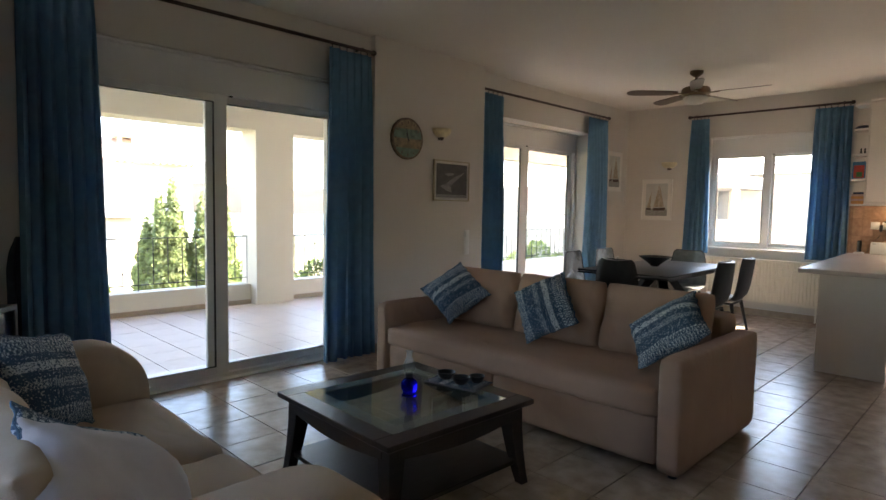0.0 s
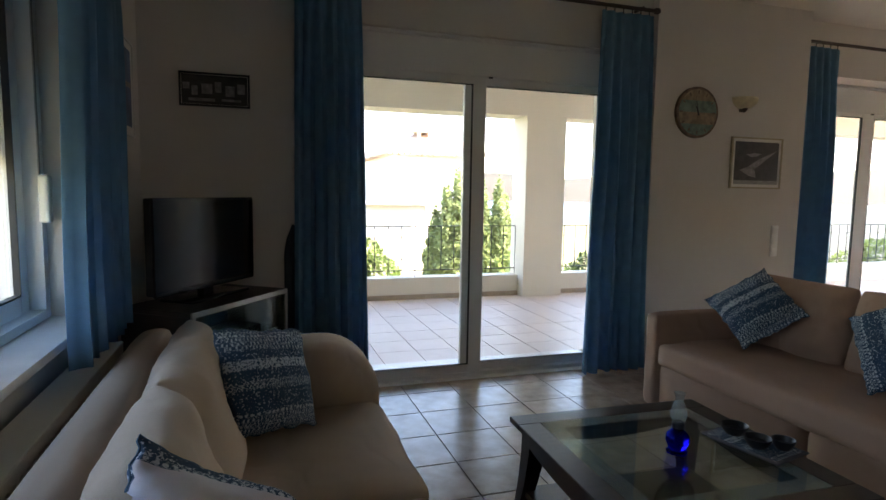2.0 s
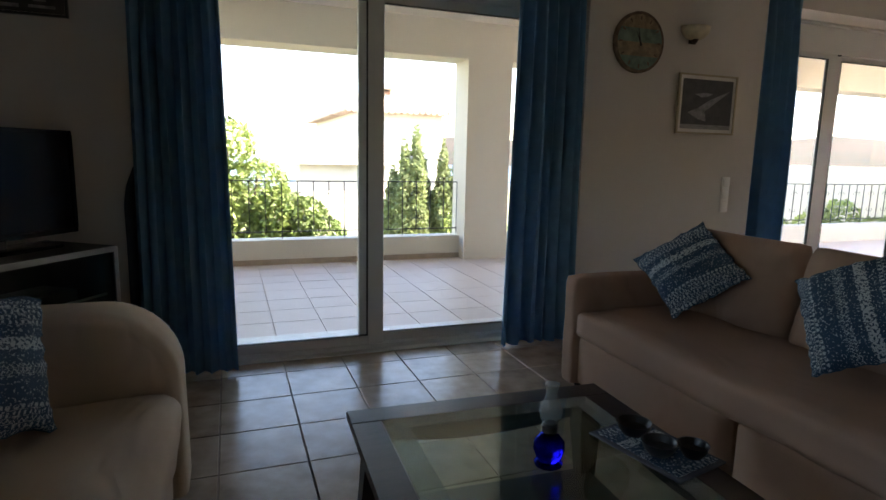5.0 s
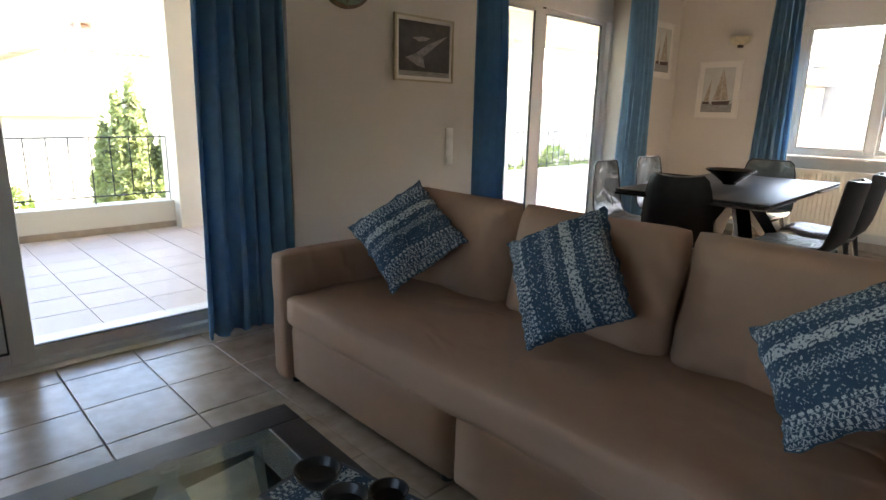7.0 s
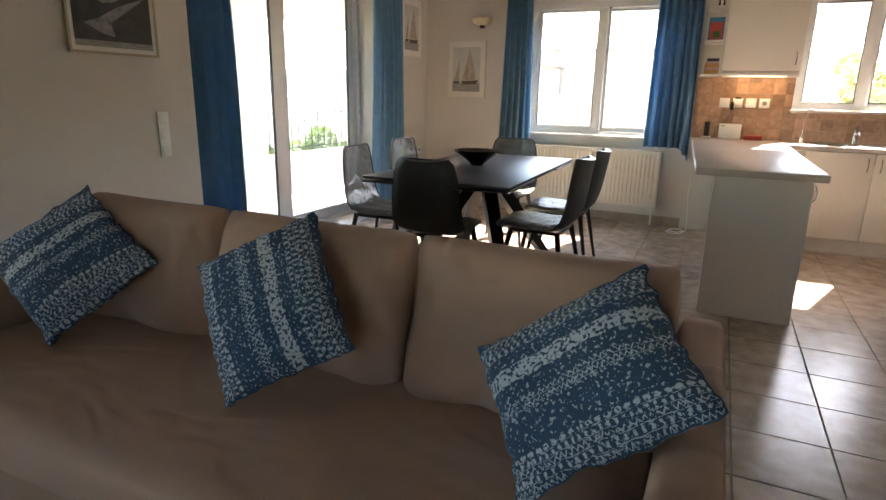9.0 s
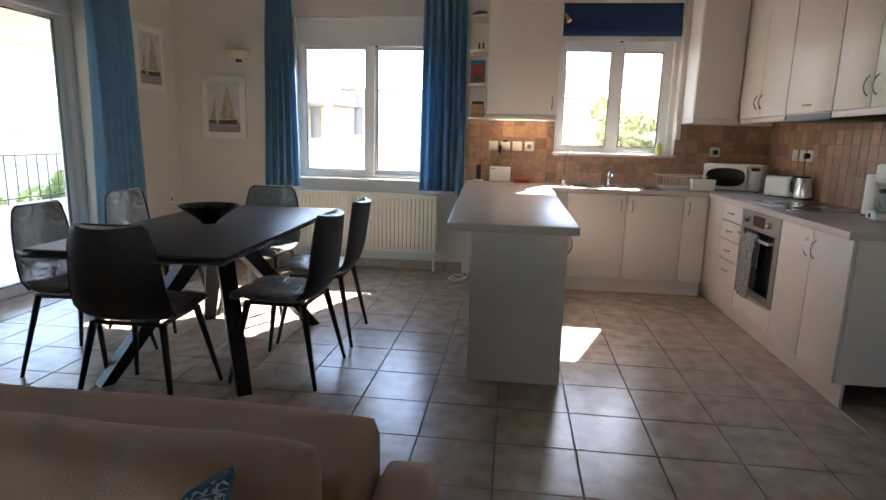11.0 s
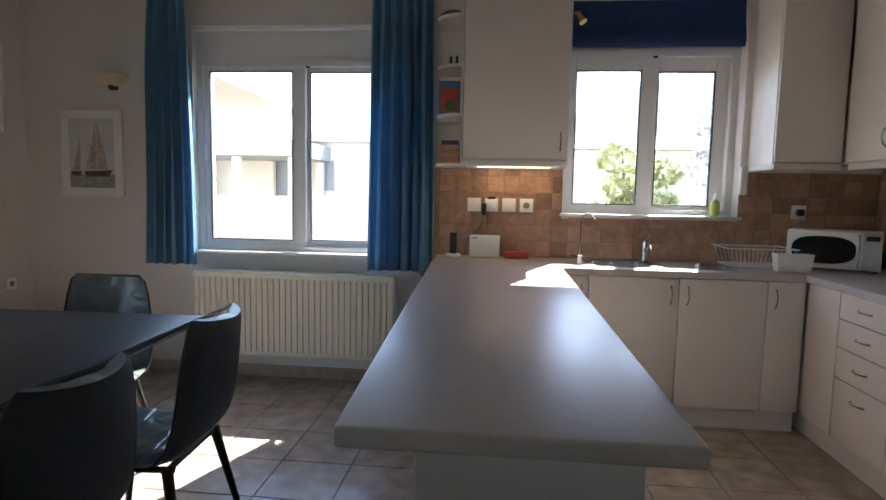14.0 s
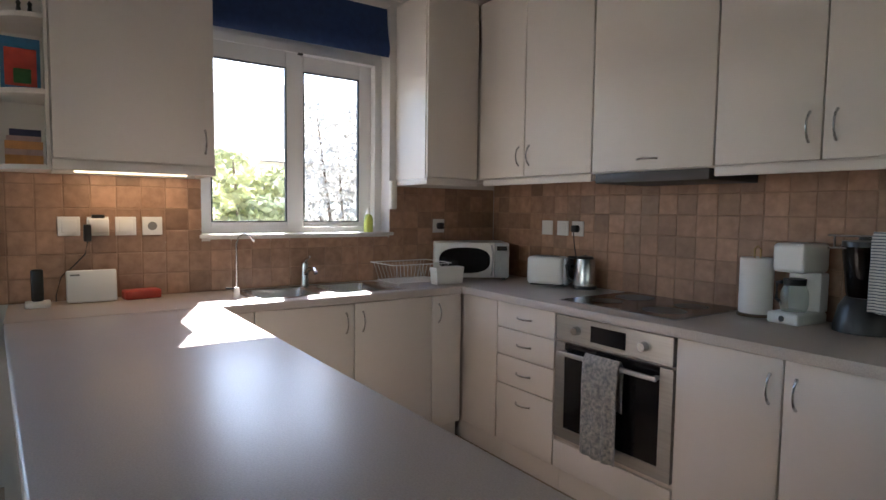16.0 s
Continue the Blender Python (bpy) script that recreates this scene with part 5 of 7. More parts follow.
for a, l, w_ in ((-12, 0.105, 0.006), (-25, 0.07, 0.007)):
    a = math.radians(a)
    c, s = math.sin(a), math.cos(a)
    flat("clock_pointer", [(-c * 0.02 - s * w_, -s * 0.02 + c * w_), (-c * 0.02 + s * w_, -s * 0.02 - c * w_), (c * l, s * l)], -0.033, "black", clock, "black clock pointer")


def sconce(at, turn):
    s = thing("wall_light", "alabaster glass bowl wall light with a dark finial", "wall light", at, turn, "wall lights")
    bm = bmesh.new()
    n = 20
    rows = []
    for i in range(9):
        f = i / 8
        r, z = 0.02 + 0.095 * math.sin(f * math.pi / 2) ** 0.8, 0.015 + 0.085 * f ** 1.6
        rows.append([bm.verts.new((r * math.cos(math.pi * k / n), -0.012 - r * 0.85 * math.sin(math.pi * k / n), z)) for k in range(n + 1)])
    for a, b in zip(rows, rows[1:]):
        for k in range(n):
            bm.faces.new((a[k], a[k + 1], b[k + 1], b[k]))
    bm.faces.new(rows[0])
    ob = part("shade", bm, "alabaster", s, "cream alabaster half bowl", smooth=True)
    ob.modifiers.new("thickness", "SOLIDIFY").thickness = 0.004
    bm = bmesh.new()
    lathe(bm, [(0.001, -0.012), (0.012, -0.006), (0.02, 0.006), (0.022, 0.018), (0.001, 0.02)], n=16, cy=-0.03)
    part("finial", bm, "rod", s, "dark metal finial", smooth=True)
    boxpart("back_plate", (-0.03, 0.03, -0.012, 0, -0.01, 0.09), "rod", s, "dark metal back plate", r=0.004)
    return s


M["alabaster"] = mat("alabaster_glass", (0.70, 0.62, 0.44), 0.4, var=0.12, scale=25, translucent=0.3)
sconce((5.30, 4.88, 2.03), 0)
sconce((9.54, 4.385, 1.965), -90)


def wall_plate(label, at, turn, w=0.085, h=0.085, kind="switch"):
    s = thing("wall_switch" if kind == "switch" else "wall_socket", label, kind, at, turn, "white " + kind + " plates")
    boxpart("plate", (-w / 2, w / 2, -0.009, 0, -h / 2, h / 2), "whiteplastic", s, r=0.003)
    if kind == "switch":
        n = max(1, round(h / 0.085))
        for i in range(n):
            z = -h / 2 + h * (i + 0.5) / n
            boxpart("rocker", (-0.028, 0.028, -0.014, -0.009, z - 0.028, z + 0.028), "whiteplastic", s, r=0.003)
    else:
        bm = bmesh.new()
        cyl(bm, 0, 0, -0.0105, -0.0088, 0.02, n=20, axis="y")
        part("socket_well", bm, "greyplastic", s, "grey round socket well")
    return s


M["greyplastic"] = mat("grey_plastic", (0.20, 0.20, 0.20), 0.5, var=0.05)
wall_plate("tall white three-gang light switch by the long curtain", (5.722, 4.88, 0.985), 0, 0.075, 0.26)
wall_plate("white wall socket below the corner picture", (9.35, 5.06, 0.62), 0, 0.08, 0.08, "socket")


# ---- ceiling fan ----
fan = thing("ceiling_fan", "bronze five-blade ceiling fan with a frosted glass bowl light", "ceiling fan", (7.62, 3.29, H))
M["bronze"] = mat("antique_bronze", (0.16, 0.11, 0.07), 0.35, metal=0.9, var=0.2)
M["fanblade"] = mat("walnut_blade", (0.10, 0.07, 0.05), 0.3, var=0.3, scale=5)
M["frosted"] = mat("frosted_glass", (0.8, 0.78, 0.72), 0.35, var=0.02, translucent=0.3)
bm = bmesh.new()
lathe(bm, [(0.001, -0.001), (0.07, -0.001), (0.068, -0.03), (0.03, -0.06), (0.013, -0.065), (0.013, -0.14), (0.001, -0.14)])
part("canopy", bm, "bronze", fan, smooth=True)
bm = bmesh.new()
lathe(bm, [(0.001, -0.135), (0.04, -0.14), (0.06, -0.165), (0.135, -0.18), (0.15, -0.205), (0.145, -0.25), (0.11, -0.27), (0.001, -0.27)])
part("motor_housing", bm, "bronze", fan, smooth=True)
bm = bmesh.new()
lathe(bm, [(0.001, -0.2701), (0.105, -0.2701), (0.125, -0.285), (0.12, -0.31), (0.08, -0.345), (0.001, -0.36)])
part("light_bowl", bm, "frosted", fan, "frosted glass bowl light", smooth=True)
for k in range(5):
    a = math.radians(-21.7 - 17 + 72 * k + 0)
    ang = math.atan2(-0.93, 0.37) + math.radians(-17 + 72 * k)
    rm = Matrix.Rotation(ang, 4, "Z")
    bm = bmesh.new()
    bx(bm, 0.13, 0.24, -0.018, 0.018, -0.246, -0.238)
    br = part("blade_iron", bm, "bronze", fan)
    br.matrix_basis = rm
    bm = bmesh.new()
    outline = [(0.2, -0.045), (0.3, -0.058), (0.62, -0.068), (0.70, -0.055), (0.73, -0.02), (0.73, 0.02), (0.70, 0.055), (0.62, 0.068), (0.3, 0.058), (0.2, 0.045)]
    top = [bm.verts.new((x, y, -0.232 + y * 0.2)) for x, y in outline]
    bot = [bm.verts.new((x, y, -0.238 + y * 0.2)) for x, y in outline]
    bm.faces.new(top), bm.faces.new(bot[::-1])
    for i in range(len(top)):
        bm.faces.new((top[i], top[(i + 1) % len(top)], bot[(i + 1) % len(top)], bot[i]))
    bl = part("blade", bm, "fanblade", fan)
    bl.matrix_basis = rm



# ---- dining ----
def dining_chair():
    t = thing("dining_chair", "dark grey leather dining chair with a curved back and black legs", "chair", (0, 0, 0), 0, "chairs round the table")
    prof = [(-0.290, 0.885), (-0.285, 0.86), (-0.275, 0.80), (-0.262, 0.72), (-0.248, 0.64), (-0.232, 0.57), (-0.208, 0.51), (-0.165, 0.468), (-0.10, 0.452), (0.0, 0.448), (0.10, 0.455), (0.18, 0.462), (0.225, 0.455), (0.24, 0.435)]
    wid = [0.150, 0.178, 0.195, 0.208, 0.216, 0.222, 0.226, 0.226, 0.224, 0.222, 0.220, 0.215, 0.20, 0.175]

    def shell(a, b, thick, sides):
        bm = bmesh.new()
        n = 14
        rows = []
        P = [Vector((x, 0, z)) for x, z in prof]
        for i in range(a, b + 1):
            d = (P[min(i + 1, len(P) - 1)] - P[max(i - 1, 0)]).normalized()
            nrm = Vector((-d.z, 0, d.x))
            if nrm.z < 0 or (abs(nrm.z) < 0.5 and nrm.x < 0):
                nrm = -nrm
            back = max(0.0, (0.62 - i / 13) / 0.62)
            ring = []
            for s in (1, -1):
                for k in range(n + 1):
                    u = (2 * k / n - 1) * s
                    e = (1 - abs(u) ** 4) ** 0.5
                    lift = (0.045 * back + 0.012) * u * u
                    puff = 0.004 * math.sin(9 * u + i) if s == 1 else 0
                    ring.append(bm.verts.new(P[i] + nrm * (s * thick / 2 * e + lift + puff * e) + Vector((0, u * wid[i], 0))))
            rows.append(ring)
        m = len(rows[0])
        for r0, r1 in zip(rows, rows[1:]):
            for k in range(m):
                if (k <= n and 1 in sides) or (k > n and -1 in sides):
                    bm.faces.new((r0[k], r0[(k + 1) % m], r1[(k + 1) % m], r1[k]))
        if 1 in sides:
            bm.faces.new(rows[0]), bm.faces.new(rows[-1][::-1])
        bmesh.ops.delete(bm, geom=[v for v in bm.verts if not v.link_faces], context="VERTS")
        return bm
    part("backrest", shell(0, 7, 0.034, (1,)), "leather", t, smooth=True, angle=75)
    part("back_cover", shell(0, 7, 0.034, (-1,)), "chairback", t, "black woven outer cover of the backrest", smooth=True, angle=75)
    part("seat", shell(7, 13, 0.05, (1, -1)), "leather", t, smooth=True, angle=75)
    bm = bmesh.new()
    pts = []
    for i in range(0, 8):
        back = max(0.0, (0.62 - i / 13) / 0.62)
        x, z = prof[i]
        pts.append((x + 0.045 * back + 0.014, wid[i] * 1.0, z + 0.004))
    left = [(p[0], -p[1], p[2]) for p in pts]
    tube(bm, left[::-1] + pts, 0.0055, 6)
    part("piping", bm, "black", t, "black corded edge", smooth=True)
    bm = bmesh.new()
    for s in (-1, 1):
        tube(bm, [(-0.17, s * 0.16, 0.425), (0.17, s * 0.16, 0.425)], 0.011, 8)
    for x in (-0.15, 0.15):
        tube(bm, [(x, -0.17, 0.425), (x, 0.17, 0.425)], 0.011, 8)
    part("seat_frame", bm, "black", t, smooth=True)
    for sx in (-1, 1):
        for sy in (-1, 1):
            bm = bmesh.new()
            tube(bm, [(sx * 0.15, sy * 0.165, 0.43), (sx * 0.235, sy * 0.235, 0.0)], [0.018, 0.010], 10)
            part("leg", bm, "black", t, smooth=True)
    return t


chair = dining_chair()
spots = [(6.44, 3.40, 0, 2), (6.88, 2.87, 0, 88), (7.50, 2.88, 0, 93), (6.78, 3.98, 0, -86), (7.55, 4.04, 0, -92), (7.97, 3.51, 0, 181)]
chair.matrix_world = pose(*spots[0][:3], 0, 0, spots[0][3])
for sx_, sy_, sz_, sr_ in spots[1:]:
    copy_thing(chair, pose(sx_, sy_, sz_, 0, 0, sr_))

table = thing("dining_table", "anthracite extending dining table with crossed black metal legs", "dining table", (7.10, 3.375, 0), 2.0)
bm = bmesh.new()
bx(bm, -0.88, 0.88, -0.46, 0.46, 0.752, 0.768, r=0.004, seg=2)
part("tabletop", bm, "tabletop", table, smooth=True)
for s in (-1, 1):
    bm = bmesh.new()
    bx(bm, min(s * 0.3, s * 0.90), max(s * 0.3, s * 0.90), -0.455, 0.455, 0.732, 0.744, r=0.003, seg=1)
    part("extension_leaf", bm, "tabletop", table)
bm = bmesh.new()
bx(bm, -0.62, 0.62, -0.36, 0.36, 0.690, 0.731)
part("under_frame", bm, "black", table)
boxpart("spacer", (-0.28, 0.28, -0.40, 0.40, 0.7315, 0.7515), "black", table)
for sx in (-1, 1):
    for sy in (-1, 1):
        bm = bmesh.new()
        a, b = Vector((sx * 0.06, sy * 0.05, 0.69)), Vector((sx * 0.56, sy * 0.37, 0.0))
        d = Vector((sx * 0.5, sy * 0.32, 0)).normalized()
        q = Vector((-d.y, d.x, 0))
        vs = []
        for p, w_, dp in ((a, 0.045, 0.06), (a.lerp(b, 0.5), 0.042, 0.05), (b, 0.035, 0.035)):
            vs.append([bm.verts.new(p + q * w_ * i + d * dp * j) for i, j in ((-1, -1), (1, -1), (1, 1), (-1, 1))])
        for r0, r1 in zip(vs, vs[1:]):
            for i in range(4):
                bm.faces.new((r0[i], r0[(i + 1) % 4], r1[(i + 1) % 4], r1[i]))
        bm.faces.new(vs[0]), bm.faces.new(vs[-1])
        part("leg", bm, "black", table)
bowl = thing("fruit_bowl", "wide black conical bowl on the dining table", "bowl", (7.11, 3.43, 0.768))
bm = bmesh.new()
lathe(bm, [(0.001, 0.0), (0.042, 0.0), (0.046, 0.012), (0.10, 0.055), (0.165, 0.100), (0.166, 0.106), (0.158, 0.104), (0.095, 0.062), (0.04, 0.02), (0.001, 0.014)], n=40)
part("bowl_body", bm, "glossblack", bowl, smooth=True)


# ---- kitchen ----
def bow_handle(parent, p, along="z", out=(-1, 0, 0), L=0.10):
    """An arched metal handle centred at p; out: the way it stands off."""
    bm = bmesh.new()
    o = Vector(out)
    pts = []
    for i in range(9):
        f = i / 8
        s = (f - 0.5) * L
        off = 0.024 * math.sin(math.pi * f) ** 0.6 if 0 < f < 1 else 0
        a = Vector((0, 0, s)) if along == "z" else (Vector((s, 0, 0)) if abs(o.y) > 0.5 else Vector((0, s, 0)))
        pts.append(Vector(p) + a + o * off)
    tube(bm, pts, [0.006, 0.0045, 0.004, 0.004, 0.004, 0.004, 0.004, 0.0045, 0.006], 8)
    return part("handle", bm, "chrome", parent, "bowed steel handle", smooth=True)


def cabinet(name, label, x0, x1, y0, y1, z0, z1, face, fronts, handles, kick=0.0, group="white kitchen cabinets"):
    """A cabinet box. face 'x' looks west, 'y' north, 'Y' south-facing side of the room. fronts: (a, b, z0, z1) along the face."""
    o = Vector((x0, y0, z0 if not kick else 0))
    t = thing(name, label, "kitchen cabinet", tuple(o), 0, group)
    T = 0.016
    bm = bmesh.new()
    a = (x0 - o.x, x1 - o.x, y0 - o.y, y1 - o.y)
    zz0, zz1 = z0 - o.z, z1 - o.z
    f = 0.019
    X0, X1, Y0, Y1 = a
    if face == "x":
        X0 += f
    elif face == "y":
        Y1 -= f
    else:
        Y0 += f
    bx(bm, X0, X1, Y0, Y1, zz0, zz0 + T), bx(bm, X0, X1, Y0, Y0 + T, zz0 + T, zz1), bx(bm, X0, X1, Y1 - T, Y1, zz0 + T, zz1)
    if face == "x":
        bx(bm, X1 - T, X1, Y0 + T, Y1 - T, zz0 + T, zz1)
    elif face == "y":
        bx(bm, X0, X0 + T, Y0 + T, Y1 - T, zz0 + T, zz1), bx(bm, X1 - T, X1, Y0 + T, Y1 - T, zz0 + T, zz1)
    else:
        bx(bm, X0, X0 + T, Y0 + T, Y1 - T, zz0 + T, zz1), bx(bm, X1 - T, X1, Y0 + T, Y1 - T, zz0 + T, zz1)
    part("carcass", bm, "cab", t)
    if not kick:
        boxpart("top_board", (X0 + 0.001, X1 - 0.001, Y0 + 0.001, Y1 - 0.001, zz1, zz1 + 0.004), "cab", t)
    doors = []
    g = 0.0015
    for k, (p, q, u, v) in enumerate(fronts):
        if face == "x":
            d = (0, f - 0.001, p + g - o.y, q - g - o.y, u + g - o.z, v - g - o.z)
        elif face == "y":
            d = (p + g - o.x, q - g - o.x, a[3] - f + 0.001, a[3], u + g - o.z, v - g - o.z)
        else:
            d = (p + g - o.x, q - g - o.x, 0, f - 0.001, u + g - o.z, v - g - o.z)
        doors.append(boxpart("drawer_front" if v - u < 0.3 else "cabinet_door", d, "cab", t, r=0.003, seg=2))
    for (k, s, z, along) in handles:
        if face == "x":
            bow_handle(doors[k], (0, s - o.y, z - o.z), along, (-1, 0, 0))
        elif face == "y":
            bow_handle(doors[k], (s - o.x, a[3], z - o.z), along, (0, 1, 0))
        else:
            bow_handle(doors[k], (s - o.x, 0, z - o.z), along, (0, -1, 0))
    if kick:
        if face == "x":
            d = (0.06, 0.075, 0, a[3], 0.0, kick)
        elif face == "y":
            d = (0, a[1], a[3] - 0.065, a[3] - 0.05, 0.0, kick)
        else:
            d = (0, a[1], 0.05, 0.065, 0.0, kick)
        boxpart("plinth", d, "cab", t, "white plinth board")
    return t


K = 0.13
ZT = 0.86
base = "white flat-fronted base cabinet with bowed steel handles"
cabinet("base_cabinet", "narrow white base cabinet beside the sink unit", 8.985, KX, 1.222, 1.388, K, ZT, "x", [(1.222, 1.385, K, 0.855)], [(0, 1.262, 0.76, "z")], K)
cabinet("sink_cabinet", "white double-door sink cabinet with steel handles", 8.985, KX, 0.268, 1.220, K, ZT, "x", [(0.732, 1.220, K, 0.855), (0.268, 0.730, K, 0.855)], [(0, 0.775, 0.76, "z"), (1, 0.685, 0.76, "z")], K)
cabinet("base_cabinet", "narrow white base cabinet next to the kitchen corner", 8.985, KX, 0.062, 0.266, K, ZT, "x", [(0.075, 0.266, K, 0.855)], [(0, 0.225, 0.76, "z")], K)
cabinet("corner_cabinet", "white blank-fronted corner base cabinet", 8.692, KX, SY, 0.060, K, ZT, "y", [(8.692, 8.984, K, 0.855)], [], K)
cabinet("drawer_cabinet", "white four-drawer base cabinet with steel handles", 8.282, 8.690, SY, 0.060, K, ZT, "y",
        [(8.282, 8.690, 0.725, 0.855), (8.282, 8.690, 0.585, 0.723), (8.282, 8.690, 0.435, 0.583), (8.282, 8.690, K, 0.433)],
        [(0, 8.486, 0.79, "h"), (1, 8.486, 0.655, "h"), (2, 8.486, 0.51, "h"), (3, 8.486, 0.36, "h")], K)
cabinet("oven_housing", "white base housing round the built-in oven", 7.662, 8.280, SY, 0.060, K, ZT, "y", [(7.664, 8.278, K, 0.262)], [], K)
cabinet("base_cabinet", base, 6.90, 7.660, SY, 0.060, K, ZT, "y", [(7.282, 7.660, K, 0.855), (6.90, 7.280, K, 0.855)], [(0, 7.322, 0.75, "z"), (1, 7.24, 0.75, "z")], K)
cabinet("peninsula_cabinet", "white peninsula base cabinet with doors towards the kitchen", 6.945, 8.983, 1.392, 1.865, K, ZT, "Y",
        [(6.95 + 0.5 * i, 7.448 + 0.5 * i, K, 0.855) for i in range(4)], [(i, 7.41 + 0.5 * i if i % 2 else 6.99 + 0.5 * i, 0.76, "z") for i in range(4)], K)
pp = thing("peninsula", "plain white end and back panels of the peninsula", "peninsula", (6.925, 1.395, 0))
boxpart("end_panel", (0, 0.018, 0, 0.495, 0, ZT), "cab", pp, r=0.002, seg=1)
boxpart("back_panel", (0.019, 2.50, 0.473, 0.495, 0, ZT), "cab", pp, r=0.002, seg=1)

# worktop with the sink cut-outs
wt = thing("worktop", "speckled grey-beige laminate worktop with a rounded front edge", "worktop", (6.665, SY, ZT))
ox, oy = 6.665, SY
BOWLS = ((0.865, 1.175), (0.505, 0.800))
bm = bmesh.new()
for v in bx(bm, -0.022, 2.295, 1.37 - oy, 1.99 - oy, 0, 0.04, r=0.008, seg=3):
    if v.co.y > 1.7 - oy:
        v.co.y += 0.12 * (v.co.x + 0.022) / 2.3
bx(bm, 2.2955, KX - ox, 1.3702 - oy, 2.112 - oy, 0.0004, 0.0396)
part("peninsula_top", bm, "worktop", wt, smooth=True)
bm = bmesh.new()
bx(bm, 8.955 - ox, 9.03 - ox, 0.0902 - oy, 1.3698 - oy, 0, 0.04, r=0.006, seg=2)
bx(bm, 9.3605 - ox, KX - ox, 0.0 + 0.0, 1.3698 - oy, 0, 0.04)
bx(bm, 9.0305 - ox, 9.36 - ox, 0.0902 - oy, BOWLS[1][0] - oy, 0, 0.04), bx(bm, 9.0305 - ox, 9.36 - ox, BOWLS[1][1] - oy, BOWLS[0][0] - oy, 0, 0.04), bx(bm, 9.0305 - ox, 9.36 - ox, BOWLS[0][1] - oy, 1.3698 - oy, 0, 0.04)
part("sink_run_top", bm, "worktop", wt)
bm = bmesh.new()
bx(bm, 6.89 - ox, 9.36 - ox, 0, 0.09 - oy, 0, 0.04, r=0.006, seg=2)
part("hob_run_top", bm, "worktop", wt, smooth=True)

sink = thing("kitchen_sink", "stainless steel double-bowl inset sink under the window", "sink", (9.195, 0.84, 0.901))
bm = bmesh.new()
zt = 0.003
sx0, sx1 = -0.19, 0.19
ys = [0.42 - 0.84, 0.505 - 0.84, 0.800 - 0.84, 0.865 - 0.84, 1.175 - 0.84, 1.215 - 0.84]
for i in range(5):
    if i in (1, 3):
        bx(bm, sx0, -0.164, ys[i], ys[i + 1], 0, zt), bx(bm, 0.164, sx1, ys[i], ys[i + 1], 0, zt)
    else:
        bx(bm, sx0, sx1, ys[i], ys[i + 1], 0, zt)
part("rim", bm, "chrome", sink)
for a, b in ((ys[1], ys[2]), (ys[3], ys[4])):
    bm = bmesh.new()
    rows = []
    for z, ins in ((0.003, 0.0), (-0.01, 0.004), (-0.13, 0.012), (-0.15, 0.03), (-0.152, 0.05)):
        row = []
        hx, hy, r = 0.164 - ins, (b - a) / 2 - ins, max(0.03, 0.06 - ins)
        for c, (cx_, cy_) in enumerate(((1, 1), (-1, 1), (-1, -1), (1, -1))):
            for k in range(5):
                an = math.pi / 2 * (c + k / 4)
                row.append(bm.verts.new((cx_ * (hx - r) + r * math.cos(an), (a + b) / 2 + cy_ * (hy - r) + r * math.sin(an), z)))
        rows.append(row)
    for r0, r1 in zip(rows, rows[1:]):
        for k in range(20):
            bm.faces.new((r0[k], r0[(k + 1) % 20], r1[(k + 1) % 20], r1[k]))
    bm.faces.new(rows[-1])
    part("basin", bm, "chrome", sink, "steel basin", smooth=True)
    bm = bmesh.new()
    cyl(bm, 0, (a + b) / 2, -0.1515, -0.148, 0.03, n=20)
    part("drain", bm, "greyplastic", sink, "round drain")

tap = thing("mixer_tap", "chrome single-lever mixer tap behind the sink", "tap", (9.385, 0.83, 0.90))
bm = bmesh.new()
tube(bm, [(0, 0, 0), (0, 0, 0.02), (0, 0, 0.10), (0, 0, 0.125)], [0.026, 0.021, 0.021, 0.018], 14)
part("body", bm, "chrome", tap, smooth=True)
bm = bmesh.new()
tube(bm, [(-0.01, 0, 0.07), (-0.07, 0, 0.10), (-0.13, 0, 0.105), (-0.155, 0, 0.085)], [0.013, 0.011, 0.010, 0.010], 12)
part("spout", bm, "chrome", tap, smooth=True)
bm = bmesh.new()
tube(bm, [(0, 0, 0.125), (-0.02, 0, 0.145), (-0.075, 0.0, 0.165)], [0.016, 0.009, 0.006], 10)
part("lever", bm, "chrome", tap, smooth=True)
ft = thing("filter_tap", "slim chrome filtered-water tap on the worktop", "tap", (9.14, 1.255, 0.90))
bm = bmesh.new()
tube(bm, [(0, 0, 0), (0, 0, 0.05)], [0.016, 0.012], 12)
part("base", bm, "whiteplastic", ft, "white tap base", smooth=True)
bm = bmesh.new()
tube(bm, [(0, 0, 0.05), (0, 0, 0.25), (0, -0.012, 0.285), (0, -0.035, 0.30), (0, -0.065, 0.285), (0, -0.08, 0.26)], 0.0045, 8)
part("spout", bm, "chrome", ft, smooth=True)
bm = bmesh.new()
tube(bm, [(0, 0.01, 0.045), (0, 0.05, 0.05)], 0.004, 6)
part("lever", bm, "blackplastic", ft, "small black lever", smooth=True)

# upper cabinets
UB, UT, UT2 = 1.495, 2.60, 2.50
up = "tall white flat-fronted wall cabinet with a bowed steel handle"


def pelmet(parent, dims):
    boxpart("light_pelmet", dims, "cab", parent, "white pelmet strip", r=0.004)


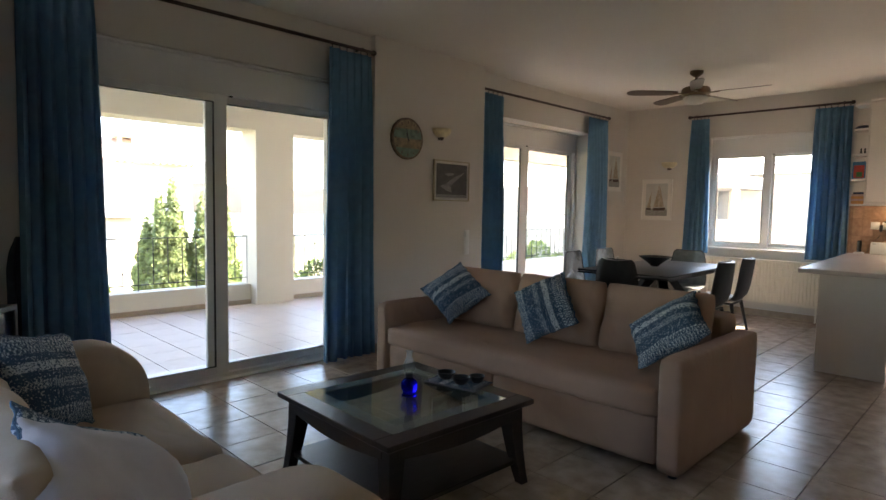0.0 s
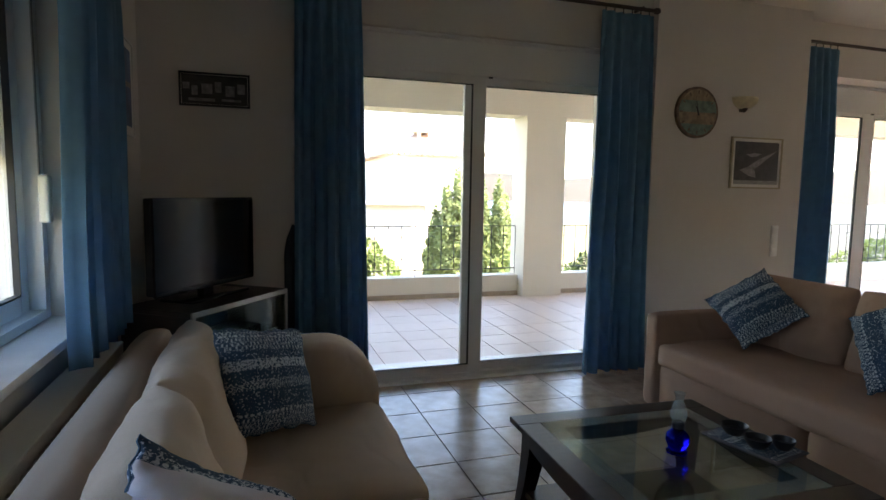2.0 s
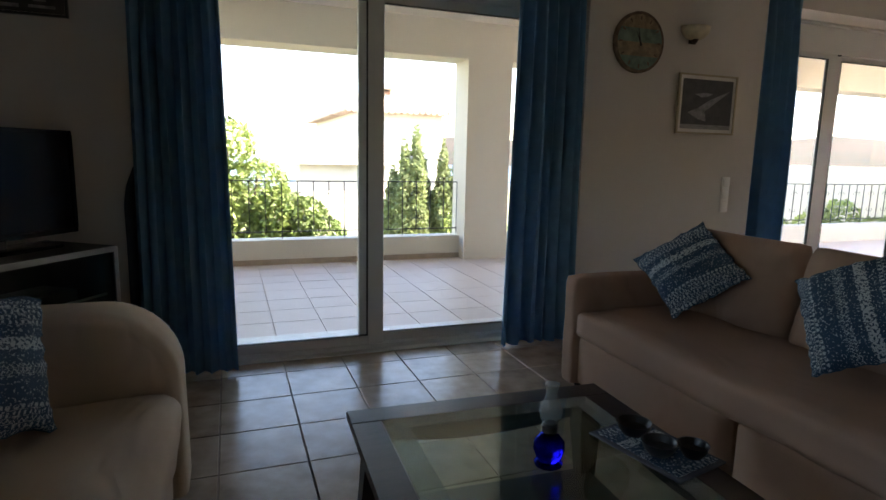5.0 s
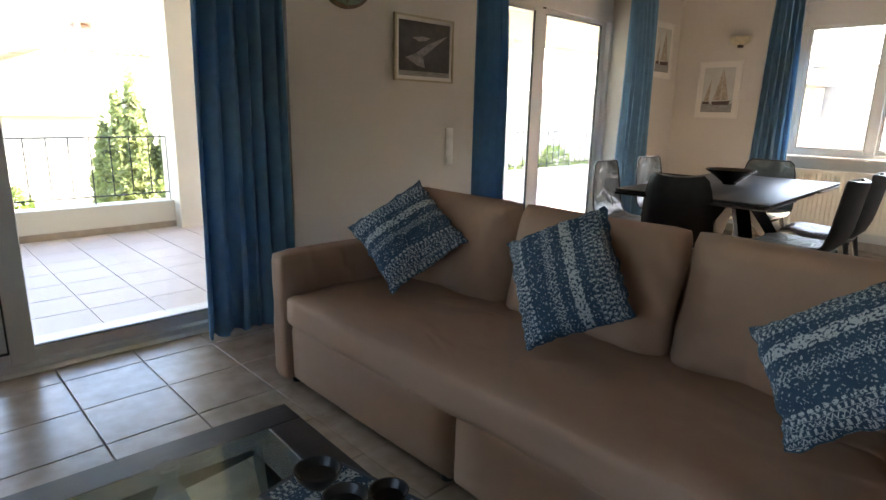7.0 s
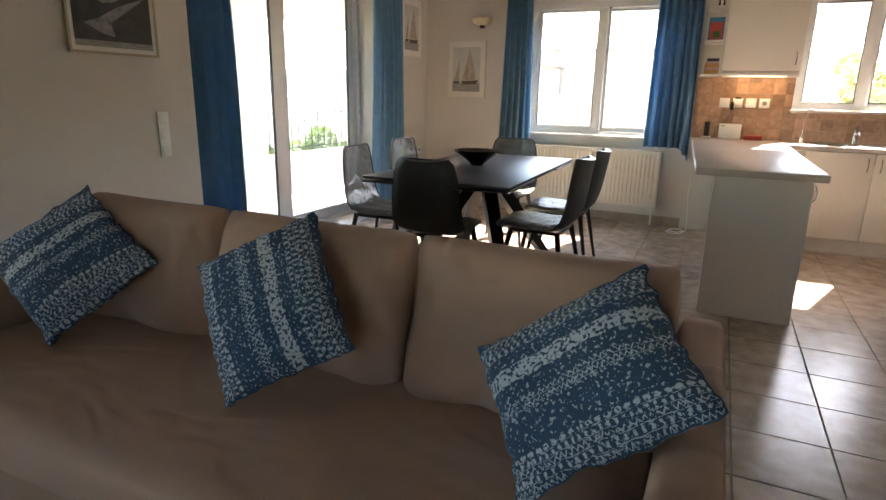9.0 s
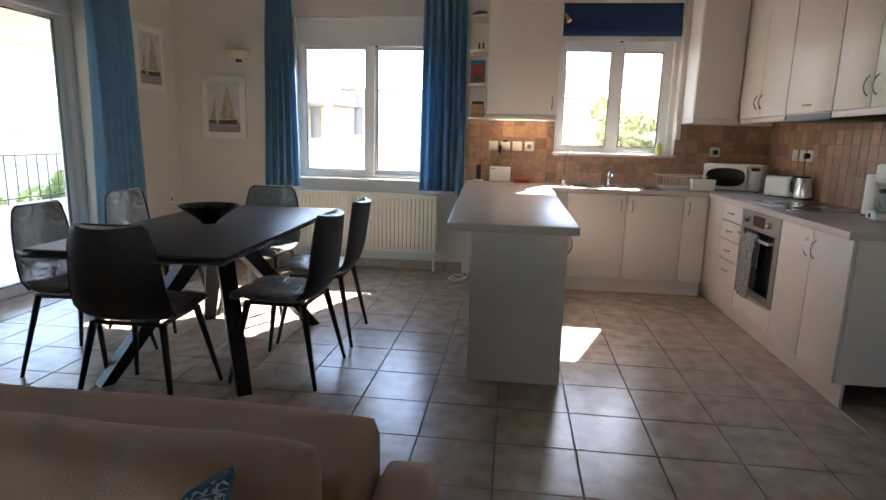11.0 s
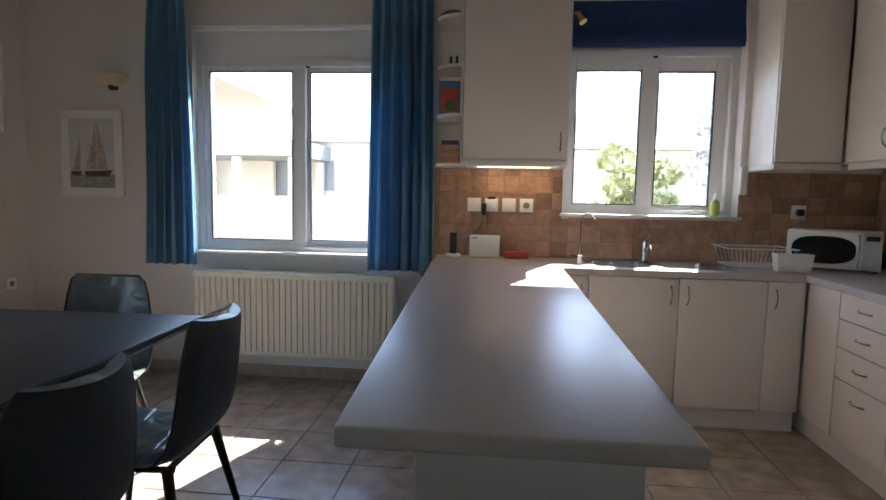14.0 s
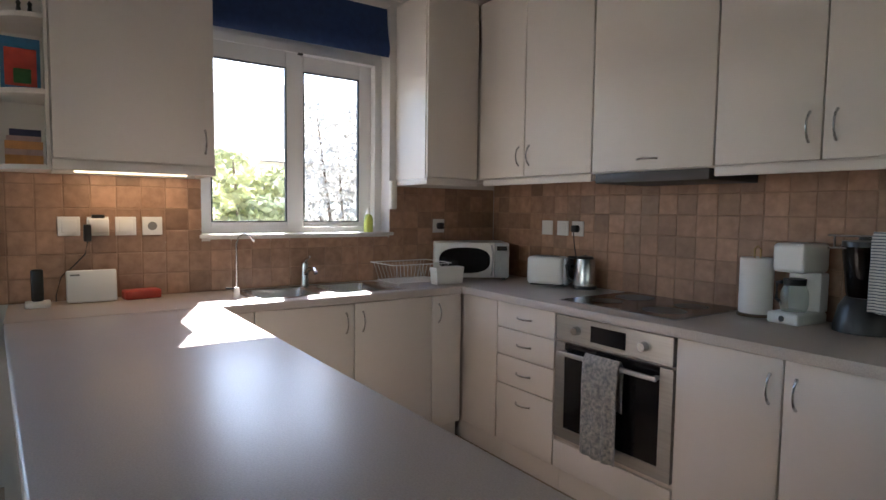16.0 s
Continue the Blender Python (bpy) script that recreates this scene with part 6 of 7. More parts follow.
c1 = cabinet("wall_cabinet", "tall white wall cabinet between the shelves and the kitchen window", 9.09, KX, 1.352, 1.95, UB, UT, "x", [(1.355, 1.948, UB + 0.004, UT - 0.004)], [(0, 1.395, 1.60, "z")])
pelmet(c1, (-0.004, 0.016, 0, 0.598, -0.04, -0.001)), pelmet(c1, (0.017, 0.35, 0, 0.016, -0.04, -0.001))
pelmet(c1, (-0.03, 0.35, -0.01, 0.60, UT - UB + 0.005, UT - UB + 0.03))
c2 = cabinet("corner_wall_cabinet", "tall white corner wall cabinet beside the kitchen window", 9.10, KX, -0.118, 0.237, UB, UT2, "x", [(-0.116, 0.235, UB + 0.004, UT2 - 0.004)], [])
pelmet(c2, (0.0, 0.016, 0.0, 0.355, -0.035, -0.001)), pelmet(c2, (0.017, 0.34, 0.339, 0.355, -0.035, -0.001))
c3 = cabinet("wall_cabinet", "tall white double wall cabinet beside the extractor", 8.252, KX, SY, -0.120, UB, UT2, "y", [(8.71, 9.085, UB + 0.004, UT2 - 0.004), (8.254, 8.708, UB + 0.004, UT2 - 0.004)], [(0, 8.75, 1.61, "z"), (1, 8.67, 1.61, "z")])
pelmet(c3, (0.0, 0.80, 0.395, 0.41, -0.035, -0.001))
c4 = cabinet("extractor_cabinet", "white lift-up cabinet over the built-in extractor hood", 7.652, 8.250, SY, -0.120, UB, UT2, "y", [(7.654, 8.248, UB + 0.004, UT2 - 0.004)], [(0, 7.95, 1.545, "h")])
boxpart("hood_underside", (0.02, 0.578, 0.03, 0.405, -0.045, -0.001), "hood", c4, "dark extractor hood front", r=0.004)
c5 = cabinet("wall_cabinet", up, 6.90, 7.650, SY, -0.120, UB, UT2, "y", [(7.282, 7.65, UB + 0.004, UT2 - 0.004), (6.90, 7.280, UB + 0.004, UT2 - 0.004)], [(0, 7.322, 1.61, "z"), (1, 7.24, 1.61, "z")])
pelmet(c5, (0.0, 0.75, 0.395, 0.41, -0.035, -0.001))

shelf = thing("corner_shelf", "white open end shelves with rounded corners beside the cabinet", "shelf", (9.10, 1.952, 1.455))
boxpart("side_board", (0.0, 0.34, 0.0, 0.012, 0.0, 1.16), "cab", shelf)
boxpart("back_board", (0.328, 0.34, 0.0125, 0.17, 0.0, 1.16), "cab", shelf)
for z in (0.0, 0.285, 0.565, 0.845, 1.125):
    bm = bmesh.new()
    pts = [(0.327, 0.0125), (0.327, 0.17), (0.16, 0.17)] + [(0.16 - 0.15 * math.sin(a), 0.0125 + 0.1575 * math.cos(a)) for a in [math.pi / 2 * k / 8 for k in range(1, 9)]]
    a_ = [bm.verts.new((x, y, z)) for x, y in pts]
    b_ = [bm.verts.new((x, y, z + 0.018)) for x, y in pts]
    bm.faces.new(a_), bm.faces.new(b_[::-1])
    for i in range(len(a_)):
        bm.faces.new((a_[i], a_[(i + 1) % len(a_)], b_[(i + 1) % len(a_)], b_[i]))
    part("shelf_board", bm, "cab", shelf)
for nm, col in (("bookred", (0.45, 0.06, 0.04)), ("bookblue", (0.04, 0.16, 0.30)), ("bookorange", (0.55, 0.25, 0.08)), ("bookpink", (0.5, 0.32, 0.28)), ("booknavy", (0.03, 0.03, 0.07)), ("bookgreen", (0.05, 0.16, 0.05)), ("bookpurple", (0.12, 0.04, 0.16))):
    M[nm] = mat(nm, col, 0.45, var=0.15, scale=30)
M["pages"] = mat("book_pages", (0.6, 0.56, 0.48), 0.9, var=0.05)


def book(label, at, w, d, h, turn, cover, flat_=False):
    b = thing("book", label, "book", at, turn, "books on the end shelves")
    if flat_:
        boxpart("cover", (0, w, 0, d, 0, 0.002), cover, b), boxpart("cover", (0, w, 0, d, h - 0.002, h), cover, b), boxpart("spine", (0, 0.002, 0, d, 0.002, h - 0.002), cover, b)
        boxpart("pages", (0.003, w - 0.003, 0.003, d - 0.003, 0.002, h - 0.002), "pages", b, "cream page block")
    else:
        boxpart("cover", (0, w, 0, 0.002, 0, h), cover, b), boxpart("cover", (0, w, d - 0.002, d, 0, h), cover, b), boxpart("spine", (0, 0.002, 0.002, d - 0.002, 0, h), cover, b)
        boxpart("pages", (0.003, w - 0.003, 0.002, d - 0.002, 0.003, h - 0.003), "pages", b, "cream page block")
    return b


bk = book("upright paperback with a red and green picture cover", (9.19, 1.985, 1.758), 0.13, 0.02, 0.195, 14, "bookblue")
bkf = thing("guide_book", "upright guide book facing out with an orange and green cover", "book", (9.165, 1.975, 1.758), 90, "books on the end shelves")
boxpart("cover_back", (0, 0.125, -0.018, 0.0, 0, 0.19), "bookblue", bkf)
boxpart("cover_picture", (0.012, 0.112, 0.0005, 0.002, 0.01, 0.15), "bookred", bkf, "orange-red cover picture")
boxpart("cover_tree", (0.03, 0.085, 0.0025, 0.0035, 0.02, 0.075), "bookgreen", bkf, "green shape on the cover")
book("upright purple paperback on the end shelf", (9.20, 2.02, 1.758), 0.12, 0.015, 0.18, 8, "bookpurple")
book("orange paperback lying in a stack", (9.16, 1.975, 1.473), 0.15, 0.12, 0.035, 0, "bookorange", True)
book("cream paperback lying in a stack", (9.165, 1.975, 1.5085), 0.145, 0.12, 0.022, 0, "bookpink", True)
book("orange hardback lying in a stack", (9.16, 1.975, 1.531), 0.14, 0.12, 0.03, 0, "bookorange", True)
book("pink paperback lying in a stack", (9.17, 1.98, 1.5615), 0.13, 0.11, 0.02, 0, "bookpink", True)
book("black booklet on top of the book stack", (9.17, 1.98, 1.582), 0.12, 0.10, 0.025, 0, "booknavy", True)
fg = thing("figurine", "two small black ornamental figures on the end shelf", "ornament", (9.22, 2.02, 2.038))
for k in (-1, 1):
    bm = bmesh.new()
    lathe(bm, [(0.001, 0), (0.013, 0), (0.010, 0.02), (0.006, 0.045), (0.009, 0.055), (0.001, 0.068)], n=12, cy=0.018 * k)
    part("figure", bm, "blackplastic", fg, smooth=True)
bb = thing("shelf_bowl", "dark blue glazed bowl upturned on the end shelf", "bowl", (9.24, 2.03, 2.318))
bm = bmesh.new()
lathe(bm, [(0.08, 0.0), (0.078, 0.02), (0.05, 0.04), (0.001, 0.045)], n=24)
part("bowl_body", bm, "booknavy", bb, smooth=True)

# the strip light under the cabinet
M["warmlight"] = bpy.data.materials.new("warm_tube")
M["warmlight"].use_nodes = True
pb = M["warmlight"].node_tree.nodes["Principled BSDF"]
pb.inputs["Emission Color"].default_value, pb.inputs["Emission Strength"].default_value = (1, 0.78, 0.48, 1), 0.5
sl = thing("strip_light", "lit warm strip light under the wall cabinet", "light", (9.30, 1.42, UB - 0.022))
boxpart("housing", (-0.02, 0.03, 0, 0.46, 0.006, 0.021), "whiteplastic", sl)
bm = bmesh.new()
cyl(bm, 0.005, -0.008, 0.01, 0.45, 0.0075, n=10, axis="y")
part("tube", bm, "warmlight", sl, "glowing warm tube", smooth=True)
al = bpy.data.lights.new("strip_glow", "AREA")
al.shape, al.size, al.size_y, al.energy, al.color = "RECTANGLE", 0.03, 0.44, 0.10, (1, 0.72, 0.42)
alo = new("strip_glow", al)
alo.location = (9.305, 1.65, UB - 0.042)

# kitchen window: blind, pelmet and spot
blind = thing("roman_blind", "folded dark navy fabric blind over the kitchen window", "blind", (9.40, 0.322, 2.187))
bm = bmesh.new()
n = 8
zs = [0.275, 0.20, 0.14, 0.10, 0.075, 0.05, 0.02, 0.0]
dx = [0.0, -0.004, -0.014, -0.022, -0.030, -0.034, -0.032, -0.018]
pts = list(zip(dx, zs)) + [(-0.010, 0.012), (0.0, 0.03)]
lo = [bm.verts.new((x, 0, z)) for x, z in pts]
hi = [bm.verts.new((x, 0.997, z)) for x, z in pts]
for i in range(len(pts)):
    bm.faces.new((lo[i], lo[(i + 1) % len(pts)], hi[(i + 1) % len(pts)], hi[i]))
bm.faces.new(lo), bm.faces.new(hi[::-1])
part("blind_fabric", bm, "navy", blind, smooth=True)
boxpart("head_rail", (-0.005, 0.035, 0, 0.997, 0.276, 0.31), "cab", blind, "white head rail")
pel = thing("window_pelmet", "white boxed pelmet between the wall cabinets over the window", "pelmet", (9.36, 0.239, 2.51))
boxpart("pelmet_board", (0, 0.02, 0, 1.111, 0, 0.10), "cab", pel, r=0.003)
boxpart("pelmet_top", (0.02, 0.08, 0, 1.111, 0.085, 0.10), "cab", pel)
spot = thing("spotlight", "small brass spotlight on the side of the wall cabinet", "spotlight", (9.14, 1.35, 2.315))
bm = bmesh.new()
tube(bm, [(0, 0, 0), (0, -0.02, 0), (0, -0.03, -0.01)], 0.006, 8)
part("arm", bm, "brass", spot)
bm = bmesh.new()
tube(bm, [(0.0, -0.028, 0.005), (-0.01, -0.045, -0.03), (-0.02, -0.058, -0.055)], [0.012, 0.016, 0.023], 14)
part("lamp_head", bm, "brass", spot, smooth=True)

# oven and hob
oven = thing("built_in_oven", "stainless steel built-in oven with a black glass door", "oven", (7.665, 0.041, 0.265))
M["satin"] = mat("satin_steel", (0.42, 0.41, 0.39), 0.38, metal=0.9, var=0.08, scale=3, stretch=(1, 1, 30))
boxpart("control_panel", (0.003, 0.607, 0.0, 0.024, 0.472, 0.588), "satin", oven, r=0.003, seg=1)
boxpart("display", (0.22, 0.40, 0.0245, 0.0265, 0.495, 0.565), "darkscreen", oven, "black display window")
for x in (0.13, 0.475):
    bm = bmesh.new()
    cyl(bm, x, 0.530, 0.0245, 0.052, 0.020, 0.017, n=20, axis="y")
    part("knob", bm, "chrome", oven, "round steel knob", smooth=True)
bm = bmesh.new()
bx(bm, 0.003, 0.607, 0.0, 0.022, 0.02, 0.07), bx(bm, 0.003, 0.06, 0.0, 0.022, 0.07, 0.462), bx(bm, 0.55, 0.607, 0.0, 0.022, 0.07, 0.462)
part("door_frame", bm, "satin", oven)
boxpart("door_glass", (0.06, 0.55, 0.0, 0.020, 0.07, 0.462), "darkscreen", oven, "black glass oven door")
bm = bmesh.new()
bx(bm, 0.05, 0.56, 0.052, 0.064, 0.412, 0.432, r=0.004, seg=2), bx(bm, 0.06, 0.075, 0.0225, 0.052, 0.415, 0.429), bx(bm, 0.535, 0.55, 0.0225, 0.052, 0.415, 0.429)
part("door_handle", bm, "satin", oven)
hob = thing("ceramic_hob", "black glass ceramic hob with a steel rim", "hob", (8.02, -0.265, 0.9005))
boxpart("glass_plate", (-0.30, 0.30, -0.25, 0.25, 0.001, 0.006), "darkscreen", hob, r=0.002, seg=1)
bm = bmesh.new()
for a in ((-0.305, 0.305, -0.255, -0.2505), (-0.305, 0.305, 0.2505, 0.255), (-0.305, -0.3005, -0.2505, 0.2505), (0.3005, 0.305, -0.2505, 0.2505)):
    bx(bm, *a, 0, 0.005)
part("steel_rim", bm, "chrome", hob)
M["ring"] = mat("grey_ring_print", (0.03, 0.03, 0.03), 0.3)
for x, y, r in ((-0.15, -0.1, 0.07), (0.15, -0.1, 0.09), (-0.15, 0.1, 0.09), (0.15, 0.1, 0.07)):
    bm = bmesh.new()
    lathe(bm, [(r - 0.002, 0.0062), (r, 0.0062), (r, 0.0066), (r - 0.002, 0.0066)], n=36, cx=x, cy=y)
    part("cooking_zone", bm, "ring", hob, "printed cooking ring")


def towel(name, label, at, turn, w, h1, h2, material, seed=0):
    """A cloth folded over a rail along x: h1 down the front (+y), h2 down the back."""
    t = thing(name, label, "towel", at, turn, "")
    bm = bmesh.new()
    n, k = 16, 26
    path = []
    for i in range(k + 1):
        s = -h2 + (h1 + h2) * i / k
        if s < 0:
            path.append((-0.012, s))
        else:
            path.append((0.012 + 0.006 * min(1, s * 8), -s))
    path.insert(len([p for p in path if p[0] < 0]), (0.0, 0.010))
    rows = []
    for y, z in path:
        row = []
        for j in range(n + 1):
            x = (j / n - 0.5) * w
            yy = y + (0.006 * math.sin(j * 1.3 + seed) + 0.004 * noise.noise(Vector((x * 20, z * 12, seed)))) * min(1, abs(z) * 6)
            zz = z - 0.02 * abs(z) * math.cos((j / n - 0.5) * 3) if y > 0 else z
            row.append(bm.verts.new((x, yy, zz if z <= 0 else z)))
        rows.append(row)
    for a, b in zip(rows, rows[1:]):
        for j in range(n):
            bm.faces.new((a[j], a[j + 1], b[j + 1], b[j]))
    ob = part("cloth", bm, material, t, smooth=True, angle=80)
    ob.modifiers.new("thickness", "SOLIDIFY").thickness = 0.006
    return t


M["floral"] = mat("floral_print_towel", (0.42, 0.40, 0.36), 0.95, scale=70, col2=(0.14, 0.15, 0.17), bump=0.4, bump_scale=300)
towel("oven_towel", "quilted floral oven glove towel hung over the oven handle", (7.97, 0.099, 0.703), 0, 0.185, 0.41, 0.20, "floral", 2)

# microwave, toaster, kettle
mw = thing("microwave", "white microwave oven with a dark oval window", "microwave", (9.175, -0.145, 0.90), -120.7)
boxpart("casing", (-0.225, 0.225, 0.012, 0.30, 0.012, 0.225), "whiteplastic", mw, r=0.006)
M["silver"] = mat("silver_plastic", (0.45, 0.45, 0.46), 0.35, metal=0.4)
boxpart("control_panel", (0.137, 0.225, -0.006, 0.0115, 0.014, 0.223), "silver", mw, "silver control panel", r=0.003)
boxpart("door", (-0.225, 0.134, -0.006, 0.0115, 0.014, 0.223), "whiteplastic", mw, "white door", r=0.003)
pts = [(-0.045 + 0.155 * math.copysign(abs(math.cos(a)) ** 0.75, math.cos(a)), 0.118 + 0.078 * math.copysign(abs(math.sin(a)) ** 0.75, math.sin(a))) for a in [2 * math.pi * k / 28 for k in range(28)]]
flat("window", pts, -0.0075, "darkscreen", mw, "dark oval door window")
bm = bmesh.new()
tube(bm, [(0.118, -0.008, 0.03), (0.122, -0.028, 0.07), (0.122, -0.028, 0.17), (0.118, -0.008, 0.21)], 0.007, 8)
part("door_handle", bm, "silver", mw, "curved silver handle", smooth=True)
boxpart("display", (0.15, 0.212, -0.0075, -0.0055, 0.178, 0.205), "darkscreen", mw, "small dark display")
for z in (0.055, 0.12):
    bm = bmesh.new()
    cyl(bm, 0.181, z, -0.02, -0.0065, 0.018, n=20, axis="y")
    part("dial", bm, "silver", mw, "round dial", smooth=True)
for x in (-0.2, 0.2):
    for y in (0.03, 0.27):
        boxpart("foot", (x - 0.012, x + 0.012, y - 0.012, y + 0.012, 0, 0.0125), "blackplastic", mw)

ts = thing("toaster", "white two-slot toaster with grey ends", "toaster", (8.775, -0.40, 0.90), -150)
ts.scale = (0.9, 0.9, 0.88)
bm = bmesh.new()
bx(bm, -0.13, 0.10, -0.08, 0.08, 0.01, 0.185, r=0.022, seg=4)
part("casing", bm, "whiteplastic", ts, smooth=True)
bm = bmesh.new()
bx(bm, 0.101, 0.135, -0.078, 0.078, 0.012, 0.183, r=0.016, seg=3)
part("end_cap", bm, "silver", ts, "grey end cap", smooth=True)
for y in (-0.035, 0.035):
    boxpart("slot", (-0.10, 0.07, y - 0.013, y + 0.013, 0.1845, 0.187), "blackplastic", ts, "dark bread slot")
boxpart("lever", (0.1355, 0.155, -0.015, 0.015, 0.12, 0.135), "blackplastic", ts, "black lever", r=0.003)
boxpart("feet", (-0.11, 0.11, -0.06, 0.06, 0.0, 0.011), "blackplastic", ts)

kt = thing("kettle", "brushed steel cordless kettle with a black handle", "kettle", (8.55, -0.44, 0.90), 200)
kt.scale = (0.86, 0.86, 0.88)
bm = bmesh.new()
lathe(bm, [(0.001, 0), (0.073, 0), (0.075, 0.012), (0.072, 0.022), (0.001, 0.022)])
part("power_base", bm, "blackplastic", kt, smooth=True)
bm = bmesh.new()
lathe(bm, [(0.001, 0.0225), (0.072, 0.0225), (0.073, 0.05), (0.064, 0.14), (0.055, 0.185), (0.001, 0.186)])
part("jug", bm, "chrome", kt, smooth=True)
bm = bmesh.new()
lathe(bm, [(0.001, 0.1865), (0.054, 0.1865), (0.048, 0.20), (0.012, 0.207), (0.001, 0.212)])
part("lid", bm, "blackplastic", kt, smooth=True)
bm = bmesh.new()
tube(bm, [(-0.05, -0.01, 0.19), (-0.10, -0.02, 0.19), (-0.115, -0.02, 0.14), (-0.105, -0.02, 0.07), (-0.07, -0.01, 0.045)], 0.011, 10)
part("handle", bm, "blackplastic", kt, smooth=True)

# paper roll, coffee maker, blender, wire rack
pr = thing("kitchen_roll", "white kitchen paper roll on a wooden stand", "kitchen roll", (7.62, -0.42, 0.90))
bm = bmesh.new()
lathe(bm, [(0.001, 0), (0.07, 0), (0.07, 0.012), (0.001, 0.012)])
part("stand_base", bm, "bronze", pr, smooth=True)
bm = bmesh.new()
lathe(bm, [(0.001, 0.013), (0.062, 0.013), (0.0635, 0.02), (0.0635, 0.235), (0.06, 0.24), (0.02, 0.24), (0.02, 0.20), (0.001, 0.20)], n=36)
part("paper", bm, "whiteplastic", pr, smooth=True)
bm = bmesh.new()
tube(bm, [(0.012, 0, 0.20), (0.012, 0, 0.275), (0, 0, 0.287), (-0.012, 0, 0.275), (-0.012, 0, 0.20)], 0.004, 8)
part("loop", bm, "brass", pr, "brass wire loop", smooth=True)

M["smoked"] = glass_mat("smoked_glass", (0.12, 0.12, 0.13))
cm = thing("coffee_maker", "white filter coffee maker with a glass jug", "coffee maker", (7.45, -0.41, 0.90), 172)
cm.scale = (0.74, 0.84, 0.98)
bm = bmesh.new()
bx(bm, -0.085, 0.085, -0.12, 0.10, 0.0, 0.045, r=0.012, seg=3)
part("base", bm, "whiteplastic", cm, smooth=True)
bm = bmesh.new()
bx(bm, -0.085, 0.085, 0.035, 0.10, 0.0455, 0.20, r=0.008, seg=2)
part("column", bm, "whiteplastic", cm, "white rear column", smooth=True)
bm = bmesh.new()
bx(bm, -0.085, 0.085, -0.10, 0.10, 0.201, 0.315, r=0.02, seg=4)
part("filter_housing", bm, "whiteplastic", cm, smooth=True)
bm = bmesh.new()
lathe(bm, [(0.001, 0.047), (0.055, 0.047), (0.064, 0.07), (0.062, 0.12), (0.048, 0.15), (0.001, 0.151)], cy=-0.035)
part("jug", bm, "clearglass", cm, "clear glass jug", smooth=True)
bm = bmesh.new()
lathe(bm, [(0.001, 0.1515), (0.05, 0.1515), (0.052, 0.175), (0.001, 0.18)], cy=-0.035)
part("jug_lid", bm, "blackplastic", cm, "black jug lid", smooth=True)
bm = bmesh.new()
tube(bm, [(-0.045, -0.07, 0.16), (-0.085, -0.05, 0.155), (-0.085, -0.05, 0.09), (-0.058, -0.05, 0.075)], 0.008, 8)
part("jug_handle", bm, "blackplastic", cm, "black jug handle", smooth=True)
bm = bmesh.new()
cyl(bm, 0.0, 0.022, -0.128, -0.1205, 0.012, n=16, axis="y")
part("switch", bm, "blackplastic", cm, "round black switch", smooth=True)

bl_ = thing("blender", "black jug blender on the worktop", "blender", (7.235, -0.42, 0.90))
bm = bmesh.new()
lathe(bm, [(0.001, 0), (0.095, 0), (0.095, 0.02), (0.08, 0.09), (0.06, 0.125), (0.001, 0.125)])
part("motor_base", bm, "blackplastic", bl_, smooth=True)
bm = bmesh.new()
lathe(bm, [(0.055, 0.126), (0.06, 0.14), (0.078, 0.30), (0.078, 0.305), (0.074, 0.30), (0.056, 0.145), (0.001, 0.14)])
part("glass_jug", bm, "smoked", bl_, "smoked blender jug", smooth=True)
bm = bmesh.new()
lathe(bm, [(0.001, 0.306), (0.08, 0.306), (0.078, 0.325), (0.03, 0.33), (0.028, 0.345), (0.001, 0.345)])
part("lid", bm, "blackplastic", bl_, "black lid", smooth=True)
rail = thing("towel_rail", "two-bar chrome wall rail above the worktop", "rail", (7.02, SY, 1.20))
for z in (0.0, 0.045):
    bm = bmesh.new()
    tube(bm, [(0, 0.17, z), (0.32, 0.17, z)], 0.004, 8)
    part("bar", bm, "chrome", rail, smooth=True)
for x in (0.02, 0.30):
    bm = bmesh.new()
    tube(bm, [(x, 0.008, 0.022), (x, 0.165, 0.0)], 0.004, 8)
    tube(bm, [(x, 0.165, 0.0), (x, 0.17, 0.045)], 0.004, 8)
    part("bracket", bm, "chrome", rail, smooth=True)


def stripes(name, a, b, pitch):
    m = mat(name, a, 0.95, var=0.03, bump=0.3, bump_scale=300)
    N, L = m.node_tree.nodes, m.node_tree.links
    tc, sp, fr_, th, mx = N.new("ShaderNodeTexCoord"), N.new("ShaderNodeSeparateXYZ"), N.new("ShaderNodeMath"), N.new("ShaderNodeMath"), N.new("ShaderNodeMix")
    mul = N.new("ShaderNodeMath")
    mul.operation, mul.inputs[1].default_value = "MULTIPLY", 1 / pitch
    fr_.operation, th.operation, th.inputs[1].default_value = "FRACT", "LESS_THAN", 0.35
    mx.data_type = "RGBA"
    L.new(tc.outputs["Object"], sp.inputs[0])
    L.new(sp.outputs["Z"], mul.inputs[0])
    L.new(mul.outputs[0], fr_.inputs[0])
    L.new(fr_.outputs[0], th.inputs[0])
    L.new(th.outputs[0], mx.inputs["Factor"])
    mx.inputs["A"].default_value, mx.inputs["B"].default_value = (*a, 1), (*b, 1)
    L.new(mx.outputs["Result"], N["Principled BSDF"].inputs["Base Color"])
    return m


M["striped"] = stripes("striped_tea_towel", (0.60, 0.58, 0.56), (0.10, 0.11, 0.15), 0.0105)
towel("tea_towel", "white tea towel with dark stripes hung from the rail", (7.12, SY + 0.17, 1.246), 0, 0.16, 0.26, 0.18, "striped", 5)

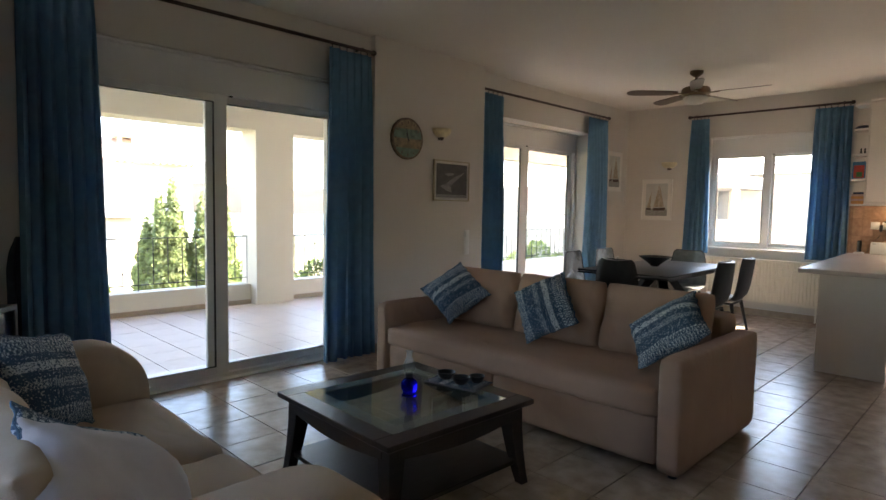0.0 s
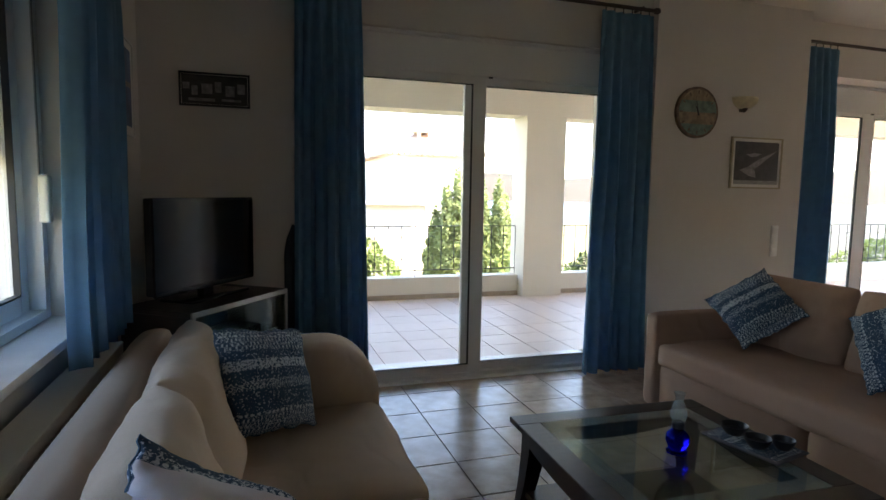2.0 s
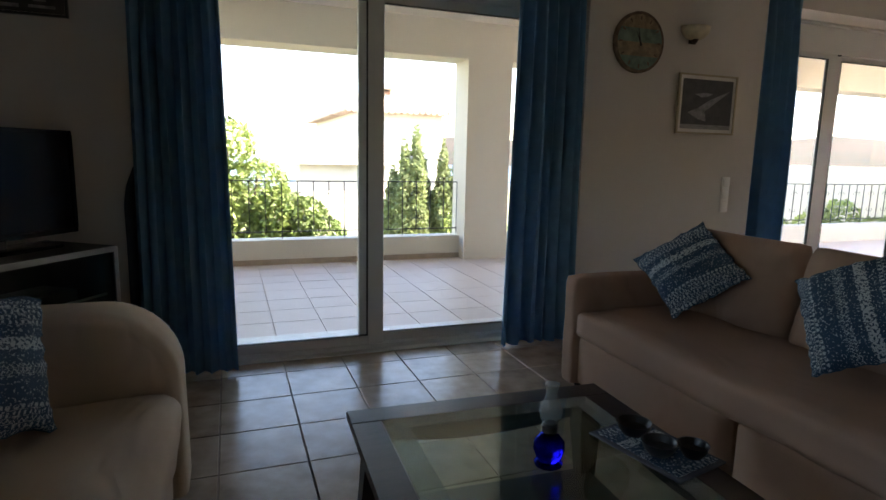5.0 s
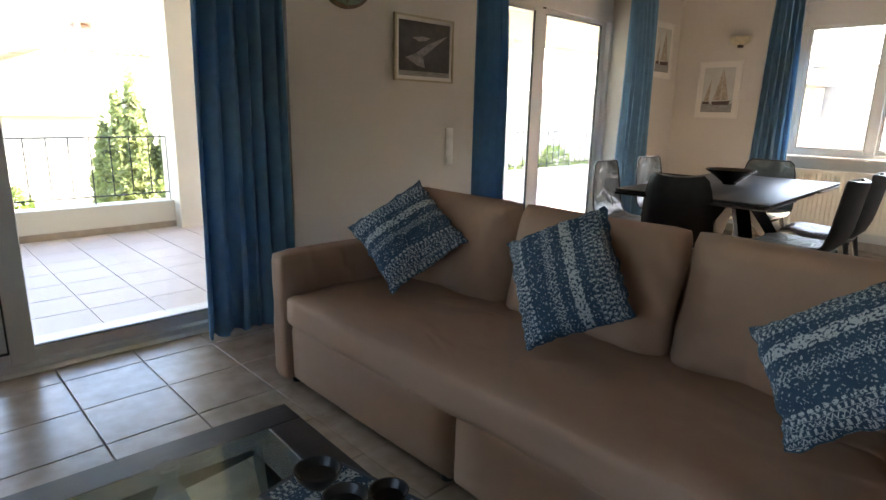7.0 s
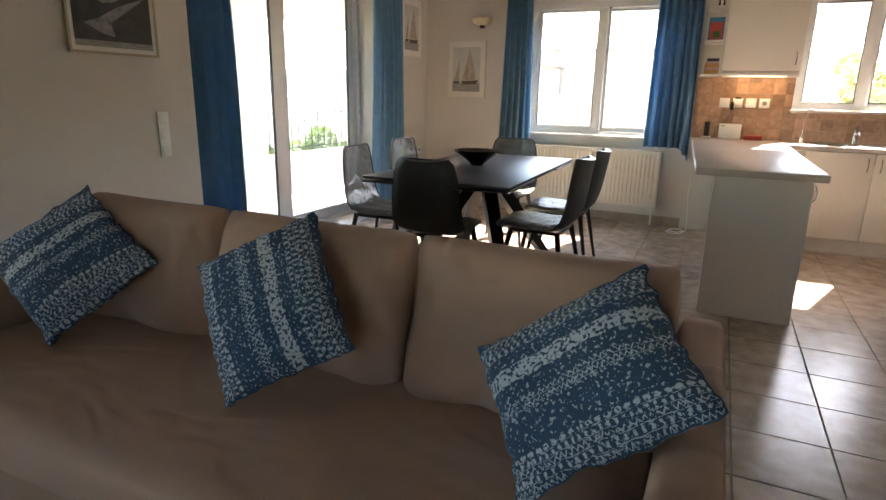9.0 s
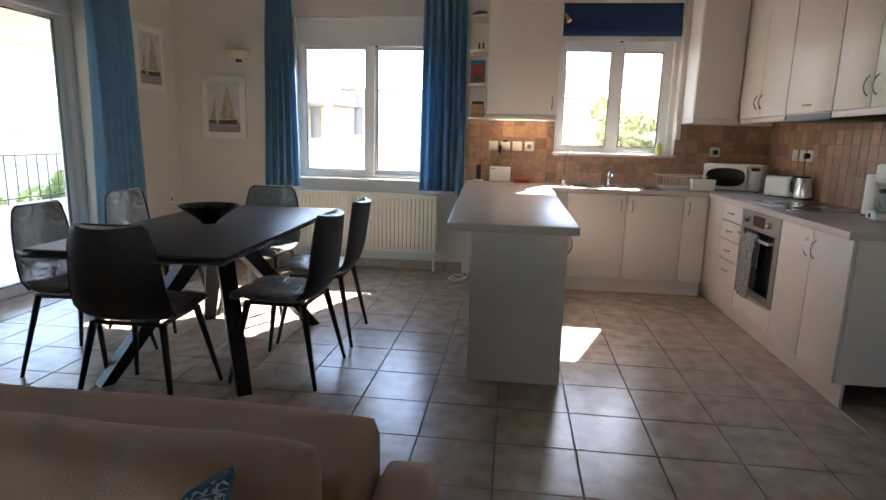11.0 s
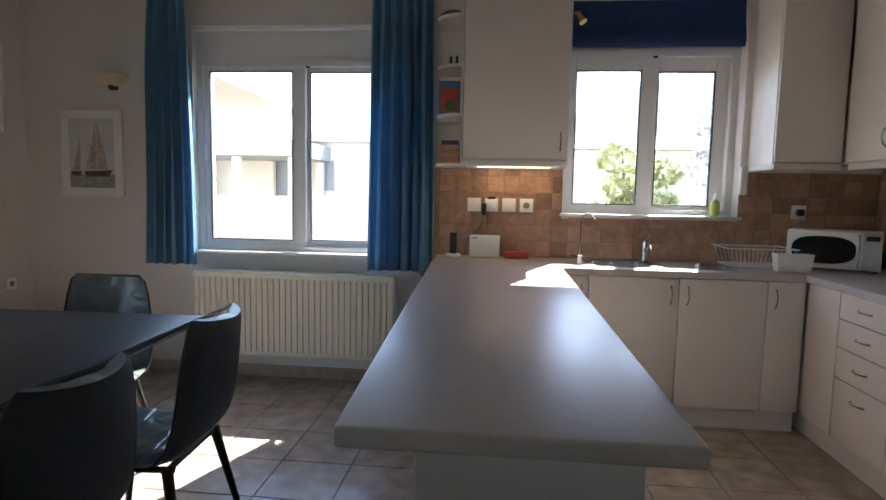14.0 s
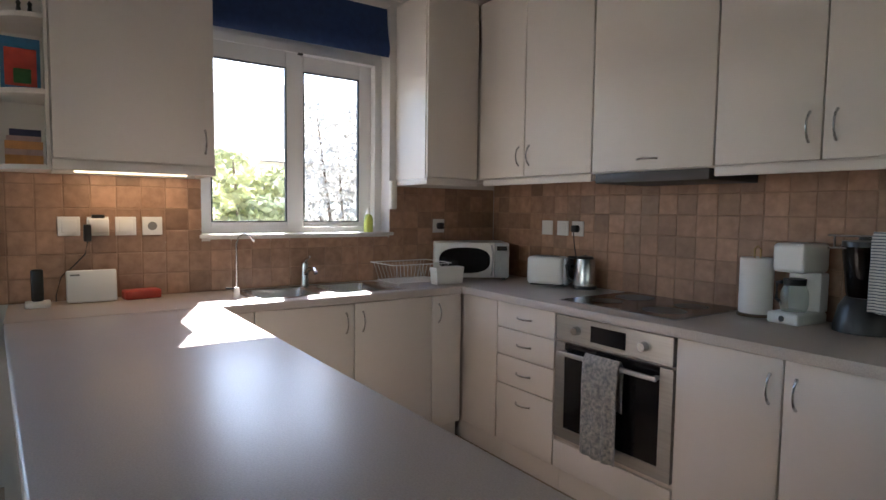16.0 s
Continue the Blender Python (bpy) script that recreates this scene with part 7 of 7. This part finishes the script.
# sink side things
dr = thing("dish_rack", "white wire dish rack beside the sink", "dish rack", (9.22, 0.26, 0.904))
bm = bmesh.new()
for z, g in ((0.015, 0.0), (0.115, 0.03)):
    tube(bm, [(-0.10 - g, -0.16 - g, z), (0.10 + g, -0.16 - g, z), (0.10 + g, 0.16 + g, z), (-0.10 - g, 0.16 + g, z), (-0.10 - g, -0.16 - g, z)], 0.0028, 6)
part("rim_wires", bm, "whiteplastic", dr)
for i in range(15):
    y = -0.15 + 0.3 * i / 14
    bm = bmesh.new()
    tube(bm, [(-0.13, y * 1.15, 0.115), (-0.10, y, 0.015), (0.10, y, 0.015), (0.13, y * 1.15, 0.115)], 0.0016, 5)
    part("wire", bm, "whiteplastic", dr)
for x in (-0.08, 0.08):
    for y in (-0.13, 0.13):
        bm = bmesh.new()
        cyl(bm, x, y, 0, 0.016, 0.005, n=8)
        part("foot", bm, "whiteplastic", dr)
cb = thing("cutlery_box", "white plastic cutlery tub in front of the dish rack", "tub", (9.075, 0.11, 0.904))
bm = bmesh.new()
rows = []
for z, s in ((0, 0.9), (0.095, 1.0), (0.095, 0.95), (0.006, 0.86)):
    rows.append([bm.verts.new((a * 0.035 * s, b * 0.095 * s, z)) for a, b in ((-1, -1), (1, -1), (1, 1), (-1, 1))])
for r0, r1 in zip(rows, rows[1:]):
    for i in range(4):
        bm.faces.new((r0[i], r0[(i + 1) % 4], r1[(i + 1) % 4], r1[i]))
bm.faces.new(rows[0]), bm.faces.new(rows[-1])
part("tub_body", bm, "whiteplastic", cb)
M["soap"] = mat("yellow_green_soap", (0.45, 0.50, 0.10), 0.3, var=0.1)
sb = thing("soap_bottle", "yellow-green washing-up liquid bottle on the window sill", "bottle", (9.475, 0.40, 1.184))
bm = bmesh.new()
lathe(bm, [(0.001, 0), (0.026, 0), (0.028, 0.01), (0.028, 0.07), (0.022, 0.095), (0.010, 0.105), (0.001, 0.106)])
part("bottle_body", bm, "soap", sb, smooth=True)
bm = bmesh.new()
lathe(bm, [(0.001, 0.1065), (0.011, 0.1065), (0.010, 0.125), (0.004, 0.145), (0.001, 0.146)])
part("cap", bm, "whiteplastic", sb, "white cap", smooth=True)

rt_ = thing("wifi_router", "white wifi router leaning against the wall tiles", "router", (9.335, 1.815, 0.90), -90)
rt_.matrix_world = pose(9.33, 1.815, 0.902, -10, 0, -90)
bm = bmesh.new()
bx(bm, -0.095, 0.095, -0.012, 0.012, 0.0, 0.14, r=0.008, seg=3)
part("casing", bm, "whiteplastic", rt_, smooth=True)
boxpart("mark", (-0.08, -0.045, -0.0128, -0.0121, 0.115, 0.122), "greyplastic", rt_, "small grey marking")
rb = thing("red_case", "flat dark red case on the worktop", "case", (9.36, 1.62, 0.90), -82)
bm = bmesh.new()
bx(bm, -0.075, 0.075, -0.04, 0.04, 0.0, 0.042, r=0.008, seg=3)
part("case_body", bm, "bookred", rb, smooth=True)
ph = thing("cordless_phone", "black cordless telephone standing in a white cradle", "telephone", (9.31, 2.01, 0.90), -90)
bm = bmesh.new()
bx(bm, -0.045, 0.045, -0.05, 0.05, 0.0, 0.022, r=0.008, seg=3)
part("cradle", bm, "whiteplastic", ph, "white cradle", smooth=True)
bm = bmesh.new()
bx(bm, -0.022, 0.022, -0.012, 0.014, 0.0225, 0.155, r=0.009, seg=3)
part("handset", bm, "blackplastic", ph, "black handset", smooth=True)

for k, y in enumerate((1.89, 1.78, 1.67, 1.56)):
    wall_plate("white wall socket on the kitchen tiles" if k in (1, 3) else "white wall switch plate on the kitchen tiles", (KX - 0.0072, y, 1.228), -90, 0.085, 0.085, "socket" if k in (1, 3) else "switch")
wall_plate("white wall socket in the kitchen corner", (KX - 0.0072, -0.07, 1.22), -90, 0.085, 0.085, "socket")
for k, x in enumerate((8.92, 8.795, 8.68)):
    wall_plate("white wall socket above the kettle" if k == 2 else "white wall switch plate above the toaster", (x, SY + 0.0072, 1.222), 180, 0.085, 0.085, "socket" if k == 2 else "switch")
ad = thing("plug_adapter", "white plug adapter with a black charger and cable", "plug", (KX - 0.0175, 1.775, 1.228), -90)
bm = bmesh.new()
bx(bm, -0.045, 0.035, -0.045, -0.001, -0.03, 0.035, r=0.008, seg=3)
part("adapter", bm, "whiteplastic", ad, smooth=True)
bm = bmesh.new()
bx(bm, -0.065, -0.035, -0.07, -0.0455, -0.065, 0.01, r=0.006, seg=2), bx(bm, -0.03, 0.02, -0.03, -0.002, 0.036, 0.052, r=0.004, seg=2)
part("charger", bm, "blackplastic", ad, "black charger", smooth=True)
bm = bmesh.new()
tube(bm, [(-0.05, -0.055, -0.065), (-0.06, -0.05, -0.12), (-0.10, -0.02, -0.17), (-0.15, -0.012, -0.22), (-0.17, -0.015, -0.30), (-0.17, -0.03, -0.322)], 0.0025, 6)
part("cable", bm, "blackplastic", ad, "thin black cable", smooth=True)
pk = thing("appliance_plug", "black plug with a hanging cable above the kettle", "plug", (8.68, SY + 0.0172, 1.222), 180)
bm = bmesh.new()
bx(bm, -0.018, 0.018, -0.035, -0.0015, -0.02, 0.02, r=0.006, seg=2)
part("plug_body", bm, "blackplastic", pk, smooth=True)
bm = bmesh.new()
tube(bm, [(0, -0.03, -0.018), (0.01, -0.03, -0.10), (0.03, -0.02, -0.22), (0.06, -0.02, -0.318)], 0.003, 6)
part("cable", bm, "blackplastic", pk, "black cable", smooth=True)
pk2 = thing("appliance_plug", "black plug in the kitchen corner socket", "plug", (KX - 0.0172, -0.07, 1.22), -90)
bm = bmesh.new()
bx(bm, -0.018, 0.018, -0.035, -0.0015, -0.02, 0.02, r=0.006, seg=2)
part("plug_body", bm, "blackplastic", pk2, smooth=True)
cbl = thing("floor_cable", "white cable coiled on the floor beside the peninsula", "cable", (9.25, 2.08, 0.0))
bm = bmesh.new()
tube(bm, [(0.17, 0.02, 0.55), (0.16, 0.02, 0.3), (0.12, 0.0, 0.1), (0.05, 0.0, 0.01), (-0.10, 0.03, 0.006), (-0.16, 0.10, 0.006), (-0.08, 0.17, 0.008), (0.04, 0.13, 0.012), (0.05, 0.05, 0.016), (-0.05, 0.01, 0.018), (-0.12, 0.08, 0.014), (-0.05, 0.14, 0.012)], 0.0035, 6)
part("cable", bm, "whiteplastic", cbl, smooth=True)


# ---- tiles, last ----
def tile_mesh(w, h, t, bev, material, cache={}):
    key = (round(w, 4), round(h, 4), round(t, 4), material)
    if key not in cache:
        b = bev
        vs = [(0, 0, -t), (w, 0, -t), (w, h, -t), (0, h, -t), (0, 0, -b), (w, 0, -b), (w, h, -b), (0, h, -b), (b, b, 0), (w - b, b, 0), (w - b, h - b, 0), (b, h - b, 0)]
        fs = [(0, 1, 5, 4), (1, 2, 6, 5), (2, 3, 7, 6), (3, 0, 4, 7), (4, 5, 9, 8), (5, 6, 10, 9), (6, 7, 11, 10), (7, 4, 8, 11), (8, 9, 10, 11)]
        me = bpy.data.meshes.new("tile")
        me.from_pydata(vs, [], fs)
        me.materials.append(M[material])
        cache[key] = me
    return cache[key]


def grid_rects(u0, u1, v0, v1, pitch, gap, ou, ov, holes=()):
    out = []
    i0, j0 = math.floor((u0 - ou) / pitch), math.floor((v0 - ov) / pitch)
    for i in range(i0, math.ceil((u1 - ou) / pitch)):
        for j in range(j0, math.ceil((v1 - ov) / pitch)):
            a, b = max(u0, ou + i * pitch + gap / 2), min(u1, ou + (i + 1) * pitch - gap / 2)
            c, d = max(v0, ov + j * pitch + gap / 2), min(v1, ov + (j + 1) * pitch - gap / 2)
            skip = False
            for (ha, hb, hc, hd) in holes:
                if a < hb and b > ha and c < hd and d > hc:
                    ca, cb_, cc, cd = a < ha, b > hb, c < hc, d > hd
                    if ca:
                        b = min(b, ha)
                    elif cb_:
                        a = max(a, hb)
                    elif cc:
                        d = min(d, hc)
                    elif cd:
                        c = max(c, hd)
                    else:
                        skip = True
            if not skip and b - a > 0.01 and d - c > 0.01:
                out.append((a, b, c, d))
    return out


def lay(rects, frame_m, name, material, parent, t, bev, near, limit=300, stuff_label=""):
    rects = sorted(rects, key=near)
    rnd = random.Random(len(rects))
    for a, b, c, d in rects[:limit]:
        ob = new(name, tile_mesh(b - a, d - c, t, bev, material))
        ob.parent = parent
        ob.matrix_basis = frame_m @ Matrix.Translation((a, c, rnd.uniform(-0.0005, 0.0005)))
    if len(rects) > limit:
        vs, fs = [], []
        for a, b, c, d in rects[limit:]:
            me = tile_mesh(b - a, d - c, t, bev, material)
            k = len(vs)
            vs += [frame_m @ (v.co + Vector((a, c, rnd.uniform(-0.0005, 0.0005)))) for v in me.vertices]
            fs += [tuple(k + i for i in p.vertices) for p in me.polygons]
        me = bpy.data.meshes.new(name + "_field")
        me.from_pydata(vs, [], fs)
        me.materials.append(M[material])
        ob = new(name + "_field", me)
        ob.parent = parent
        tagged(ob, stuff_label, kind="stuff")


floor_ob = bpy.data.objects["floor"]
F = 0.34
fl = grid_rects(WX, EX, SY, NY1, F, 0.006, 0.155, 0.01)
fl += grid_rects(5.97, EX, NY1 + 0.0, NY3, F, 0.006, 0.155, 0.01)
fl = [q for q in fl if not (q[0] > 9.05 and q[3] < 1.3) and q[1] - q[0] > 0.01]
lay(fl, Matrix.Translation((0, 0, 0.0)), "floor_tile", "floortile", floor_ob, 0.006, 0.0015, lambda q: abs((q[2] + q[3]) / 2 - 2.4) * 1.3 + abs((q[0] + q[1]) / 2 - 5.0) * 0.5, 300, "further grey-brown floor tiles of the rooms")
bal = bpy.data.objects["balcony_slab"]
lay(grid_rects(0.9, 16.9, 5.46, 8.08, F, 0.006, 0.155, 0.01), Matrix.Translation((0, 0, 0.0)), "balcony_tile", "baltile", bal, 0.006, 0.0015, lambda q: abs(q[0] - 3.5), 200, "further balcony floor tiles")
we = bpy.data.objects["wall_east_kitchen"]
P = 0.1015
E_FRAME = Matrix(((0, 0, -1, KX - 0.0065), (-1, 0, 0, 0), (0, 1, 0, 0), (0, 0, 0, 1)))
er = grid_rects(-2.148, 0.523, 0.901, 1.455, P, 0.004, 0.02, 0.902, [(-W2[1] - 0.0, -W2[0] + 0.0, W2[2] - 0.012, 3)])
lay(er, E_FRAME, "wall_tile", "walltile", we, 0.0065, 0.002, lambda q: 0, 300, "")
ws = bpy.data.objects["wall_south"]
S_FRAME = Matrix(((-1, 0, 0, 0), (0, 0, 1, SY + 0.0065), (0, 1, 0, 0), (0, 0, 0, 1)))
sr = grid_rects(-9.433, -6.90, 0.901, 1.49, P, 0.004, -9.44 + 0.06, 0.902)
lay(sr, S_FRAME, "wall_tile", "walltile", ws, 0.0065, 0.002, lambda q: 0, 300, "")
structure(boxpart("tile_grout_east", (KX - 0.0045, KX - 0.001, SY + 0.01, 2.148, 0.901, W2[2] - 0.02), "walltilegrout"), "brown grout behind the wall tiles", "grout")
structure(boxpart("tile_grout_east_side", (KX - 0.0045, KX - 0.001, W2[1] + 0.004, 2.148, W2[2] - 0.0195, 1.455), "walltilegrout"), "brown grout behind the wall tiles", "grout")
structure(boxpart("tile_grout_corner", (KX - 0.0045, KX - 0.001, SY + 0.01, W2[0] - 0.004, W2[2] - 0.0195, 1.455), "walltilegrout"), "brown grout behind the wall tiles", "grout")
structure(boxpart("tile_grout_south", (6.94, KX - 0.006, SY + 0.001, SY + 0.0045, 0.901, 1.49), "walltilegrout"), "brown grout behind the wall tiles", "grout")
